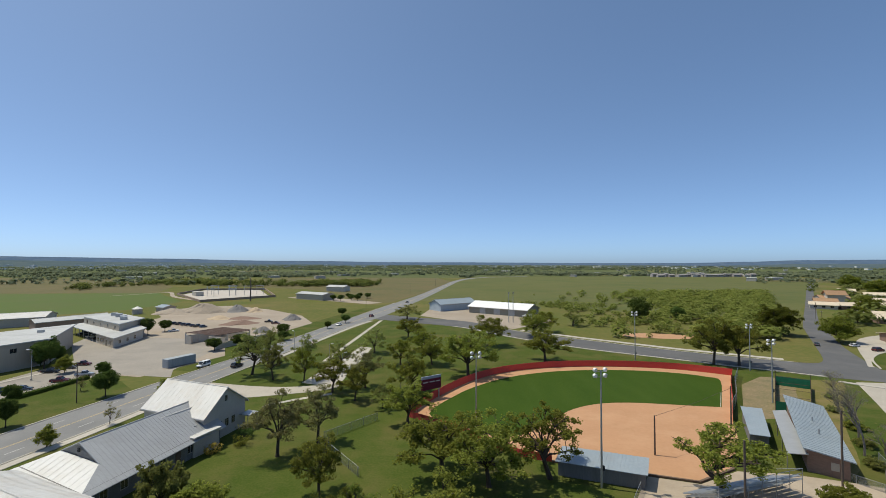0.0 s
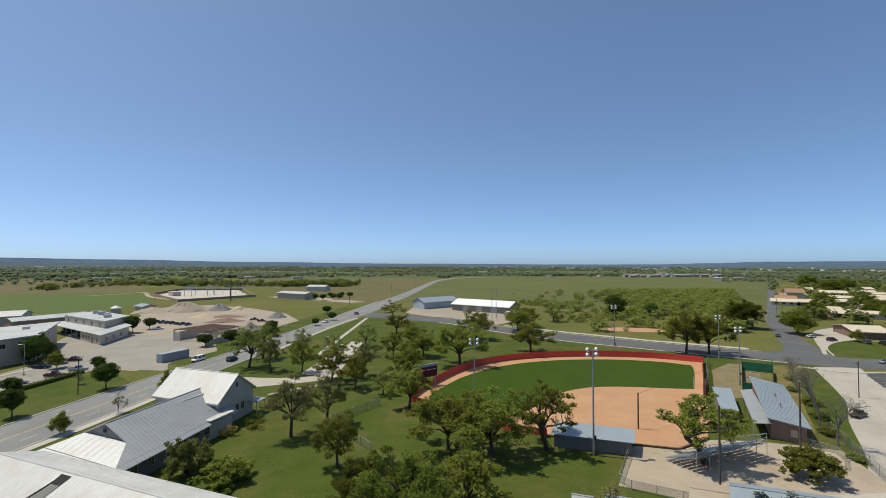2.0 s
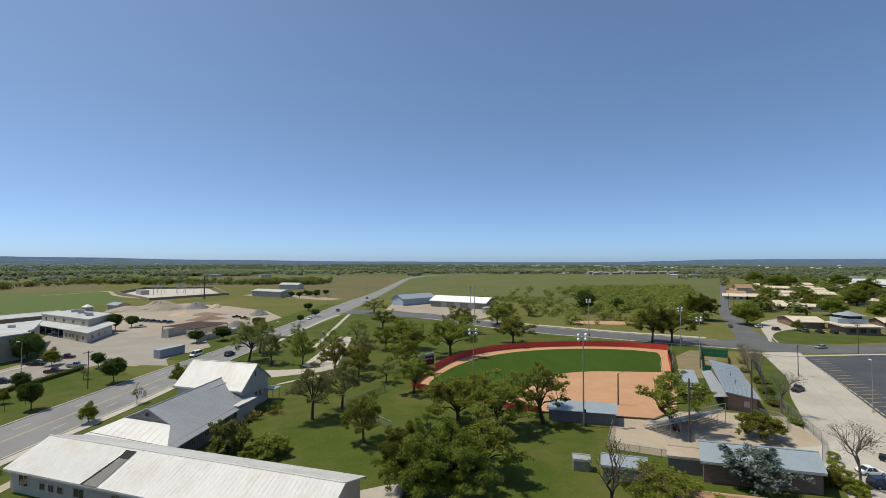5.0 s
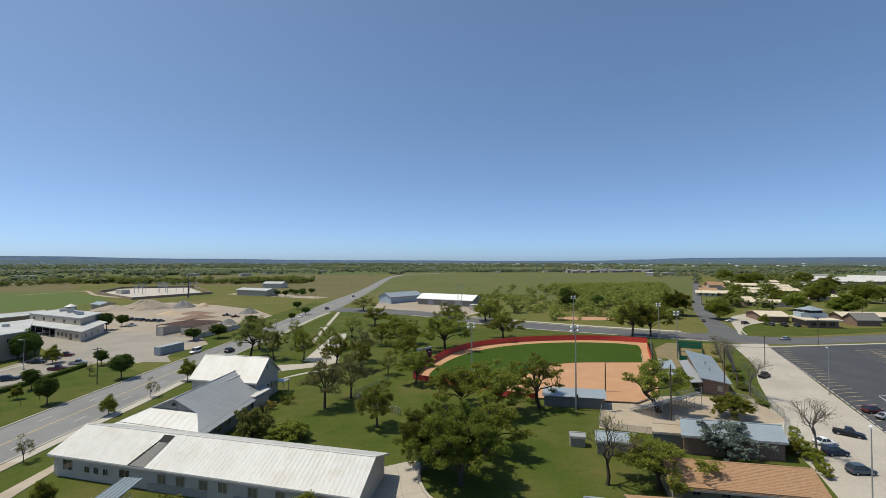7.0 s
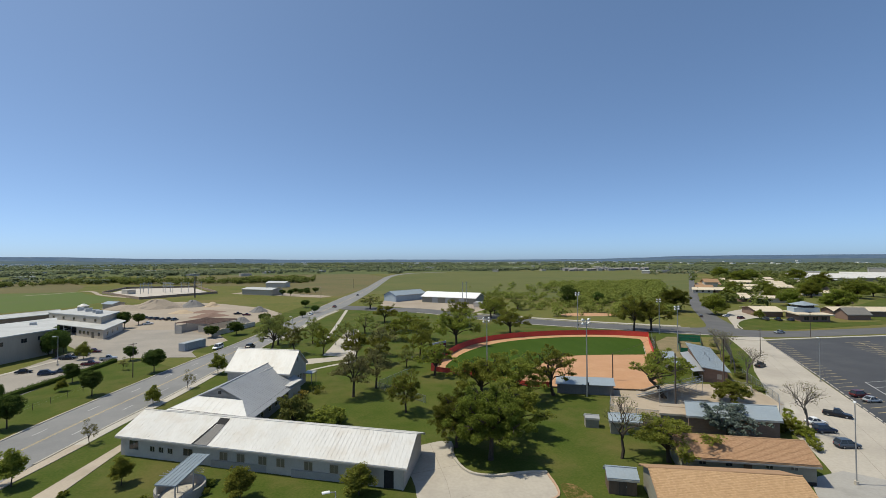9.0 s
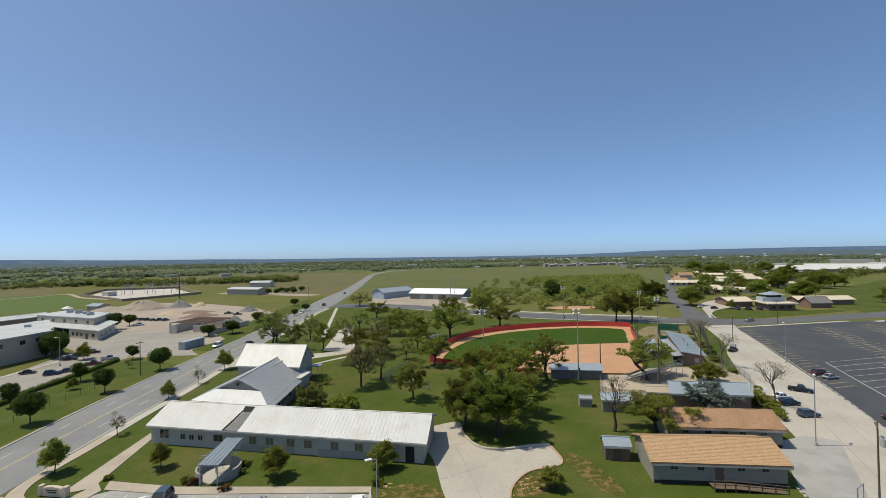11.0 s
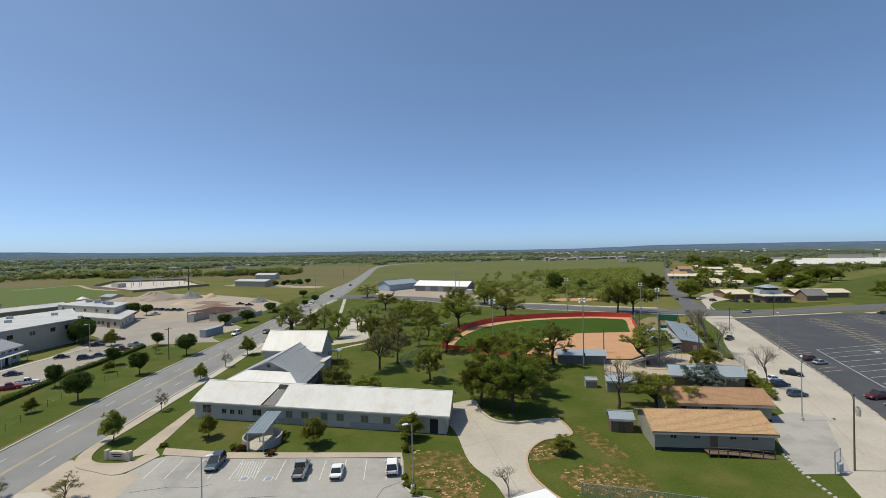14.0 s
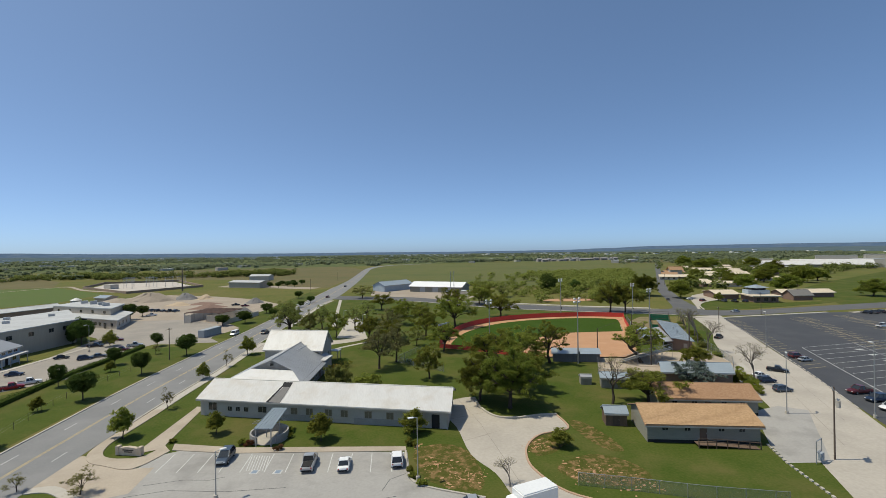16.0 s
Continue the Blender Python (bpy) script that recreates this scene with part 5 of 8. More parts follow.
def oak_tree(name, seed, h, r, bottom, trunk_r, arms, twigs, tufts, leaves, size, leaf_m, label, group, wood=None, lean=0.5, low=0.0, tuft=0.15, flat=0.62):
    """A broad tree: crooked limbs from the fork, branches off them, and leaf tufts along the outer branches."""
    rng = random.Random(seed)
    root = thing(name, label=label, category="tree", group=group)
    q = bmesh.new()
    fork = Vector((rng.uniform(-lean, lean), rng.uniform(-lean, lean), bottom))
    tube(q, [(0, 0, -0.1), fork * 0.15, Vector((fork.x * 0.3, fork.y * 0.55, bottom * 0.6)), fork], [trunk_r * 1.5, trunk_r * 1.1, trunk_r * 0.95, trunk_r * 0.85], 7)
    centres = []
    side = rng.uniform(0, math.tau)
    for k in range(arms):
        az = side + k * 2.39996 + rng.uniform(-0.35, 0.35)
        up = math.asin(min(1.0, low + (1 - low) * ((k + 0.5) / arms) ** 0.8)) * rng.uniform(0.85, 1.05)
        reach = rng.uniform(0.66, 1.0) * (1 + 0.14 * math.cos(az - side))
        end = Vector((math.cos(az) * math.cos(up) * r * reach, math.sin(az) * math.cos(up) * r * reach, bottom + 0.05 * h + math.sin(up) * (h - bottom) * 0.86 * rng.uniform(0.82, 1.04)))
        end.z = max(end.z, bottom * 0.9 + 0.3)
        mid = fork.lerp(end, 0.45) + Vector((rng.uniform(-0.12, 0.12) * r, rng.uniform(-0.12, 0.12) * r, rng.uniform(-0.02, 0.1) * h))
        k0 = rng.uniform(0.42, 0.62)
        tube(q, [fork - Vector((0, 0, 0.15)), fork.lerp(mid, 0.5) + Vector((0, 0, 0.03 * h)), mid, end], [trunk_r * k0, trunk_r * k0 * 0.8, trunk_r * k0 * 0.6, trunk_r * 0.14], 5)
        for j in range(twigs):
            s = rng.uniform(0.35, 1.0)
            a = mid.lerp(end, (s - 0.35) / 0.65)
            out = (end - fork).normalized()
            v = Vector((rng.gauss(0, 1), rng.gauss(0, 1), rng.gauss(0.15, 0.7))).normalized()
            b = a + (out * 0.5 + v).normalized() * r * rng.uniform(0.16, 0.36)
            b.z = min(max(b.z, bottom * 0.75), h * 0.99)
            tube(q, [a, a.lerp(b, 0.55) + Vector((0, 0, 0.02 * h)), b], [trunk_r * 0.2, trunk_r * 0.14, trunk_r * 0.05], 3)
            for i in range(tufts):
                c = a.lerp(b, 0.55 + 0.5 * (i + rng.random()) / tufts) + Vector((rng.gauss(0, 0.05), rng.gauss(0, 0.05), rng.gauss(0, 0.03))) * r
                centres.append(np.array(c))
    part("trunk", q, wood or bark_m, root)
    nr = np.random.RandomState(seed)
    n = len(centres)
    cs = np.repeat(np.array(centres), leaves, 0)
    sp = np.repeat(nr.uniform(0.6, 1.3, n) * tuft * r, leaves)[:, None]
    d = nr.normal(0, 1, (n * leaves, 3))
    d /= np.linalg.norm(d, axis=1)[:, None]
    d *= nr.uniform(0.05, 1.0, (n * leaves, 1)) ** 0.5
    pos = cs + d * sp * np.array((1, 1, flat))
    keep = nr.uniform(0, 1, n * leaves) < np.repeat(nr.uniform(0.45, 1.0, n), leaves)
    pos, d = pos[keep], d[keep]
    m = len(pos)
    face = nr.normal(0, 0.6, (m, 3)) + d * 0.5 + np.array((0, 0, 0.85))
    a = np.cross(face, nr.normal(0, 1, (m, 3)))
    a /= np.linalg.norm(a, axis=1)[:, None]
    b = np.cross(face, a)
    b /= np.linalg.norm(b, axis=1)[:, None]
    sz = size * nr.uniform(0.6, 1.4, (m, 1))
    lift = np.cross(a, b) * sz * 0.25
    V = np.stack([pos - a * sz, pos - b * sz * 0.6 + lift, pos + a * sz, pos + b * sz * 0.6 + lift], 1).reshape(-1, 3)
    raw("crown", V.tolist(), np.arange(m * 4).reshape(-1, 4).tolist(), leaf_m, root)
    return root


PROTO = {}


def plant(kind, x, y, h, r, turn=None):
    """Sets a tree of a kind; the first of each stands as built, the others share its meshes."""
    make, h0, r0 = KINDS[kind]
    k = kind
    m = Matrix.Translation((x, y, 0)) @ Matrix.Rotation(radians(turn if turn is not None else (x * 37 + y * 91) % 360), 4, "Z") @ Matrix.Diagonal((r / r0, r / r0, h / h0, 1))
    if k not in PROTO:
        PROTO[k] = make()
        PROTO[k].matrix_basis = m
        PROTO[k]["own"] = 1
        return PROTO[k]
    src = PROTO[k]
    src_m = src.matrix_basis.copy()
    src.matrix_basis = Matrix.Identity(4)
    ob = copy_thing(src, m)
    src.matrix_basis = src_m
    return ob


OAK = "leafy live oak with a broad open crown on the lawn"
KINDS = {
    "oak_a": (lambda: oak_tree("oak_tree", 11, 9, 5, 2.3, 0.26, 13, 7, 2, 64, 0.155, oak_m, OAK, "park oaks", lean=0.8), 8.65, 4.42),
    "oak_b": (lambda: oak_tree("oak_tree", 12, 9, 5, 2.5, 0.24, 12, 7, 2, 64, 0.155, oak_m, OAK, "park oaks", lean=0.9), 8.65, 4.42),
    "oak_c": (lambda: oak_tree("oak_tree", 13, 9, 4, 2.3, 0.20, 11, 6, 2, 66, 0.145, oak_m, OAK, "park oaks", lean=0.5, tuft=0.17), 8.65, 3.54),
    "oak_d": (lambda: oak_tree("oak_tree", 33, 9, 4.5, 2.0, 0.22, 11, 6, 2, 64, 0.145, spring_m, "young oak in fresh yellow-green leaf on the lawn", "park oaks", lean=0.8, tuft=0.16), 8.65, 3.98),
    "big_oak": (lambda: oak_tree("oak_tree", 14, 12, 7, 3.2, 0.40, 30, 8, 2, 140, 0.14, dense_m, "large dense oak with a wide bright green crown beside the drive", "park oaks", lean=0.6, low=-0.04, tuft=0.12), 12, 7),
    "open_oak": (lambda: oak_tree("oak_tree", 15, 9, 5, 3.0, 0.30, 11, 6, 2, 62, 0.145, oak_m, "spreading oak with a crooked trunk and gaps in its crown", "park oaks", lean=1.4, tuft=0.13), 8.65, 4.42),
    "pale_a": (lambda: oak_tree("pecan_tree", 16, 9, 4.5, 2.6, 0.22, 10, 6, 2, 50, 0.14, lightleaf_m, "airy tree in pale yellow-green spring leaf", "spring trees", lean=0.8, tuft=0.15), 8.65, 3.98),
    "pale_b": (lambda: oak_tree("pecan_tree", 17, 9, 4.5, 2.8, 0.24, 11, 6, 2, 52, 0.145, lightleaf_m, "thinly leaved tree in pale spring leaf on the lawn", "spring trees", lean=1.0, tuft=0.15), 8.65, 3.98),
    "brown": (lambda: oak_tree("pecan_tree", 34, 9, 4, 2.6, 0.22, 11, 7, 2, 54, 0.12, budding_m, "airy brownish tree still coming into leaf on the lawn", "spring trees", lean=0.8, tuft=0.16), 8.65, 3.54),
    "street": (lambda: leafy_tree("street_tree", 18, 6, 2.5, 1.5, 0.12, 56, 170, 0.13, darkleaf_m, "round dense dark green tree on the verge", "verge trees", lean=0.1), 6, 2.5),
    "young": (lambda: oak_tree("young_tree", 19, 5, 1.6, 1.3, 0.07, 15, 6, 2, 44, 0.115, oak_m, "young staked tree with a narrow green crown", "verge trees", lean=0.15, tuft=0.30, flat=1.0), 4.81, 1.42),
    "young_pale": (lambda: oak_tree("young_tree", 20, 4.5, 1.5, 1.2, 0.06, 10, 4, 2, 16, 0.08, budding_m, "young tree just coming into leaf", "verge trees", lean=0.15, tuft=0.2, flat=0.9), 4.33, 1.33),
    "shrub": (lambda: oak_tree("shrub", 21, 3, 2.6, 0.3, 0.10, 16, 5, 2, 40, 0.13, lightleaf_m, "loose pale green shrub on the lawn", "shrubs", lean=0.1, tuft=0.16), 2.88, 2.3),
    "dark_shrub": (lambda: oak_tree("shrub", 22, 2.5, 2.6, 0.2, 0.10, 16, 5, 2, 46, 0.13, oak_m, "dark green spreading shrub", "shrubs", lean=0.1, tuft=0.15), 2.4, 2.3),
    "cedar": (lambda: oak_tree("cedar_tree", 23, 6, 4.2, 0.9, 0.25, 16, 6, 2, 60, 0.14, cedar_m, "blue-grey cedar with a dense rounded crown", "cedars", lean=0.2, tuft=0.13), 5.77, 3.72),
    "dark_cedar": (lambda: leafy_tree("cedar_tree", 24, 10, 5, 0.8, 0.3, 44, 110, 0.30, darkleaf_m, "dense dark cedar at the field's edge", "cedars", lean=0.2), 10, 5),
    "yard": (lambda: oak_tree("yard_tree", 35, 10, 5, 1.6, 0.28, 20, 6, 2, 60, 0.2, spring_m, "broad dense tree shading the houses", "yard trees", lean=0.5, tuft=0.19, flat=0.9), 9.62, 4.42),
    "round": (lambda: oak_tree("small_oak", 25, 4, 3.3, 1.2, 0.16, 18, 7, 2, 70, 0.13, oak_m, "low round-headed oak beside the yard", "park oaks", lean=0.4, tuft=0.13), 3.85, 2.92),
    "bare_a": (lambda: bare_tree("bare_tree", 26, 9, 4, 0.20, "leafless grey tree with fine twigs", "bare trees", palebark_m, budding_m, 4), 9, 4),
    "bare_b": (lambda: bare_tree("bare_tree", 27, 9, 3.5, 0.26, "almost leafless dark-trunked tree with crooked limbs", "bare trees", bark_m, budding_m, 5), 9, 3.5),
}

for kind, x, y, h, r in (
    ("pale_b", -53, 119.5, 12, 5.2), ("pale_b", -45, 114.5, 9.5, 3.3), ("oak_d", -36.5, 113.5, 9.2, 3.5), ("brown", -25.6, 69.5, 10.5, 4.2),
    ("brown", -20.8, 75, 10, 3.8), ("oak_b", -15.3, 58, 7.8, 3.4), ("oak_c", -6.2, 83.5, 9, 4.5), ("pale_a", -12.5, 93, 5.4, 2.7),
    ("oak_a", -7.6, 104.5, 9.2, 4.4), ("oak_c", -26.4, 104, 9, 4.3), ("oak_c", -19.6, 98, 8.4, 3.6), ("brown", -19.3, 108, 10, 4)):
    plant(kind, x, y, h, r)
for kind, x, y, h, r in (
    ("pale_a", -42, 132, 9, 3.9), ("oak_a", 6.5, 121, 12.5, 7), ("oak_d", -13.6, 132.5, 8, 4.6), ("pale_a", -24.5, 149, 8, 5),
    ("oak_b", -4.1, 133, 8, 4.8), ("oak_d", -8.3, 152, 8, 5), ("oak_c", -16, 178, 9, 5.8), ("pale_a", -30, 126, 8, 4),
    ("oak_a", 31, 138, 10.5, 6.2), ("oak_b", 36, 184, 10, 6.5), ("oak_a", 15.6, 163, 11.6, 6), ("oak_b", 81.6, 136, 14.2, 6.6)):
    plant(kind, x, y, h, r)
for kind, x, y, h, r in (
    ("oak_a", 88.6, 135, 13.4, 6.4), ("open_oak", 16.6, 63.6, 10.5, 5.2), ("open_oak", 38.6, 57.6, 10, 6.2), ("oak_b", 7.6, 61, 9.6, 5.6),
    ("oak_a", 1.0, 64, 9.5, 6), ("shrub", -35.6, 56, 5.4, 2.9), ("dark_shrub", -29, 54, 3, 3.4)):
    plant(kind, x, y, h, r)
for kind, x, y, h, r in (
    ("big_oak", -4.6, 36.4, 11.0, 6.0), ("big_oak", -8.8, 41.4, 9.0, 4.5), ("oak_a", 2, 45, 8.6, 5), ("round", 50.6, 53.4, 4.0, 3.4),
    ("cedar", 36.4, 38.4, 5.9, 4.3), ("oak_a", 20.4, 31.4, 6.9, 5), ("bare_b", 14.4, 33.6, 8.8, 3.5), ("bare_a", 50.6, 37.4, 8.6, 4.2),
    ("bare_a", 69, 72.6, 10, 4.0), ("bare_a", 64.4, 64, 8.6, 4.2), ("bare_a", 73.5, 78.7, 9.6, 3.6), ("bare_a", 79, 88.5, 6.5, 3.2), ("bare_a", 85.5, 97, 6, 3), ("bare_a", 92, 106, 5.5, 2.8), ("shrub", 82, 94, 1.2, 1.4), ("shrub", 89, 103, 1.1, 1.3), ("shrub", 72.4, 76, 1.6, 1.6), ("shrub", 66.8, 68.4, 1.5, 1.6), ("dark_shrub", 77.4, 84, 1.6, 1.8), ("shrub", 62, 58.6, 1.2, 1.3), ("bare_a", -14.4, 11.4, 3.2, 2.1)):
    plant(kind, x, y, h, r)
for kind, x, y, h, r in (
    ("street", -87.5, 39.8, 5.8, 2.5), ("street", -84.6, 62, 6.1, 2.6), ("street", -81.4, 80, 5.8, 2.3), ("street", -77.6, 99, 6.4, 2.8), ("street", -91, 115, 4.5, 2),
    ("street", -95.2, 73.8, 5.3, 1.8), ("street", -92.4, 92, 4.9, 2), ("street", -118, 130.6, 5.8, 2.3), ("young_pale", -87, 103, 3.4, 1.3),
    ("young", -90, 84.6, 2.8, 1), ("young", -89.4, 57, 2.8, 1), ("young", -67.8, 39.2, 5, 1.6), ("young_pale", -66, 52, 4, 1.3)):
    plant(kind, x, y, h, r)
for kind, x, y, h, r in (
    ("young", -65.5, 71.6, 3.8, 1.4), ("young_pale", -63, 82, 4.2, 1.4), ("young", -60.6, 94.4, 5.4, 1.8), ("pale_b", -53.4, 131, 11.6, 5),
    ("young", -53.9, 37.3, 3.8, 1.3), ("young", -37.5, 30.6, 4.4, 1.7),
    ("young", -23.3, 29.8, 3.9, 1.7), ("young", -3.5, 19.6, 2.8, 1.4), ("young_pale", -73, 24.8, 2.4, 1.1), ("young_pale", -65, 22.2, 3.2, 2)):
    plant(kind, x, y, h, r)
for kind, x, y, h, r in (
    ("pale_a", -22.9, 236, 8, 7),
    ("street", -81, 151, 4.7, 3), ("street", -73.6, 155, 5.4, 3.4), ("street", -70, 184, 5, 3), ("street", -61.6, 250, 4.8, 2.8),
    ("street", -64.7, 172, 4, 2.6), ("street", -56, 202, 3.6, 1.9), ("street", -52.4, 221, 4.4, 2.4), ("street", -126.2, 181.5, 7.6, 2.9)):
    plant(kind, x, y, h, r)
for kind, x, y, h, r in (
    ("dark_cedar", 99, 232, 13, 6.4), ("dark_cedar", 121, 236, 8, 4.2), ("oak_a", 41, 196, 10, 6.6), ("big_oak", 141, 191, 13.5, 8.2),
    ("yard", 152, 175, 10.5, 6.2), ("yard", 229, 177, 12.5, 8), ("yard", 224, 201, 11, 6.6), ("yard", 246, 234, 10, 6), ("yard", 292, 247, 12, 7), ("yard", 256, 276, 11, 6.4), ("young", 160, 157, 4.5, 2.2), ("dark_shrub", 46.8, 38, 2.2, 1.6), ("dark_shrub", 48, 36, 1.8, 1.5),
    ("street", -125.3, 191, 5.4, 2.8), ("street", -116, 124, 8.5, 3.6), ("young", -106, 119.6, 5, 1.9), ("pale_a", 60, 215, 8, 6)):
    plant(kind, x, y, h, r)

# ---- woods and scrub ----
def woods(name, spots, leaves, size, material, label, seed, rough=0.22):
    """Many small crowns far off, as one mesh. Each spot: x, y, height, radius."""
    nr = np.random.RandomState(seed)
    sp = np.array(spots)
    n = len(sp)
    k = leaves
    v = nr.normal(0, 1, (n, k, 3))
    v /= np.linalg.norm(v, axis=2)[:, :, None]
    v *= nr.uniform(0.5, 1.05, (n, k, 1))
    lump = nr.uniform(0.75, 1.2, (n, k, 1))
    v *= lump
    pos = np.stack([sp[:, None, 0] + v[:, :, 0] * sp[:, None, 3], sp[:, None, 1] + v[:, :, 1] * sp[:, None, 3], sp[:, None, 2] * (0.54 + 0.46 * v[:, :, 2])], 2).reshape(-1, 3)
    s = (np.repeat(sp[:, 3], k) * size * nr.uniform(0.7, 1.3, n * k))[:, None]
    face = nr.normal(0, rough, (n * k, 3)) + v.reshape(-1, 3) * 0.75 + np.array((0, 0, 0.8))
    a = np.cross(face, nr.normal(0, 1, (n * k, 3)))
    a /= np.linalg.norm(a, axis=1)[:, None]
    b = np.cross(face, a)
    b /= np.linalg.norm(b, axis=1)[:, None]
    V = np.stack([pos - a * s, pos - b * s * 0.7, pos + a * s, pos + b * s * 0.7], 1).reshape(-1, 3)
    V[:, 2] = np.maximum(V[:, 2], 0.02)
    me = bpy.data.meshes.new(name)
    me.vertices.add(len(V))
    me.vertices.foreach_set("co", V.ravel())
    me.loops.add(len(V))
    me.loops.foreach_set("vertex_index", np.arange(len(V)))
    me.polygons.add(n * k)
    me.polygons.foreach_set("loop_start", np.arange(n * k) * 4)
    me.polygons.foreach_set("loop_total", np.full(n * k, 4))
    me.update(calc_edges=True)
    me.materials.append(material)
    tagged(new(name, me), label, "trees", kind="stuff")


def scatter(seed, n, x0, x1, y0, y1, h0, h1, keep=None, wide=0.6):
    rng = random.Random(seed)
    out = []
    while len(out) < n:
        x, y = rng.uniform(x0, x1), rng.uniform(y0, y1)
        if keep and not keep(x, y, rng):
            continue
        h = rng.uniform(h0, h1)
        out.append((x, y, h, h * rng.uniform(wide * 0.8, wide * 1.3)))
    return out


def clumped(x, y, rng, s=0.006, cut=0.0):
    return noise.noise((x * s, y * s, 3.1)) + rng.uniform(-0.25, 0.25) > cut


def belts(x, y, rng):
    """Long strips of trees with open land between."""
    return noise.noise((x * 0.0022, y * 0.0085, 7.7)) + 0.4 * noise.noise((x * 0.012, y * 0.02, 1.3)) + rng.uniform(-0.2, 0.2) > 0.02


HOMES = ((300, 354, 16), (246, 298, 13), (282, 297, 16), (236, 220, 17), (335, 310, 17), (187, 153, 18), (206, 148, 14), (238, 168, 20), (450, 445, 18), (365, 388, 15), (392, 372, 15), (306, 256, 13), (412, 405, 15), (355, 335, 13), (385, 440, 13), (430, 388, 14), (340, 285, 13), (270, 325, 12), (231, 247, 13), (274, 257, 14), (222, 225, 12), (318, 330, 15), (262, 292, 14))
AWAY = [(117, 132), (130, 149), (163, 198), (210, 259), (385, 466), (565, 686)]


def clear(x, y):
    """Free of the houses, their yards towards the town, and the street between them."""
    if any(math.hypot(x - a, y - b) < 6 + c * 0.5 or (math.hypot(x - a * 0.955, y - b * 0.94) < c * 0.55) for a, b, c in HOMES):
        return False
    for (ax, ay), (bx, by) in zip(AWAY, AWAY[1:]):
        u = min(1, max(0, ((x - ax) * (bx - ax) + (y - ay) * (by - ay)) / ((bx - ax) ** 2 + (by - ay) ** 2)))
        if math.hypot(x - ax - u * (bx - ax), y - ay - u * (by - ay)) < 9:
            return False
    return True


def west_of_street(x, y):
    return x < 117 + (y - 132) * 0.66 - 12


scrub = scatter(31, 900, 70, 330, 165, 430, 1.4, 6.2, lambda x, y, g: west_of_street(x, y) and y > 172 and clear(x, y) and g.random() < max(0.04, min(1.0, (x - 70 - (y - 170) * 0.30) / 110)), wide=0.75)
scrub += scatter(32, 260, 20, 130, 200, 330, 1.0, 2.6, lambda x, y, g: clumped(x, y, g, 0.02, 0.1) and y > 215 and not (x < 62 and y < 320), wide=0.8)
woods("scrub", scrub, 100, 0.175, leafy("scrub_leaves", (0.145, 0.175, 0.038), (0.195, 0.22, 0.055), (0.255, 0.265, 0.078), 0.5), "dense light green scrub and small trees along the field", 1)
mid_w = scatter(33, 330, -420, -60, 300, 620, 3, 8, lambda x, y, g: clumped(x, y, g, 0.01, 0.05) and x < -70 - (y - 300) * 0.1 and not (-330 < x < -62 and 300 < y < 530) and not (x < -205 and y < 520 and x > -900 and y < 330 + (-205 - x) * 0.6), wide=0.7)
mid_w += scatter(34, 210, 190, 640, 175, 640, 4, 9, lambda x, y, g: not west_of_street(x, y) and y > 120 + 0.18 * (x - 175) and y < 1.18 * x + 30 and not (y < 0.42 * x + 118 and x > 225) and clear(x, y) and g.random() < 0.75, wide=0.7)
woods("neighbourhood_trees", mid_w, 110, 0.19, wood_far_m, "scattered green trees among yards and houses", 2)
far_w = scatter(35, 10500, -2600, 2600, 560, 2900, 3, 7, lambda x, y, g: abs(x) < y * 1.3 + 250 and clear(x, y) and belts(x, y, g) and not (-60 < x - 0.1 * y < 60 and y < 760) and not (70 - y * 0.2 < x < max(420, y * 0.68) and y < 940) and not (-330 < x < 0 and y < 800), wide=0.75)
far_w += scatter(36, 2100, -1500, 1500, 830, 1060, 4, 7.5, lambda x, y, g: abs(x) < y * 1.3 and noise.noise((x * 0.006, 2.2, 5.5)) > -0.18 and not (40 < x < 700 and y < 960), wide=0.8)
woods("far_woods", far_w, 18, 0.56, hazy_m, "belts of green trees stretching to the hills, paled by painted haze", 3, 0.08)
for kind, x, y, h, r in (
    ("yard", 286, 278, 11, 6), ("yard", 210, 232, 9, 5), ("yard", 302, 259, 10.7, 6.2), ("yard", 395, 420, 15.1, 9.3), ("yard", 445, 456, 15.1, 9.3),
    ("yard", 441, 365, 13.8, 8.5), ("yard", 316, 235, 13.8, 8.5), ("yard", 340, 242, 11.1, 6.8), ("yard", 480, 545, 16.5, 10.1), ("yard", 463, 414, 16.5, 10.1), ("yard", 341, 286, 13.8, 8.5),
    ("yard", 254, 148, 10.5, 6.4), ("dark_cedar", -121.3, 131.5, 8.5, 2.6), ("dark_cedar", -119.9, 127, 7.5, 2.4)):
    plant(kind, x, y, h, r)

# ---- yards and buildings west of the road ----
def block(name, c, h, wall_m, roof_m, label, category="building", parapet=0.0, group=""):
    """A flat-roofed building on four ground corners."""
    root = thing(name, label=label, category=category, group=group)
    part("wall", prism(bmesh.new(), c, 0, h), wall_m, root)
    m = sum(np.array(p, float) for p in c) / len(c)
    big = [tuple(m + (np.array(p) - m) * 1.02) for p in c]
    part("roof", prism(bmesh.new(), big, h, h + 0.25 + parapet), roof_m, root)
    return root


pale_roof_m = shade("pale_membrane_roof", (0.48, 0.485, 0.48), (0.40, 0.405, 0.40), scale=0.15, fine=8, rough=0.7, dirt=(0.30, 0.30, 0.29), dirt_scale=0.12, dirt_amount=0.5)
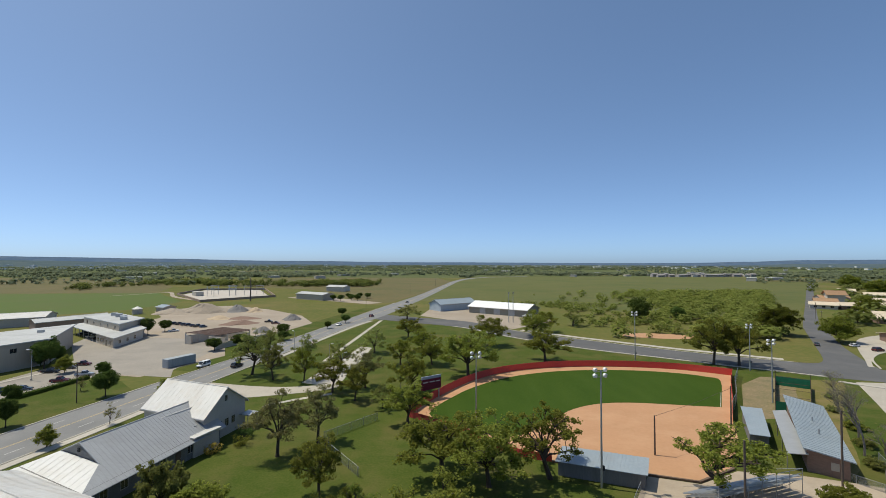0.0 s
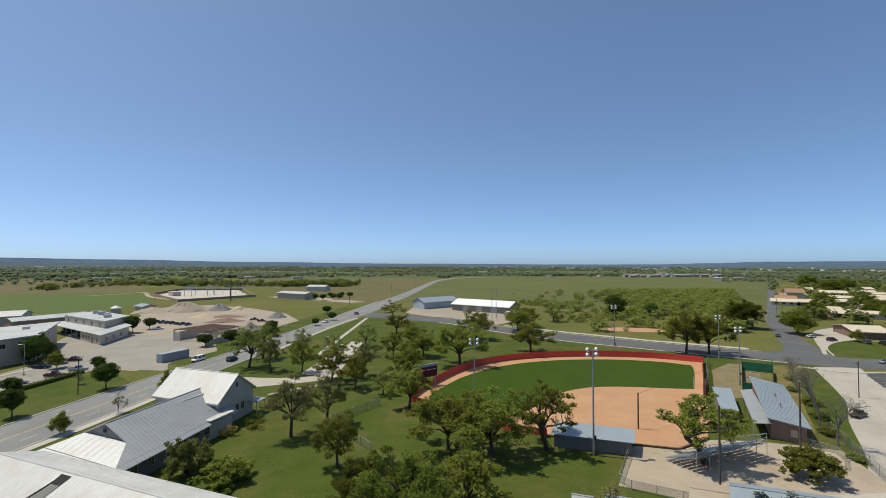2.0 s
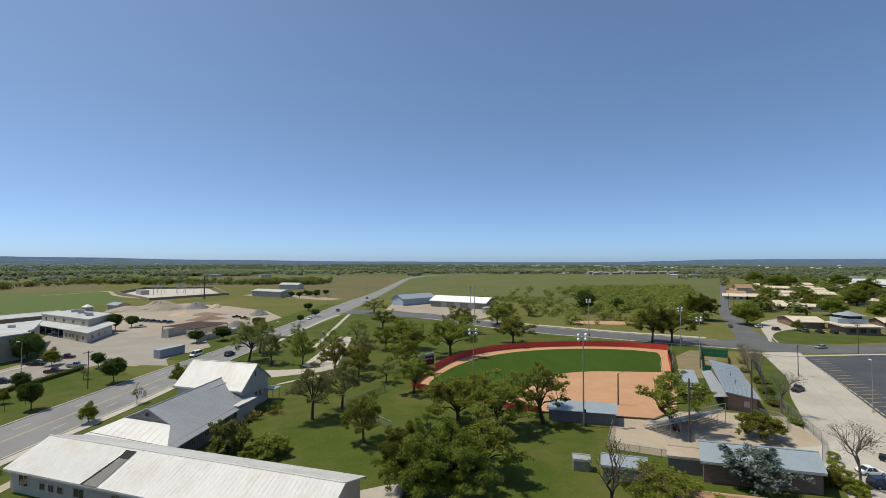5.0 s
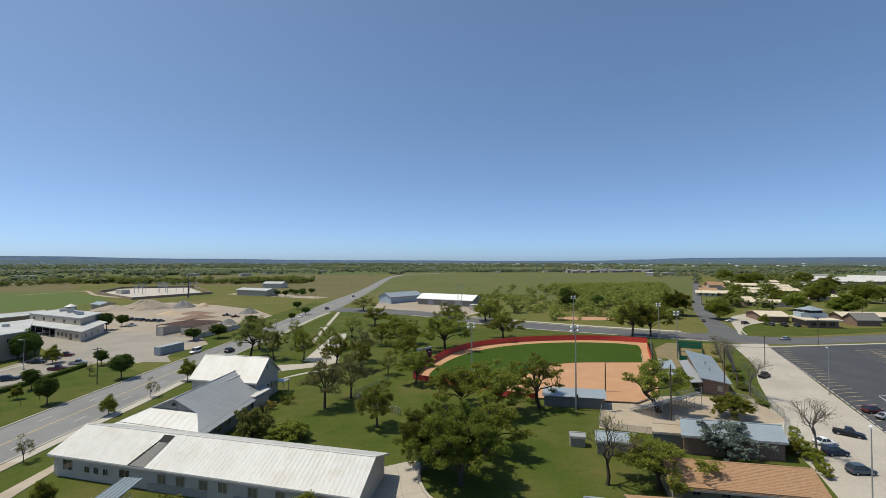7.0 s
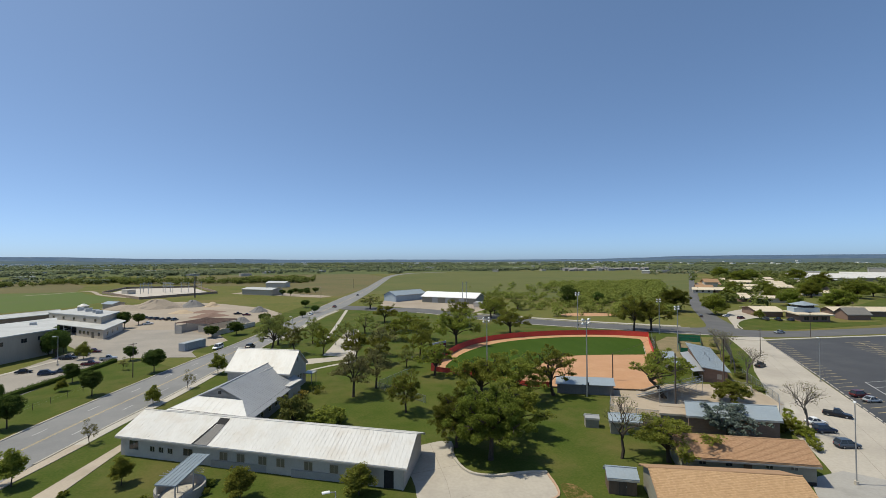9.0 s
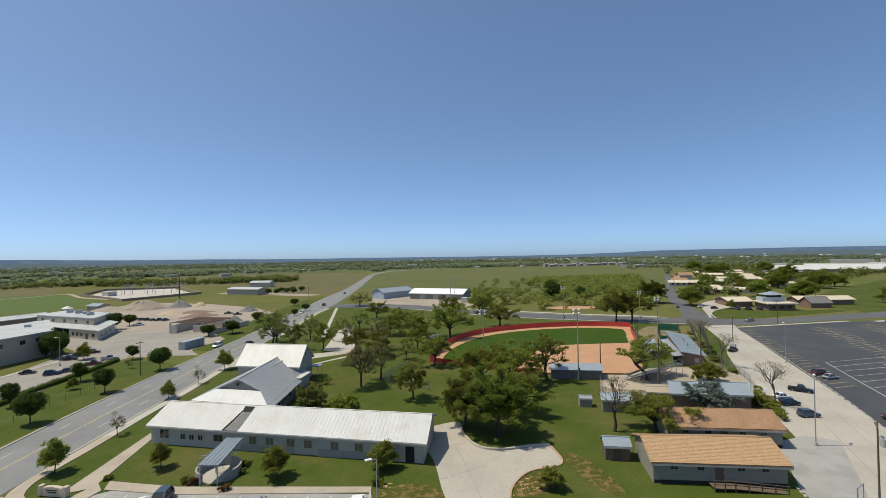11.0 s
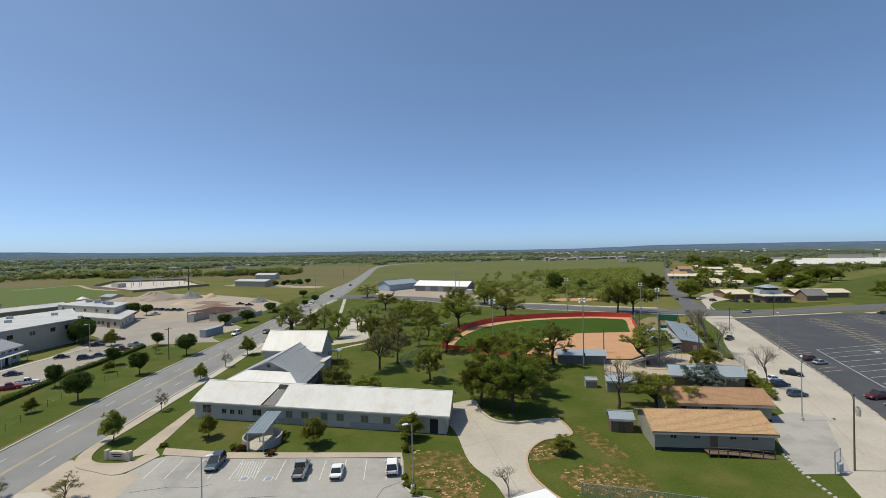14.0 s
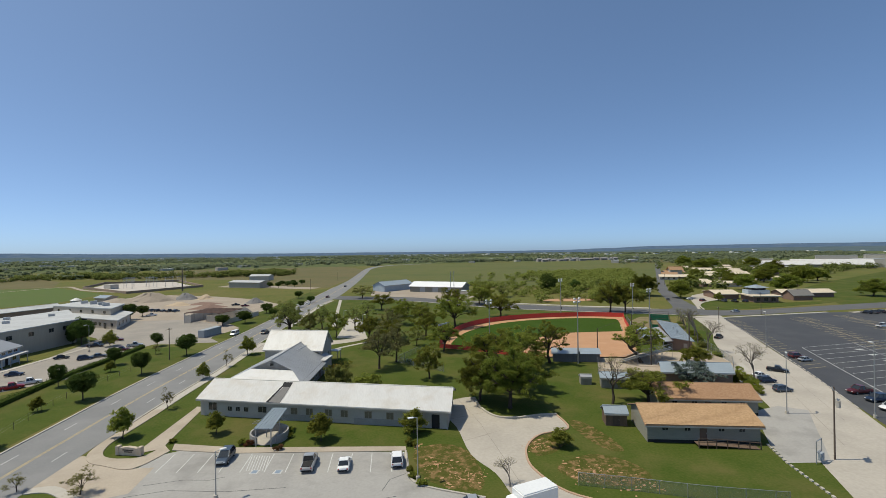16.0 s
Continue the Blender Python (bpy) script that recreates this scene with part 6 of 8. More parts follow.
cream_m = shade("cream_panel_wall", (0.54, 0.49, 0.42), (0.47, 0.43, 0.37), scale=0.3, fine=8, rough=0.8, stretch=(2, 2, 0.3))
# two-level office
O1 = [(-158, 186.5), (-127, 166.5), (-129.5, 184), (-156, 202)]
office = block("office", O1, 6.6, wall_tan_m, pale_roof_m, "two-level tan office with a pale flat roof and lower front hall", parapet=0.1)
front = [(-134.5, 164.6), (-119.4, 154), (-123.6, 175), (-134, 178)]
part("front_hall", prism(bmesh.new(), front, 0, 3.7), cream_m, office, "cream single-storey front hall")
# Near-black strip before the wall stands in for shade under the carport roof.
part("porch_back", prism(bmesh.new(), [(-158, 185.4), (-134.7, 170.3), (-134.4, 171), (-157.7, 186.2)], 0, 3.6), dark_m, office, "dark strip painted in as the carport's shade")
q = bmesh.new()
slab(q, [(-163, 184, 3.7), (-118.4, 152.8, 3.7), (-122.8, 176, 4.0), (-130, 181, 4.6), (-157, 192, 4.6)], 0.25)
part("lower_roof", recalc(q), pale_roof_m, office, "pale sheet roof over the front hall")
for k in range(6):
    part("carport_post", tube(bmesh.new(), [(-161 + k * 4.6, 183.4 - k * 3.2, 0), (-161 + k * 4.6, 183.4 - k * 3.2, 3.6)], 0.12, 6), steel_m, office)
for s in (0.15, 0.3, 0.45, 0.85):
    window(office, front[0], front[1], s, 0.9, 1.5, 1.3, frame_m=cream_m)
for s in (0.2, 0.45, 0.7):
    window(office, front[1], front[2], s, 0.9, 1.5, 1.3, frame_m=cream_m)
door(office, front[0], front[1], 0.62, 1.6, 2.2, glass_m)
for s in (0.1, 0.3, 0.5, 0.7, 0.9):
    window(office, O1[0], O1[1], s, 4.6, 1.4, 1.1, frame_m=wall_tan_m)
for x, y, a in ((-143, 187, 1.5), (-138, 183, 1.2), (-134, 178, 1.3), (-149, 192, 1.2)):
    part("roof_unit", box(bmesh.new(), x, y, 6.9, 2.4, 1.8, a, 33), steel_m, office)
# long warehouse beside the car park
ware = thing("warehouse", label="long tan metal warehouse with a pale low roof", category="building")
part("wall", prism(bmesh.new(), [(-134, 96), (-123, 134), (-141, 163), (-160, 122)], 0, 7.4), wall_tan_m, ware)
part("roof", prism(bmesh.new(), [(-134.6, 95), (-122.2, 134.2), (-141, 164.4), (-161, 122)], 7.4, 7.7), pale_roof_m, ware)
for s in (0.12, 0.3, 0.46, 0.62, 0.78, 0.9):
    window(ware, (-134, 96), (-123, 134), s, 4.9, 1.6, 1.2, frame_m=wall_tan_m)
for x, y in ((-140, 130), (-146, 140), (-136, 145), (-144, 120)):
    part("roof_unit", box(bmesh.new(), x, y, 7.7, 1.6, 1.2, 0.8, 20), steel_m, ware)
ware.matrix_basis = pose(2.5, -4, 0)
blue_house = gable("blue_house", [(-128, 92), (-120.6, 94.4), (-120.8, 104.4), (-129, 103)], 4.2, 6.0, shade("pale_blue_siding", (0.42, 0.48, 0.54), (0.36, 0.42, 0.48), scale=0.6, stretch=(1, 1, 4)), roof_grey_m, "pale blue-grey gabled house with a white porch roof", axis="t", over=0.5, category="house")
BH = ((-120.6, 94.4), (-120.8, 104.4))
for s in (0.16, 0.38, 0.62, 0.84):
    window(blue_house, *BH, s, 2.95, 1.3, 0.8, frame_m=wall_white_m)
for s in (0.2, 0.78):
    window(blue_house, *BH, s, 0.9, 1.4, 1.2, frame_m=wall_white_m)
door(blue_house, *BH, 0.5, 1.0, 2.1, dark_m)
part("porch_roof", box(bmesh.new(), -119.6, 99.4, 2.5, 10.6, 2.0, 0.16, 91), roof_white_m, blue_house, "flat white porch roof")
for y in (94.8, 97.8, 101.0, 104.0):
    part("porch_post", box(bmesh.new(), -118.8, y, 0, 0.14, 0.14, 2.5), wall_white_m, blue_house)
gable("long_store", [(-183, 190), (-170, 215), (-180, 225), (-194, 198)], 3.6, 4.6, shade("brown_metal_wall", (0.36, 0.26, 0.20), (0.31, 0.22, 0.17), scale=0.4, stretch=(2, 2, 0.3)), pale_roof_m, "long low brown metal store", over=0.4, category="shed")
gable("white_store", [(-208, 196), (-195, 207), (-202, 221), (-216, 209)], 4.2, 6, wall_white_m, roof_white_m, "white metal store with a pale gabled roof", over=0.4, category="shed")
gable("shelter", [(-179, 263), (-171, 258), (-168, 265), (-176, 270)], 3.4, 4.4, wall_tan_m, roof_blue_m, "small open-sided yard shelter", over=0.6, category="shed")
# Stands for a small white-roofed shed; the tank and cone shape is made up.
silo = thing("silo", -184, 254, 0, label="small white shed shaped as a squat tank with conical roof", category="tank")
part("tank", tube(bmesh.new(), [(0, 0, 0), (0, 0, 3.0)], 2.6, 16), wall_white_m, silo)
part("cone", tube(bmesh.new(), [(0, 0, 3.0), (0, 0, 4.4)], (2.9, 0.3), 16), roof_white_m, silo)
# roofless building
ruin = thing("roofless_shed", label="roofless tan block shed with an open steel frame", category="ruin")
RC = [(-98.5, 162.8), (-84.5, 157.5), (-78, 171), (-92, 177)]
for a, b, h in ((RC[0], tuple(bil(RC, 0.2, 0)), 3.2), (tuple(bil(RC, 0.42, 0.3)), tuple(bil(RC, 1, 0.3)), 2.6), (RC[3], RC[0], 3.2), (RC[2], RC[3], 3.2)):
    d = math.hypot(b[0] - a[0], b[1] - a[1])
    part("wall", box(bmesh.new(), (a[0] + b[0]) / 2, (a[1] + b[1]) / 2, 0, d, 0.3, h, math.degrees(math.atan2(b[1] - a[1], b[0] - a[0]))), cream_m, ruin)
for s in (0, 0.34, 0.67, 1):
    for t in (0, 1):
        part("column", box(bmesh.new(), *bil(RC, t, s), 0, 0.4, 0.4, 4.0), cream_m, ruin)
for t in (0, 1):
    a, b = bil(RC, t, 0), bil(RC, t, 1)
    part("beam", tube(bmesh.new(), [(*a, 4.1), (*b, 4.1)], 0.22, 4), brick_m, ruin)
for s in np.linspace(0, 1, 17):
    a, b = bil(RC, 0, s), bil(RC, 1, s)
    part("rafter", tube(bmesh.new(), [(*a, 4.3), (*b, 4.3)], 0.12, 4), brick_m, ruin)
box_m = shade("faded_blue_steel", (0.34, 0.37, 0.40), (0.29, 0.32, 0.35), scale=0.5, stretch=(4, 4, 0.3))
cont = thing("shipping_container", -79.9, 129.9, 0, 68, label="grey-blue shipping container beside the road", category="container")
q = box(bmesh.new(), 0, 0, 0.1, 9, 2.4, 2.5)
bmesh.ops.bevel(q, geom=q.edges[:], offset=0.06, segments=1, affect="EDGES")
part("body", q, box_m, cont)
for k in range(14):
    part("rib", box(bmesh.new(), -4.2 + k * 0.65, -1.22, 0.2, 0.2, 0.06, 2.3), box_m, cont)
screen = thing("screen_wall", label="pale block screen wall along the yard", category="wall")
for k in range(5):
    part("panel", box(bmesh.new(), -80.6 + k * 1.8, 155.5 + k * 5, 0, 5.2, 0.25, 2.0, 70), cream_m, screen)
    part("pier", box(bmesh.new(), -81.5 + k * 1.8, 153 + k * 5, 0, 0.5, 0.5, 2.2, 70), cream_m, screen)


def heap(x, y, r, h, material, label, seed, stretch=1.0, turn=0):
    """A tipped pile with an uneven foot and slope."""
    rng = random.Random(seed)
    q = bmesh.new()
    n = 20
    rings = []
    for k, (f, z) in enumerate(((1.12, 0), (0.85, 0.25), (0.55, 0.6), (0.28, 0.88))):
        rings.append([q.verts.new(pose(x, y, 0, 0, 0, turn) @ Vector((r * f * stretch * (1 + rng.uniform(-0.12, 0.12)) * math.cos(i * math.tau / n), r * f * (1 + rng.uniform(-0.12, 0.12)) * math.sin(i * math.tau / n), -0.05 if k == 0 else h * z * rng.uniform(0.9, 1.1)))) for i in range(n)])
    top = q.verts.new((x, y, h))
    for a, b in zip(rings, rings[1:]):
        for i in range(n):
            q.faces.new((a[i], a[(i + 1) % n], b[(i + 1) % n], b[i]))
    for i in range(n):
        q.faces.new((rings[-1][i], rings[-1][(i + 1) % n], top))
    tagged(part("gravel_cone", q, material), label, "pile", "piles in the yard")


sand_m = shade("sand_heap", (0.50, 0.39, 0.27), (0.42, 0.32, 0.22), scale=0.3, fine=14, bump=0.5)
grey_heap_m = shade("dark_gravel_heap", (0.20, 0.19, 0.185), (0.16, 0.155, 0.15), scale=0.3, fine=14, bump=0.5)
heap(-150, 264, 9.5, 5.5, gravel_m, "tall pale crushed-stone heap in the yard", 1, 1.5, 20)
heap(-164, 256, 7, 3.2, gravel_m, "low pale crushed-stone heap in the yard", 2, 1.6)
heap(-132, 270, 6.5, 4.2, grey_heap_m, "conical dark gravel heap in the yard", 3)
heap(-120, 268, 4.5, 2.8, sand_m, "small sandy heap in the yard", 4)
heap(-124, 234, 4.2, 1.9, sand_m, "low orange sand heap in the yard", 5, 1.5)
heap(-112, 236, 5, 1.2, brick_m, "low dark soil heap in the yard", 6, 1.8)
heap(-84, 233, 4.6, 3.0, grey_heap_m, "dark gravel heap near the road", 7)
heap(-82, 192, 4.0, 2.4, grey_heap_m, "small dark gravel heap near the road", 8)
heap(-104, 216, 5, 1.8, brick_m, "rubble heap with rusty scrap", 9, 1.8, 30)

# walled electricity substation
sub = thing("substation", label="walled substation on a pale gravel pad with steel gantries", category="substation")
SB = [(-252, 397), (-190, 328), (-153, 378), (-202, 470), (-266, 462)]
subwall_m = shade("brown_block_wall", (0.33, 0.25, 0.19), (0.26, 0.195, 0.15), scale=0.3, fine=8, rough=0.9)
for a, b in zip(SB, SB[1:] + SB[:1]):
    d = math.hypot(b[0] - a[0], b[1] - a[1])
    part("wall", box(bmesh.new(), (a[0] + b[0]) / 2, (a[1] + b[1]) / 2, 0, d, 0.5, 1.8, math.degrees(math.atan2(b[1] - a[1], b[0] - a[0]))), subwall_m, sub)
part("pad", prism(bmesh.new(), ccw([(-246, 397), (-191, 335), (-158, 378), (-204, 463), (-260, 456)]), 0, 0.3), shade("pale_crushed_stone", (0.50, 0.45, 0.395), (0.42, 0.38, 0.335), scale=0.1, fine=10, bump=0.3, rough=0.95), sub)
for x, y in ((-194, 385), (-184, 392), (-202, 400), (-178, 404), (-210, 378), (-216, 396)):
    q = bmesh.new()
    for dx in (-3, 3):
        tube(q, [(x + dx, y, 0), (x + dx, y, 9)], 0.2, 4)
    for z in (6, 8.6):
        tube(q, [(x - 4, y, z), (x + 4, y, z)], 0.25, 4)
    part("gantry", q, steel_m, sub)
part("control_house", box(bmesh.new(), -226, 386, 0, 13, 6, 4, -45), wall_white_m, sub)
mast = thing("steel_mast", -156, 338, 0, label="tall tapering steel transmission mast", category="mast")
part("shaft", tube(bmesh.new(), [(0, 0, 0), (0, 0, 18)], (0.6, 0.3), 8), shade("rusted_mast", (0.17, 0.13, 0.11), (0.13, 0.10, 0.09)), mast)
part("cap", tube(bmesh.new(), [(0, 0, 18), (0, 0, 18.4)], (0.34, 0.05), 8), steel_m, mast)
# low buildings further up the road
gable("depot", [(-128, 360), (-101, 344), (-95, 354), (-122, 370)], 4.6, 5.8, wall_tan_m, pale_roof_m, "low tan depot with a pale roof", category="shed")
gable("depot", [(-130, 452), (-110, 446), (-107, 458), (-127, 464)], 4.6, 6.2, cream_m, pale_roof_m, "low cream depot with a pale roof", category="shed")
for x, y, h, r in ((-100, 352, 5, 3), (-93, 345, 5, 3), (-86, 340, 5.4, 3), (-80, 350, 5, 3), (-74, 345, 5.4, 3.2), (-86, 366, 4.6, 2.8), (-78, 372, 4.6, 2.8), (-70, 366, 5, 3)):
    plant("street", x, y, h, r)
sheet("depot_yard", [(-140, 372), (-60, 318), (-52, 330), (-130, 400)], 0.03, gravel_m, "pale gravel yard in front of the depots", "yard")

# barns across the cross street
barn = gable("barn", [(-6, 273.5), (16.5, 291), (9, 300.5), (-13.5, 283)], 4.4, 6.8, shade("blue_grey_metal_wall", (0.40, 0.46, 0.52), (0.34, 0.40, 0.46), scale=0.4, stretch=(2, 2, 0.3)), roof_blue_m, "blue-grey metal barn with a ribbed roof", axis="s", over=0.6, category="barn")
barn2 = gable("barn", [(11.5, 269), (43, 247), (52, 260), (20.5, 282)], 4.0, 6.6, wall_grey_m, shade("bright_white_roof", (0.78, 0.78, 0.77), (0.72, 0.72, 0.71), scale=0.3, rough=0.6), "long grey barn with a bright white roof", axis="s", over=0.8, category="barn")
for s in (0.25, 0.5, 0.75):
    part("barn_door", box(bmesh.new(), *bil([(11.5, 269), (43, 247), (52, 260), (20.5, 282)], s, -0.002), 0, 4, 0.15, 3.4, -35), steel_m, barn2)
block("pump_house", [(38, 231), (45, 227), (48, 232), (41, 236)], 2.8, cream_m, pale_roof_m, "small cream pump house", "shed")
for x in (30.4, 32.6):
    tower = thing("radio_mast", x, 226, 0, label="slender grey radio mast beside the barns", category="mast", group="radio masts")
    part("shaft", tube(bmesh.new(), [(0, 0, 0), (0, 0, 15)], (0.22, 0.12), 6), steel_m, tower)
    part("antenna", box(bmesh.new(), 0, 0, 14.4, 0.5, 0.2, 1.2), steel_m, tower)
sheet("soil_patch", smooth([(74, 186), (92, 180), (104, 184), (96, 192), (80, 194)], 3, True), 0.03, soil_m, "bare reddish soil patch in the field", "ground")

# ---- houses east of the cross street ----
main_h = thing("chapel_house", label="brick house with tan flat roofs and a pale blue lantern roof", category="house")
MH = [(170, 145.5), (181.5, 142), (187.5, 155), (176, 158.5)]
part("wall", prism(bmesh.new(), MH, 0, 3.0), brick_m, main_h)
part("roof", prism(bmesh.new(), [tuple(bil(MH, u, v)) for u, v in ((-0.1, -0.1), (1.1, -0.1), (1.1, 1.05), (-0.1, 1.05))], 3.0, 3.5), tan_roof_m, main_h)
part("upper_wall", prism(bmesh.new(), [tuple(bil(MH, u, v)) for u, v in ((0.05, 0.5), (0.95, 0.5), (0.95, 1), (0.05, 1))], 3.5, 5.6), shade("pale_blue_wall", (0.40, 0.46, 0.50), (0.35, 0.41, 0.45), scale=0.6), main_h, "pale blue upper storey")
part("lantern", prism(bmesh.new(), [tuple(bil(MH, u, v)) for u, v in ((0.2, 0.55), (0.8, 0.55), (0.8, 0.95), (0.2, 0.95))], 5.6, 6.8), glass_m, main_h, "glazed lantern")
mx, my = bil(MH, 0.5, 0.75)
part("lantern_roof", tube(bmesh.new(), [(mx, my, 6.8), (mx, my, 8.3)], (6.0, 0.6), 4), roof_blue_m, main_h, "pale blue pyramid roof")
for s in (0.2, 0.5, 0.8):
    window(main_h, MH[0], MH[1], s, 0.8, 2.0, 1.4, frame_m=brick_m)
gable("low_house", [(165, 163), (176, 160), (184, 177), (173, 181)], 2.8, 4.2, brick_m, tan_roof_m, "brick house with a broad cream roof beside the drive", category="house", over=0.8)
gable("low_house", [(196, 146), (206, 144), (208.5, 152), (198.5, 154)], 2.8, 5.2, brick_m, darkshingle_m, "small house with a steep grey shingle roof", category="house", over=0.6)
gable("low_house", [(203, 158), (230, 151), (233, 160), (206, 167)], 2.8, 4.2, brick_m, tan_roof_m, "long low brick house with a tan roof", category="house", over=0.8)
rngh = random.Random(5)
for x, y, w in HOMES:
    if (x, y) in ((187, 153), (206, 148), (238, 168)):
        continue
    t = rngh.uniform(-38, -8)
    c = quad(x - w * 0.5 * math.cos(radians(t)), y - w * 0.5 * math.sin(radians(t)), t, w * rngh.uniform(0.95, 1.25), rngh.uniform(9, 13))
    home = gable("low_house", c, 2.8, rngh.uniform(3.7, 4.6), brick_m if rngh.random() < 0.6 else cream_m, tan_roof_m if rngh.random() < 0.85 else shingle_m, "low house under trees with a shallow tan roof", category="house", over=0.8, group="neighbourhood houses")
    for s in (0.2, 0.5, 0.8):
        window(home, c[0], c[1], s, 0.9, 1.6, 1.2, frame_m=brick_m)
top = quad(294, 352, -20, 11, 8)
gable("low_house", top, 6.2, 8.6, cream_m, shingle_m, "two-storey house with tiered orange-tan roofs", category="house", over=1.4, group="neighbourhood houses")
# school far off
gable("school", quad(470, 432, -49, 62, 25), 5.5, 10, panel_m, roof_white_m, "grey school block with a pale pitched roof", category="school", over=1.0)
block("school", quad(492, 428, -49, 14, 12), 12, wall_white_m, pale_roof_m, "white stair tower of the school", "school")
gable("school", quad(545, 430, -49, 80, 30), 4.5, 10.5, wall_grey_m, roof_white_m, "long grey school hall with a pale metal roof", category="school", over=1.0)
block("school", quad(604, 398, -49, 32, 28), 11, cream_m, pale_roof_m, "tall tan school gymnasium", "school")
block("school", quad(640, 470, -49, 45, 20), 14, wall_white_m, pale_roof_m, "pale upper school block", "school")
block("school", quad(690, 440, -49, 60, 20), 15, cream_m, roof_white_m, "pale school block behind the gymnasium", "school")
block("school", quad(440, 400, -49, 40, 16), 4.5, dark_m, pale_roof_m, "low dark school wing with a pale roof", "school")
apart = random.Random(19)
flat_wall_m = shade("lilac_grey_render", (0.40, 0.365, 0.36), (0.30, 0.275, 0.275), scale=0.2, fine=8, rough=0.9)
flat_roof_m = shade("faded_brown_roof", (0.30, 0.275, 0.27), (0.24, 0.22, 0.215), scale=0.2, fine=8, rough=0.9)
for k in range(30):
    u = k / 29
    x, y, w = 400 + 215 * u + apart.uniform(-4, 4), 885 + 45 * u + apart.uniform(-12, 22), apart.uniform(8, 17)
    c = quad(x, y, apart.uniform(-20, 35), w, apart.uniform(8, 11))
    if k % 4 == 3:
        block("apartment_house", c, apart.uniform(3.0, 4.5), wall_white_m, roof_white_m, "low white building at the pasture's far edge", "building", group="far buildings")
    else:
        h = apart.uniform(3.6, 5.6)
        flats = gable("apartment_house", c, h, h + apart.uniform(1.2, 2.4), flat_wall_m, flat_roof_m, "pale apartment house at the pasture's far edge", category="building", over=0.5, group="far buildings")
        for r in (0.22, 0.5, 0.78):
            window(flats, c[0], c[1], r, 1.2, 1.8, 1.7)
far = random.Random(9)
for k in range(44):
    y = far.uniform(700, 1700)
    x = far.uniform(-0.9, 0.75) * y
    if -0.3 < x / y < 0.15 and y < 900:
        continue
    block("far_house", quad(x, y, far.uniform(0, 90), far.uniform(9, 26), far.uniform(8, 13)), far.uniform(3, 5.5), wall_white_m if far.random() < 0.6 else cream_m, roof_white_m if far.random() < 0.75 else tan_roof_m, "pale building far off among trees", "building", group="far buildings")

# ---- vehicles ----
def loft(bm, rows):
    """A closed body through rings of points."""
    rs = [[bm.verts.new(p) for p in r] for r in rows]
    n = len(rs[0])
    for a, b in zip(rs, rs[1:]):
        for i in range(n):
            bm.faces.new((a[i], a[(i + 1) % n], b[(i + 1) % n], b[i]))
    bm.faces.new(rs[0][::-1])
    bm.faces.new(rs[-1])
    return recalc(bm)


def paint_mat(name, c, metal=0.3):
    m = shade("paint_" + name, c, tuple(v * 0.92 for v in c), rough=0.28, metal=metal, bump=0.0, spec=0.6, scale=0.5)
    return m


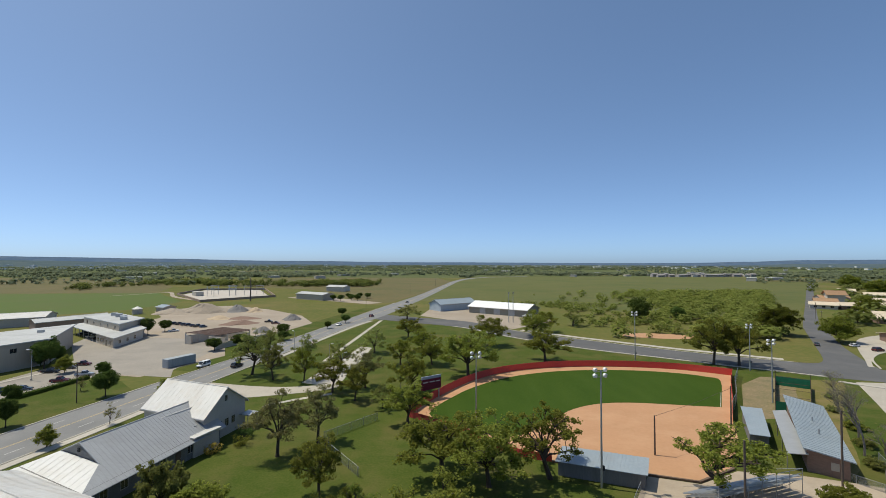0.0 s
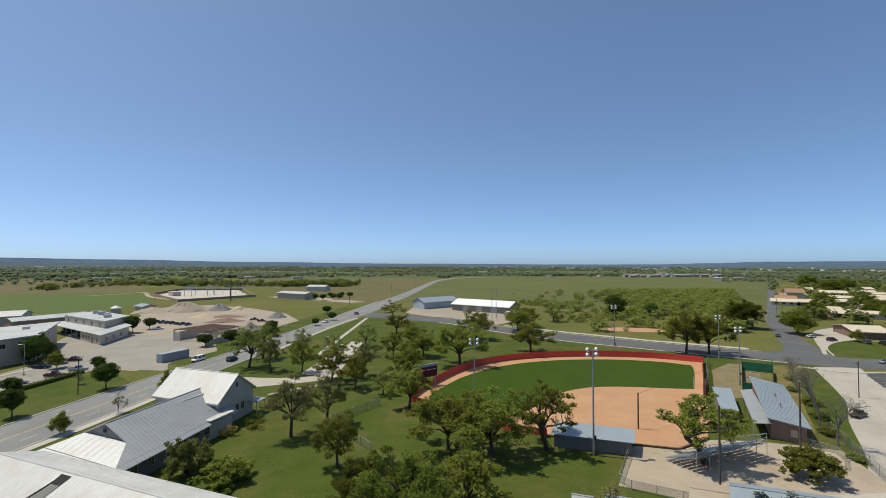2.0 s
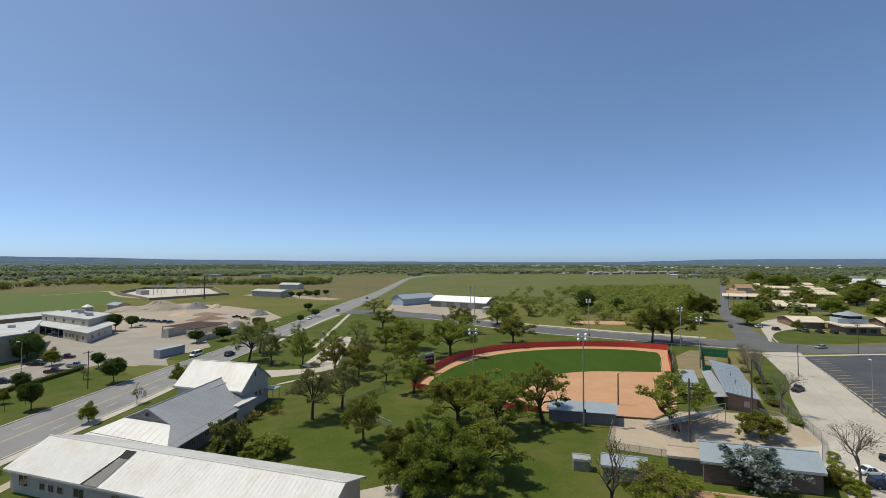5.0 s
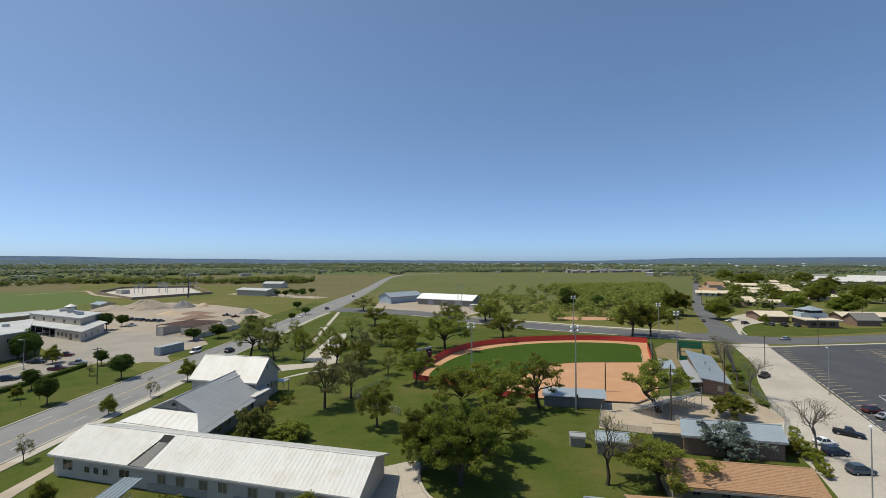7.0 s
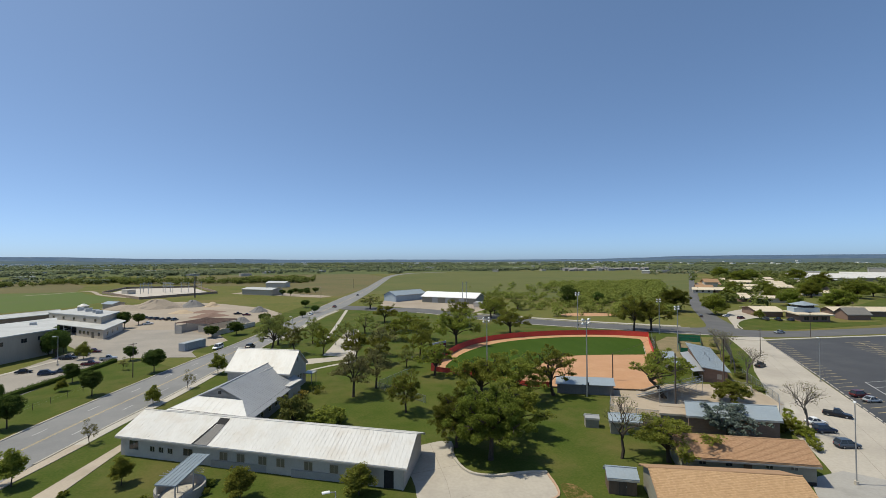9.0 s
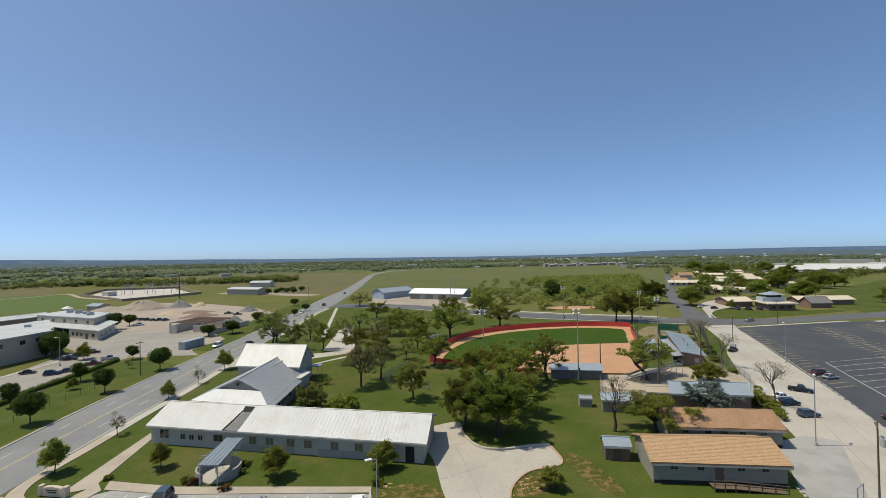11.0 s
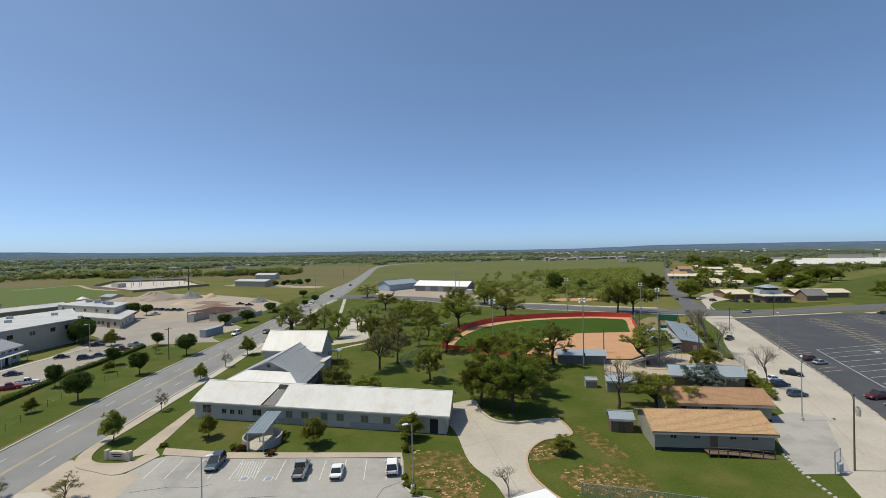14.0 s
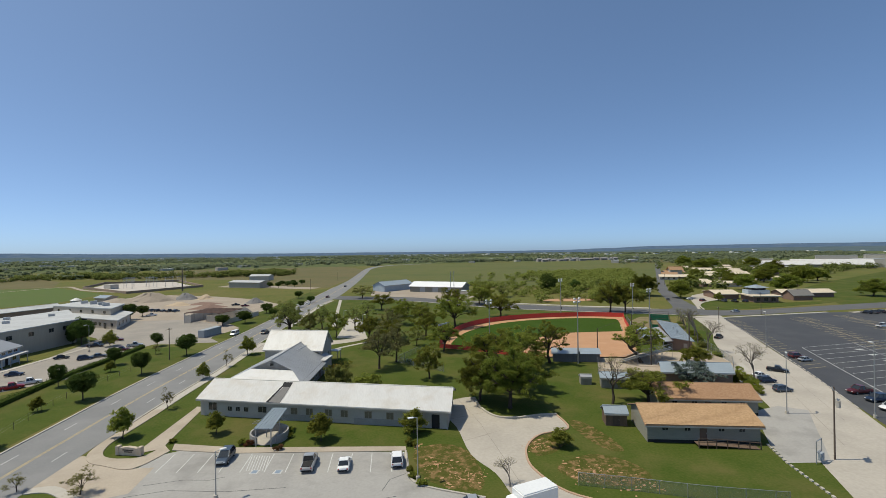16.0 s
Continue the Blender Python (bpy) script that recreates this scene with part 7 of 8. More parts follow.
def vehicle(kind, colour, material, label, group=""):
    root = thing({"pickup": "pickup_truck", "suv": "suv", "car": "car", "van": "van"}[kind], label=label, category="vehicle", group=group)
    L2, w, z0 = {"pickup": 2.8, "suv": 2.35, "car": 2.3, "van": 2.5}[kind], {"pickup": 0.97, "suv": 0.94, "car": 0.89, "van": 0.97}[kind], 0.32
    belt = {"pickup": 1.08, "suv": 1.05, "car": 0.88, "van": 1.1}[kind]
    top = {"pickup": 1.85, "suv": 1.74, "car": 1.44, "van": 1.95}[kind]
    sec = lambda x, ww, lo, hi: [(x, -ww, lo), (x, -ww * 1.02, (lo + hi) / 2), (x, -ww * 0.94, hi), (x, ww * 0.94, hi), (x, ww * 1.02, (lo + hi) / 2), (x, ww, lo)]
    hood = belt - (0.1 if kind != "car" else 0.12)
    rows = [sec(-L2, w * 0.88, z0 + 0.1, belt - 0.12), sec(-L2 + 0.15, w, z0, belt), sec(0.55, w, z0, belt), sec(L2 - 1.1, w, z0, hood + 0.02), sec(L2 - 0.2, w * 0.94, z0, hood - 0.1), sec(L2, w * 0.82, z0 + 0.1, hood - 0.26)]
    q = loft(bmesh.new(), rows)
    bmesh.ops.bevel(q, geom=[e for e in q.edges if e.calc_face_angle(0) > 0.5], offset=0.07, segments=2, affect="EDGES")
    part("body", q, material, root)
    c0, c1 = {"pickup": (-0.75, 1.15), "suv": (-L2 + 0.12, 1.1), "car": (-1.55, 0.95), "van": (-L2 + 0.05, 1.5)}[kind]
    r0, r1 = {"pickup": (-0.6, 0.45), "suv": (-L2 + 0.62, 0.2), "car": (-0.95, 0.15), "van": (-L2 + 0.2, 0.8)}[kind]
    cab = lambda x, ww, z: [(x, -ww, z), (x, ww, z)]
    q = bmesh.new()
    ww, wt = w * 0.93, w * 0.76
    lo = [q.verts.new(v) for v in ((c0, -ww, belt - 0.02), (c1, -ww, belt - 0.02), (c1, ww, belt - 0.02), (c0, ww, belt - 0.02))]
    hi = [q.verts.new(v) for v in ((r0, -wt, top), (r1, -wt, top), (r1, wt, top), (r0, wt, top))]
    for i in range(4):
        q.faces.new((lo[i], lo[(i + 1) % 4], hi[(i + 1) % 4], hi[i]))
    q.faces.new(hi)
    part("glasshouse", recalc(q), glass_m, root, "dark tinted cabin glass")
    q = bmesh.new()
    slab(q, [(r0 - 0.06, -wt - 0.03, top + 0.05), (r1 + 0.06, -wt - 0.03, top + 0.05), (r1 + 0.06, wt + 0.03, top + 0.05), (r0 - 0.06, wt + 0.03, top + 0.05)], 0.08)
    recalc(q)
    bmesh.ops.bevel(q, geom=q.edges[:], offset=0.035, segments=2, affect="EDGES")
    part("roof", q, material, root)
    for x0, xr in ((c0, r0), (c1, r1), ((c0 + c1) / 2, (r0 + r1) / 2)):
        for k in (-1, 1):
            part("pillar", tube(bmesh.new(), [(x0, k * ww, belt - 0.02), (xr, k * wt, top)], 0.05, 4), material, root)
    if kind == "pickup":
        part("bed", box(bmesh.new(), -1.75, 0, belt - 0.03, 1.85, 1.5, 0.05), dark_m, root, "dark open bed")
    for x in (-L2 * 0.62, L2 * 0.62):
        for k in (-1, 1):
            t = part("wheel", tube(bmesh.new(), [(x, k * (w - 0.12), 0.34), (x, k * (w + 0.03), 0.34)], 0.34, 12), rubber_m, root)
            part("rim", tube(bmesh.new(), [(x, k * (w + 0.02), 0.34), (x, k * (w + 0.045), 0.34)], 0.2, 10), steel_m, t)
    for k in (-1, 1):
        part("headlight", box(bmesh.new(), L2 - 0.13, k * w * 0.66, hood - 0.36, 0.16, 0.34, 0.16), lamp_m, root)
        part("tail_light", box(bmesh.new(), -L2 + 0.06, k * w * 0.74, belt - 0.34, 0.12, 0.2, 0.22), red_m, root)
        part("mirror", box(bmesh.new(), c1 - 0.35, k * (w + 0.1), belt, 0.14, 0.2, 0.14), material, root)
    part("bumper", box(bmesh.new(), L2 - 0.02, 0, z0 + 0.06, 0.12, w * 1.5, 0.2), dark_m, root)
    part("bumper", box(bmesh.new(), -L2 + 0.02, 0, z0 + 0.06, 0.12, w * 1.5, 0.2), dark_m, root)
    return root


CARS = {}
COL = {"black": (0.018, 0.018, 0.02), "navy": (0.025, 0.04, 0.075), "slate": (0.08, 0.105, 0.14), "white": (0.78, 0.78, 0.77), "silver": (0.42, 0.43, 0.44), "maroon": (0.13, 0.018, 0.02), "red": (0.36, 0.02, 0.02), "grey": (0.12, 0.125, 0.13), "tan": (0.30, 0.26, 0.2)}
KIND = {"pickup": "pickup truck", "suv": "SUV", "car": "saloon car", "van": "van"}


def park(kind, colour, x, y, turn, where, z=0.04, size=0.84):
    k = (kind, colour)
    label = "%s %s %s" % (colour, KIND[kind], where)
    if k not in CARS:
        CARS[k] = vehicle(kind, colour, paint_mat(colour, COL[colour], 0.0 if colour == "white" else 0.35), label)
        CARS[k].matrix_basis = pose(x, y, z, 0, 0, turn) @ Matrix.Scale(size, 4)
        return
    src = CARS[k]
    own = src.matrix_basis.copy()
    src.matrix_basis = Matrix.Identity(4)
    tagged(copy_thing(src, pose(x, y, z, 0, 0, turn) @ Matrix.Scale(size, 4)), label)
    src.matrix_basis = own


IN_LOT = "parked in the grey concrete car park"
park("suv", "slate", -50.1, 27.3, -96, IN_LOT)
park("pickup", "silver", -38.6, 22.9, 84, IN_LOT)
park("car", "white", -34.0, 21.4, 84, IN_LOT)
park("suv", "white", -27.0, 20.8, 84, IN_LOT)
park("car", "silver", -20.4, 8.2, 175, "parked beside the white truck")
LANE = "parked beside the pale lane"
park("suv", "slate", 50.6, 31.2, -10, LANE, size=0.74)
park("suv", "navy", 53.2, 36.8, -10, LANE, size=0.74)
park("car", "white", 55.4, 40.2, -10, LANE, size=0.74)
park("pickup", "black", 62.8, 42.6, -52, "standing on the pale lane", size=0.74)
park("pickup", "black", 80.8, 77.0, 25, LANE, size=0.74)
park("car", "silver", 78.0, 48.2, -4, "parked at the edge of the dark car park", size=0.78)
park("suv", "maroon", 79.2, 51.4, -4, "parked at the edge of the dark car park", size=0.78)
DARK = "parked in the dark asphalt car park"
park("pickup", "maroon", 63.4, 26.6, 176, DARK)
park("suv", "navy", 61.4, 22.4, 176, DARK)
park("suv", "white", 58.6, 18.4, 176, DARK)
park("pickup", "white", 149, 77, 0, DARK)
park("suv", "black", 178.5, 101.4, 90, DARK)
park("suv", "grey", 182, 101.4, 90, DARK)
park("suv", "black", 185.6, 101.4, 90, DARK)
OFF = "parked in the pale yard beside the office"
for kind, colour, x, y, a in (("car", "black", -110.8, 104, 20), ("pickup", "black", -110, 119.6, 10), ("pickup", "grey", -109.4, 124.6, 10), ("pickup", "maroon", -108.4, 128.6, 10), ("pickup", "silver", -98, 117, 20), ("pickup", "maroon", -99, 110.6, 15),
                              ("suv", "navy", -103.6, 101, 25), ("car", "slate", -101.4, 103.4, 25), ("pickup", "white", -103, 78, 30), ("pickup", "red", -104.2, 74.4, 30), ("car", "navy", -111.4, 87, 20)):
    park(kind, colour, x, y, a, OFF, size=0.76)
for kind, colour, x, y, a in (("suv", "black", -135, 213, 60), ("pickup", "black", -131.6, 211.4, 60), ("suv", "grey", -128.4, 209.8, 60), ("suv", "black", -125.2, 208.4, 60), ("car", "navy", -122, 206.8, 60), ("pickup", "black", -118.8, 205.2, 60), ("suv", "slate", -115.4, 203.6, 60), ("pickup", "white", -121.4, 191, 40), ("car", "slate", -154, 181.2, 58), ("car", "navy", -149.4, 178.2, 58), ("pickup", "white", -144.6, 175, 58), ("car", "navy", -140.2, 172.2, 58), ("pickup", "black", -92, 222, 20), ("pickup", "maroon", -86, 216, 10)):
    park(kind, colour, x, y, a, OFF, size=0.76)
ROAD = "driving along the main road"
park("van", "white", -71.5, 128, -103, ROAD, 0.05)
park("suv", "black", -61.4, 128, 76, ROAD, 0.05)
park("car", "white", -53.5, 212, -104, ROAD, 0.05)
park("suv", "maroon", -44, 246, 76, ROAD, 0.05)
park("car", "black", -33, 330, 76, ROAD, 0.05)
HSE = "parked in front of the houses"
for kind, colour, x, y, a in (("suv", "maroon", 151, 158, 10), ("pickup", "black", 163, 150, 70), ("suv", "navy", 168, 148.6, 70), ("car", "white", 150, 166, 10), ("suv", "grey", 159, 152.6, 70), ("car", "silver", 133, 121, 178)):
    park(kind, colour, x, y, a, HSE if x > 140 else "driving along the cross street")
park("car", "grey", 138, 168, 55, "driving along the narrow street", 0.05)
# white box truck beside the drive
tr = thing("box_truck", -13.6, 5.8, 0, 12, label="white box truck beside the concrete drive", category="truck")
q = box(bmesh.new(), 0, 0, 0.7, 4.6, 2.3, 2.2)
bmesh.ops.bevel(q, geom=q.edges[:], offset=0.12, segments=2, affect="EDGES")
part("box", q, paint_mat("white", COL["white"], 0.0), tr)
part("cab", loft(bmesh.new(), [[(x, -0.95, 0.4), (x, 0.95, 0.4), (x, 0.85 , z), (x, -0.85, z)] for x, z in ((-4.0, 1.1), (-3.6, 1.5), (-3.1, 2.15), (-2.35, 2.2))]), paint_mat("white", COL["white"], 0.0), tr)
for x in (-3.4, 1.4):
    for k in (-1, 1):
        part("wheel", tube(bmesh.new(), [(x, k * 0.85, 0.42), (x, k * 1.1, 0.42)], 0.42, 12), rubber_m, tr)

# ---- poles and lamps ----
def light_mast(x, y, h, label="tall steel floodlight mast with four lamp heads"):
    root = thing("floodlight_mast", x, y, 0, 10, label=label, category="floodlight", group="ball field floodlights")
    part("shaft", tube(bmesh.new(), [(0, 0, 0), (0, 0, h)], (0.17, 0.09), 8), steel_m, root)
    part("control_box", box(bmesh.new(), 0.25, 0, 2.4, 0.3, 0.3, 0.6), dark_m, root)
    for z in (h - 0.15, h - 0.95):
        part("cross_arm", tube(bmesh.new(), [(-0.85, 0, z), (0.85, 0, z)], 0.05, 5), steel_m, root)
        for k in (-0.75, 0.75):
            q = bmesh.new()
            tube(q, [(k, -0.08, z + 0.28), (k, 0.26, z + 0.12)], (0.12, 0.34), 10)
            hd = part("lamp_head", q, lamp_m, root, "pale bowl-shaped lamp head")
            part("back", tube(bmesh.new(), [(k, -0.3, z + 0.36), (k, -0.06, z + 0.28)], (0.1, 0.14), 8), steel_m, hd)


for x, y, h in ((23.2, 61.2, 16.2), (6.8, 81.5, 14.2), (73.3, 99.3, 13.8), (87.3, 128.1, 13.2), (59, 138.5, 15.4)):
    light_mast(x, y, h)


def wood_pole(x, y, h, r=0.15, lean=(0, 0), label="dark wooden pole beside the ball field", group="field poles"):
    root = tagged(part("wood_pole", tube(bmesh.new(), [(0, 0, -0.1), (lean[0] * 0.5, lean[1] * 0.5, h / 2), (lean[0], lean[1], h)], (r, r * 0.9, r * 0.75), 8), pole_m), label, "pole", group)
    root.matrix_basis = pose(x, y, 0)
    return root


for x, y, h in ((35.2, 71.8, 6.4), (54.6, 59.8, 11.4), (35.8, 50.4, 11), (54.6, 83.6, 8)):
    wood_pole(x, y, h)
net = thing("backstop_net", label="fine dark backstop net between wooden poles", category="net")
for a, b in (((35.2, 71.8, 6.3), (54.6, 83.6, 7.6)),):
    part("top_cable", tube(bmesh.new(), [a, tuple((np.array(a) + b) / 2 - np.array((0, 0, 0.3))), b], 0.025, 4), pole_m, net)


def utility(x, y, h, turn=0, drums=False, arms=1, label="wooden utility pole with a crossarm"):
    root = thing("utility_pole", x, y, 0, turn, label=label, category="utility pole", group="utility poles")
    part("shaft", tube(bmesh.new(), [(0, 0, 0), (0, 0, h)], (0.11, 0.08), 8), pole_m, root)
    for k in range(arms):
        part("cross_arm", box(bmesh.new(), 0, 0.12, h - 0.5 - k * 0.9, 2.0, 0.1, 0.12), wood_m, root)
        for i in (-0.85, -0.3, 0.3, 0.85):
            part("insulator", tube(bmesh.new(), [(i, 0.12, h - 0.38 - k * 0.9), (i, 0.12, h - 0.2 - k * 0.9)], 0.05, 6), steel_m, root)
    if drums:
        for i in (-0.5, 0.0, 0.5):
            part("transformer", tube(bmesh.new(), [(i, -0.4, h - 2.6), (i, -0.4, h - 1.7)], 0.24, 10), wall_white_m, root, "pale transformer drum")
    return root


utility(30.2, 7.1, 9.8, 40, True, 1, "wooden utility pole with pale transformer drums")
utility(-80.4, 94.4, 8.7, 60)
utility(92.6, 88.8, 8.0, 30)
utility(136, 111.4, 9.5, 10)
for x, y, h in ((204, 150, 8), (-58, 300, 9), (-40, 420, 9), (-22, 560, 9), (170, 205, 9), (200, 246, 9)):
    utility(x, y, h, 70)


def street_lamp(x, y, h, turn, label="grey steel lamp post with a flat lamp head", group="lamp posts"):
    root = thing("street_lamp", x, y, 0, turn, label=label, category="street lamp", group=group)
    part("base", tube(bmesh.new(), [(0, 0, 0), (0, 0, 0.5)], 0.25, 10), concrete_m, root)
    part("shaft", tube(bmesh.new(), [(0, 0, 0.5), (0, 0, h)], (0.08, 0.055), 8), steel_m, root)
    part("arm", tube(bmesh.new(), [(0, 0, h - 0.05), (0.7, 0, h + 0.05)], 0.04, 6), steel_m, root)
    q = box(bmesh.new(), 0.85, 0, h - 0.02, 0.75, 0.34, 0.14)
    bmesh.ops.bevel(q, geom=q.edges[:], offset=0.04, segments=1, affect="EDGES")
    part("lamp_head", q, lamp_m, root)


street_lamp(-25.0, 15.6, 7.9, 190)
street_lamp(-48.7, 17.2, 5.6, 30)
street_lamp(40.0, 21.7, 10.3, 40)
street_lamp(82.4, 62.4, 10.1, 60)
street_lamp(52, 16.6, 12.4, 60)
street_lamp(-51.5, 147.6, 7.5, 150)
street_lamp(-34, 128, 7, 30)
street_lamp(-27.6, 118, 6.5, 30)
street_lamp(-10, 104, 6, 30)
street_lamp(-108, 112, 8, 200)

# ---- fences and small things ----
mesh_m = bpy.data.materials.new("chain_link")
mesh_m.use_nodes = True
mn, ml = mesh_m.node_tree.nodes, mesh_m.node_tree.links
tp, mixn = mn.new("ShaderNodeBsdfTransparent"), mn.new("ShaderNodeMixShader")
mn["Principled BSDF"].inputs["Base Color"].default_value = (0.33, 0.35, 0.33, 1)
mn["Principled BSDF"].inputs["Metallic"].default_value = 0.5
mixn.inputs[0].default_value = 0.20
ml.new(tp.outputs[0], mixn.inputs[1])
ml.new(mn["Principled BSDF"].outputs[0], mixn.inputs[2])
ml.new(mixn.outputs[0], mn["Material Output"].inputs[0])


def chain_fence(pts, h=1.5, label="grey chain-link fence on steel posts"):
    root = thing("chain_link_fence", label=label, category="fence", group="chain-link fences")
    st = along(pts, 3.0) + [(*pts[-1], 0)]
    p0 = part("post", tube(bmesh.new(), [(0, 0, 0), (0, 0, h + 0.05)], 0.04, 6), steel_m, root)
    p0.matrix_basis = pose(st[0][0], st[0][1], 0)
    for a, b in zip(st, st[1:]):
        d = math.hypot(b[0] - a[0], b[1] - a[1])
        if d < 0.1:
            continue
        share("post", p0, root, pose(b[0], b[1], 0))
        part("top_rail", tube(bmesh.new(), [(a[0], a[1], h), (b[0], b[1], h)], 0.03, 5), steel_m, root)
        part("mesh_panel", box(bmesh.new(), (a[0] + b[0]) / 2, (a[1] + b[1]) / 2, 0.03, d, 0.01, h - 0.05, math.degrees(math.atan2(b[1] - a[1], b[0] - a[0]))), mesh_m, root)


chain_fence([(-20.8, 75), (-11, 63)])
chain_fence([(-20, 76), (-12.4, 86)])
chain_fence([(28.2, 60.4), (22.8, 51.6), (32, 46.6), (34.6, 49.8)], 1.3)
chain_fence([(68.4, 69.6), (58.8, 50.4), (52, 44)], 1.8)
chain_fence([(-6.2, 9.6), (0, 6.6), (6, 3.4), (14, 0)], 1.6)
chain_fence([(58, 66), (61.6, 60), (57.4, 55.4)], 1.2)
chain_fence([(80, 122), (73, 112), (66, 100), (60, 92)], 2.4)
# board behind the outfield
sb = thing("scoreboard", -2.6, 99.6, 0, 38, label="dark red scoreboard on steel posts behind the outfield", category="scoreboard")
for x in (-2.2, 2.2):
    part("post", box(bmesh.new(), x, 0, 0, 0.25, 0.25, 5.0), steel_m, sb)
part("board", box(bmesh.new(), 0, -0.1, 2.3, 5.4, 0.3, 2.4), shade("maroon_board", (0.12, 0.015, 0.03), (0.09, 0.012, 0.024), scale=0.6), sb)
part("header", box(bmesh.new(), 0, -0.1, 4.72, 5.4, 0.3, 0.6), shade("grey_blue_header", (0.30, 0.33, 0.38), (0.26, 0.29, 0.34)), sb)
for x, w in ((-1.6, 1.2), (0.2, 1.4), (1.8, 0.9)):
    part("lettering_bar", box(bmesh.new(), x, -0.27, 3.9, w, 0.04, 0.22), paint_m, sb)
# stone sign on the corner
sg = thing("monument_sign", -64.0, 32.4, 0.13, -20, label="pale stone monument sign with a curved top", category="sign")
q = bmesh.new()
prof = [(-1.7, 0), (1.7, 0), (1.7, 0.95), (1.0, 1.1), (0, 1.2), (-1.0, 1.1), (-1.7, 0.95)]
fr = [q.verts.new((x, -0.25, z)) for x, z in prof]
bk = [q.verts.new((x, 0.25, z)) for x, z in prof]
q.faces.new(fr)
q.faces.new(bk[::-1])
for i in range(len(prof)):
    q.faces.new((fr[i], bk[i], bk[(i + 1) % len(prof)], fr[(i + 1) % len(prof)]))
part("slab", recalc(q), stone_m, sg)
for x in (-1.75, 1.75):
    part("pier", box(bmesh.new(), x, 0, 0, 0.5, 0.6, 1.25), stone_m, sg)
for z, w in ((0.72, 1.7), (0.46, 1.2)):
    part("lettering_bar", box(bmesh.new(), 0, -0.27, z, w, 0.04, 0.13), dark_m, sg)
# meter rack beside the pad
rk = thing("meter_rack", 27.4, 7.0, 0.04, 20, label="tall steel pipe rack with a grey meter box", category="meter rack")
for x in (-0.9, 0.9):
    part("upright", tube(bmesh.new(), [(x, 0, 0), (x, 0, 3.0)], 0.06, 6), steel_m, rk)
for z in (1.5, 2.95):
    part("rail", tube(bmesh.new(), [(-0.9, 0, z), (0.9, 0, z)], 0.05, 6), steel_m, rk)
part("meter_box", box(bmesh.new(), 0.1, -0.2, 0.35, 0.9, 0.4, 1.0), box_m, rk)
# hedges and shrubs
def bush(x, y, r, h, material, label, seed, group="shrubs"):
    rng = random.Random(seed)
    root = thing("bush", x, y, 0, label=label, category="bush", group=group)
    cs = crown_mesh("leaves", rng, h, r, 0.05, 12, 60, 0.11, material, root)
    limbs(rng, root, h, r, 0.12, 0.05, cs, bark_m, 0.05, 6)


for k, (x, y, r, h) in enumerate(((-47.9, 31.2, 0.9, 0.9), (-48.9, 32.2, 0.8, 0.9), (-43.3, 28.8, 0.8, 0.8), (-42.4, 33.2, 0.7, 0.8), (-42.3, 35.2, 0.8, 0.9), (-59.6, 35.6, 0.6, 0.6), (-24.4, 25.5, 1.1, 1.1), (-25.4, 16.4, 0.8, 0.8), (-24.7, 14.4, 0.8, 0.8), (-25.6, 18, 0.7, 0.7))):
    bush(x, y, r, h, oak_m if k not in (0, 2) else leafy("red_shrub%d" % k, (0.14, 0.06, 0.03), (0.18, 0.09, 0.04), (0.2, 0.13, 0.05)), "small clipped shrub beside the pavement" if k not in (0, 2) else "reddish shrub beside the entrance court", 60 + k)
bush(-36.6, 70.4, 1.9, 1.6, leafy("yellow_shrub", (0.25, 0.17, 0.04), (0.3, 0.22, 0.05), (0.34, 0.26, 0.08)), "yellow flowering shrub against the white hall", 81)
bush(-33.8, 73.8, 2.2, 1.8, oak_m, "dark shrub against the white hall", 82)
bush(-34.6, 76.8, 2.0, 1.6, darkleaf_m, "dark shrub against the white hall", 83)
lime_m = leafy("lime_shrub", (0.20, 0.24, 0.03), (0.26, 0.3, 0.04), (0.32, 0.35, 0.06), 0.4)
for k, (x, y) in enumerate(((54.0, 44.2), (51.6, 41.6), (50.2, 39.2), (48.6, 37.0), (47.4, 34.8), (46.2, 32.8), (45.0, 31.0))):
    bush(x, y, 1.3, 1.5, lime_m if k % 3 else oak_m, "lime-green shrub in a row beside the lane", 101 + k)
bush(46.2, 39.4, 1.6, 1.8, lime_m, "lime-green shrub beside the workshop", 84)
HEDGE = [(-98.7, 57), (-98.5, 72), (-98.2, 84), (-97.4, 90), (-95.7, 101), (-94.6, 114)]
hedge = thing("hedge", label="low dense hedge between verge and car park", category="hedge")
rng = random.Random(77)
cs = [np.array((x + rng.uniform(-0.4, 0.4), y, rng.uniform(0.5, 0.8))) for x, y, a in along(HEDGE, 0.5)]
crown_mesh("leaves", rng, 1.1, 3.4, 0.1, 0, 80, 0.10, darkleaf_m, hedge, centres=cs)
band("core", offset(HEDGE, 0.65), offset(HEDGE, -0.65), 0.8, darkleaf_m, thick=0.78, parent=hedge)

# bare soil and stones showing through the lawn
def scar(pts, label):
    sheet("bare_soil", smooth(pts, 3, True), 0.026, soil_m, label, "ground", 0.1)


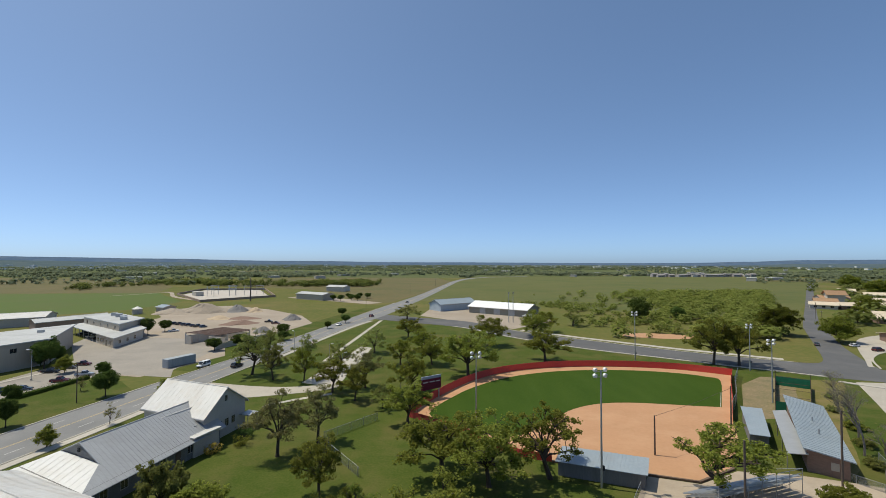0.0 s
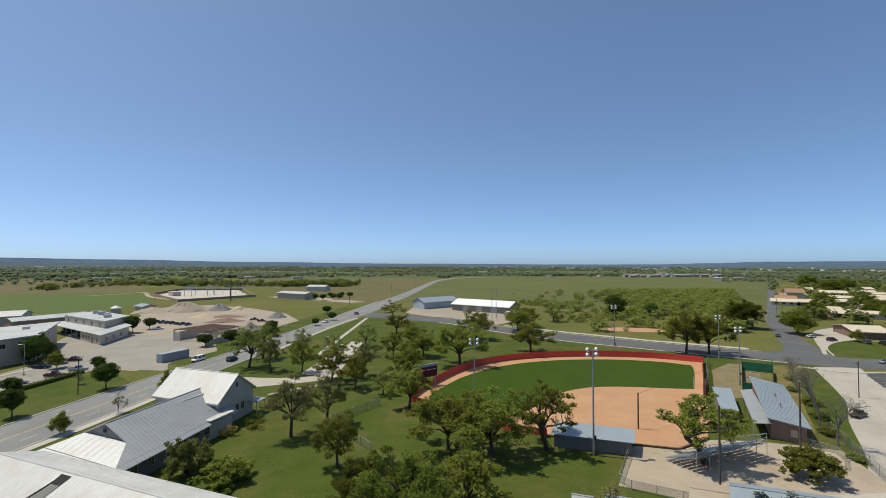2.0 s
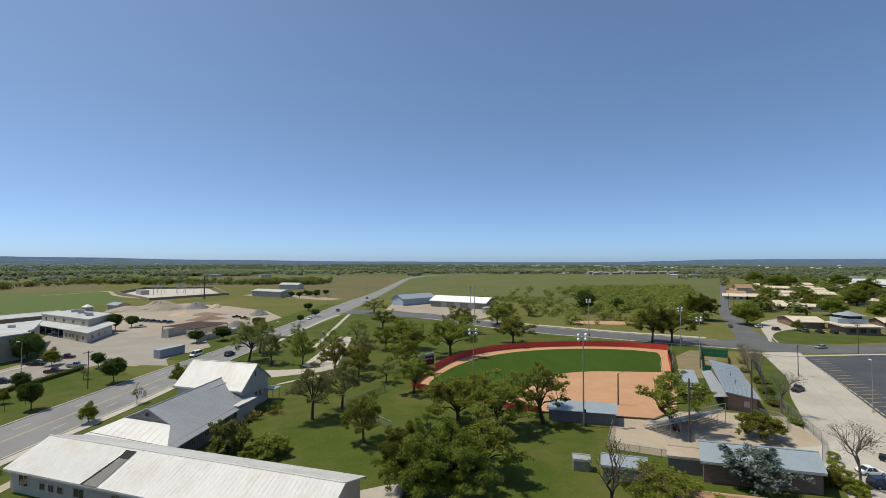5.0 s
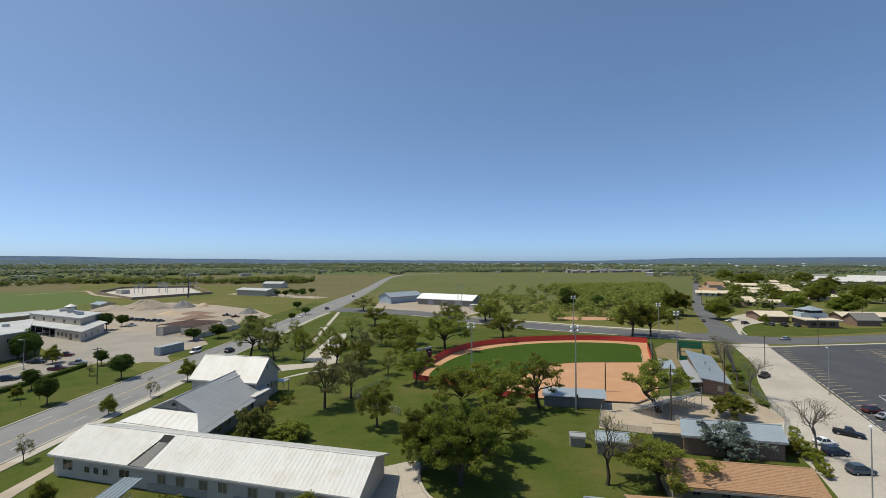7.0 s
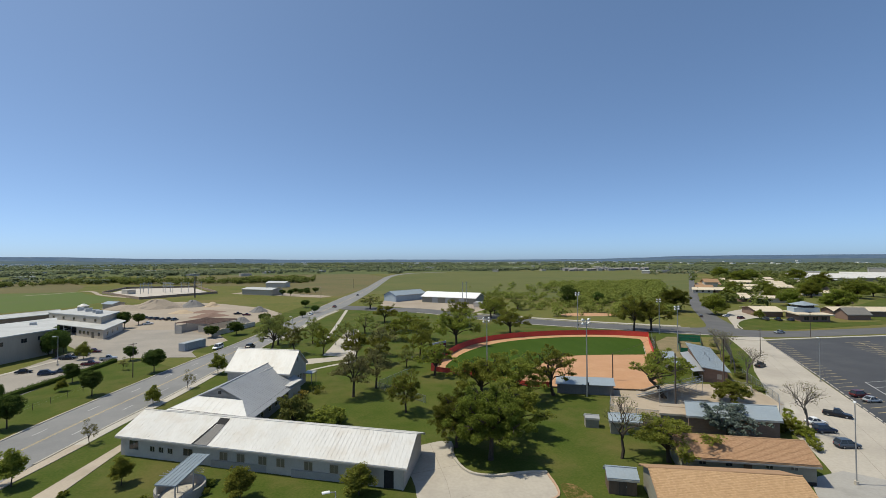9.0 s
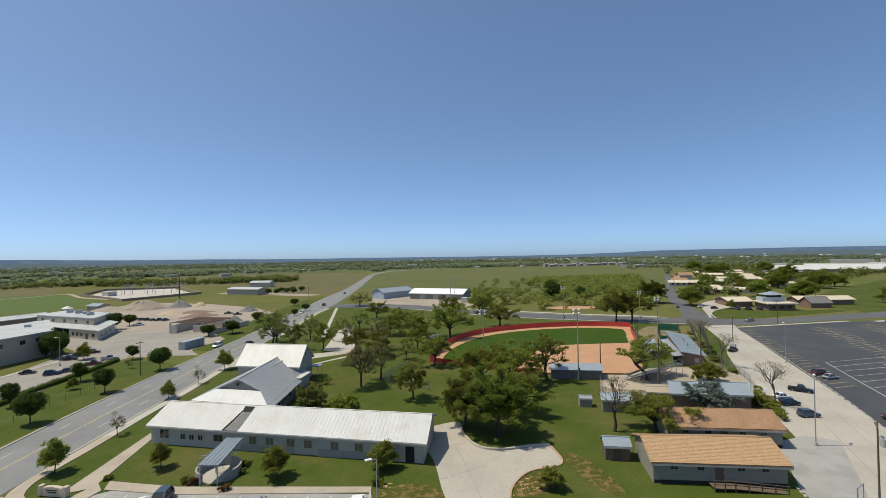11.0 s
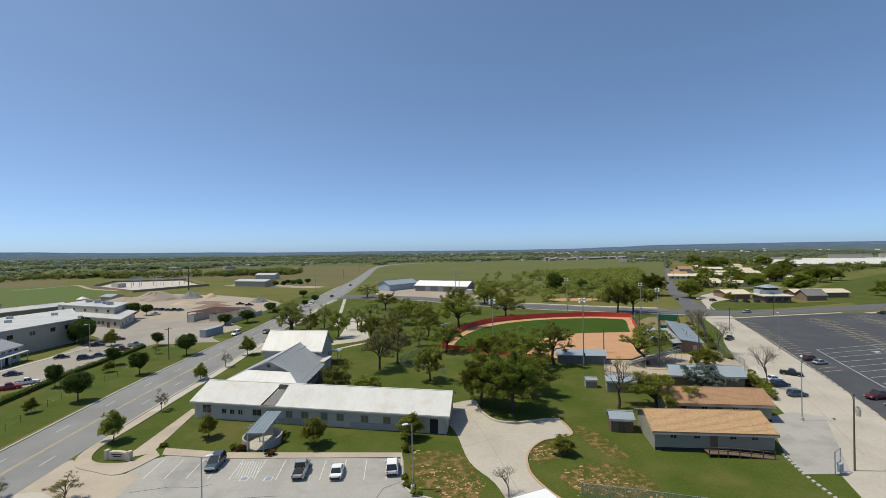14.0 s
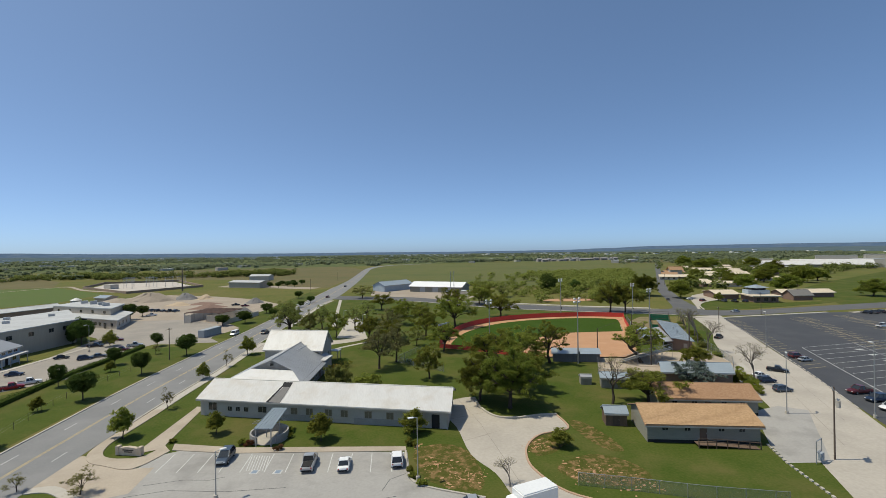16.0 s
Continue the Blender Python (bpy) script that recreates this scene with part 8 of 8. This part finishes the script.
rng = random.Random(91)
for cx, cy, n, sp in ((-19, 15, 20, 3.4), (-21.5, 19.6, 14, 3.0), (-3, 12, 18, 4.2), (1.6, 8, 10, 3), (-5.6, 21.4, 12, 2.2), (-23.4, 25.4, 6, 1.4)):
    for k in range(n):
        x, y = cx + rng.gauss(0, sp * 0.5), cy + rng.gauss(0, sp * 0.4)
        r = rng.uniform(0.06, 0.3)
        scar([(x + r * rng.uniform(0.6, 1.5) * math.cos(a), y + r * rng.uniform(0.4, 0.9) * math.sin(a)) for a in (0, 1, 2.1, 3.1, 4.2, 5.3)], "orange bare soil patch in the lawn")
V, F = [], []
for cx, cy, n, sp in ((-19, 15, 60, 3), (-3, 12, 70, 4), (1.6, 8, 40, 3), (-6.6, 20.6, 30, 1.6), (-22.5, 18.6, 30, 2)):
    for k in range(n):
        x, y, s = cx + rng.gauss(0, sp * 0.5), cy + rng.gauss(0, sp * 0.4), rng.uniform(0.05, 0.16)
        b0 = len(V)
        V += [(x - s, y, 0.02), (x, y - s, 0.02), (x + s, y, 0.02), (x, y + s, 0.02), (x + s * 0.2, y, s * 0.7 + 0.02)]
        F += [(b0, b0 + 1, b0 + 4), (b0 + 1, b0 + 2, b0 + 4), (b0 + 2, b0 + 3, b0 + 4), (b0 + 3, b0, b0 + 4)]
tagged(raw("stones", V, F, soil_m), "small orange-tan stones strewn over the bare lawn", "stones", kind="stuff")
edge = thing("edging_stones", label="row of pale edging blocks beside the pad", category="edging")
for x, y, a in along([(25.6, 12.6), (23.2, 8), (20.2, -0.4)], 0.9):
    part("block", box(bmesh.new(), x, y, 0, 0.5, 0.28, 0.2, a), concrete_m, edge)

# wire fence on thin posts across the verge
wf = thing("wire_fence", label="thin wire fence on slim posts across the verge", category="fence")
pts = along([(-87.2, 44), (-88.7, 62), (-86.6, 76), (-84.8, 86)], 4.0)
for (x, y, a), nxt in zip(pts, pts[1:] + [None]):
    part("post", tube(bmesh.new(), [(x, y, 0), (x, y, 1.3)], 0.04, 5), pole_m, wf)
    if nxt:
        for z in (0.7, 1.2):
            part("wire", tube(bmesh.new(), [(x, y, z), (nxt[0], nxt[1], z)], 0.008, 3), steel_m, wf)
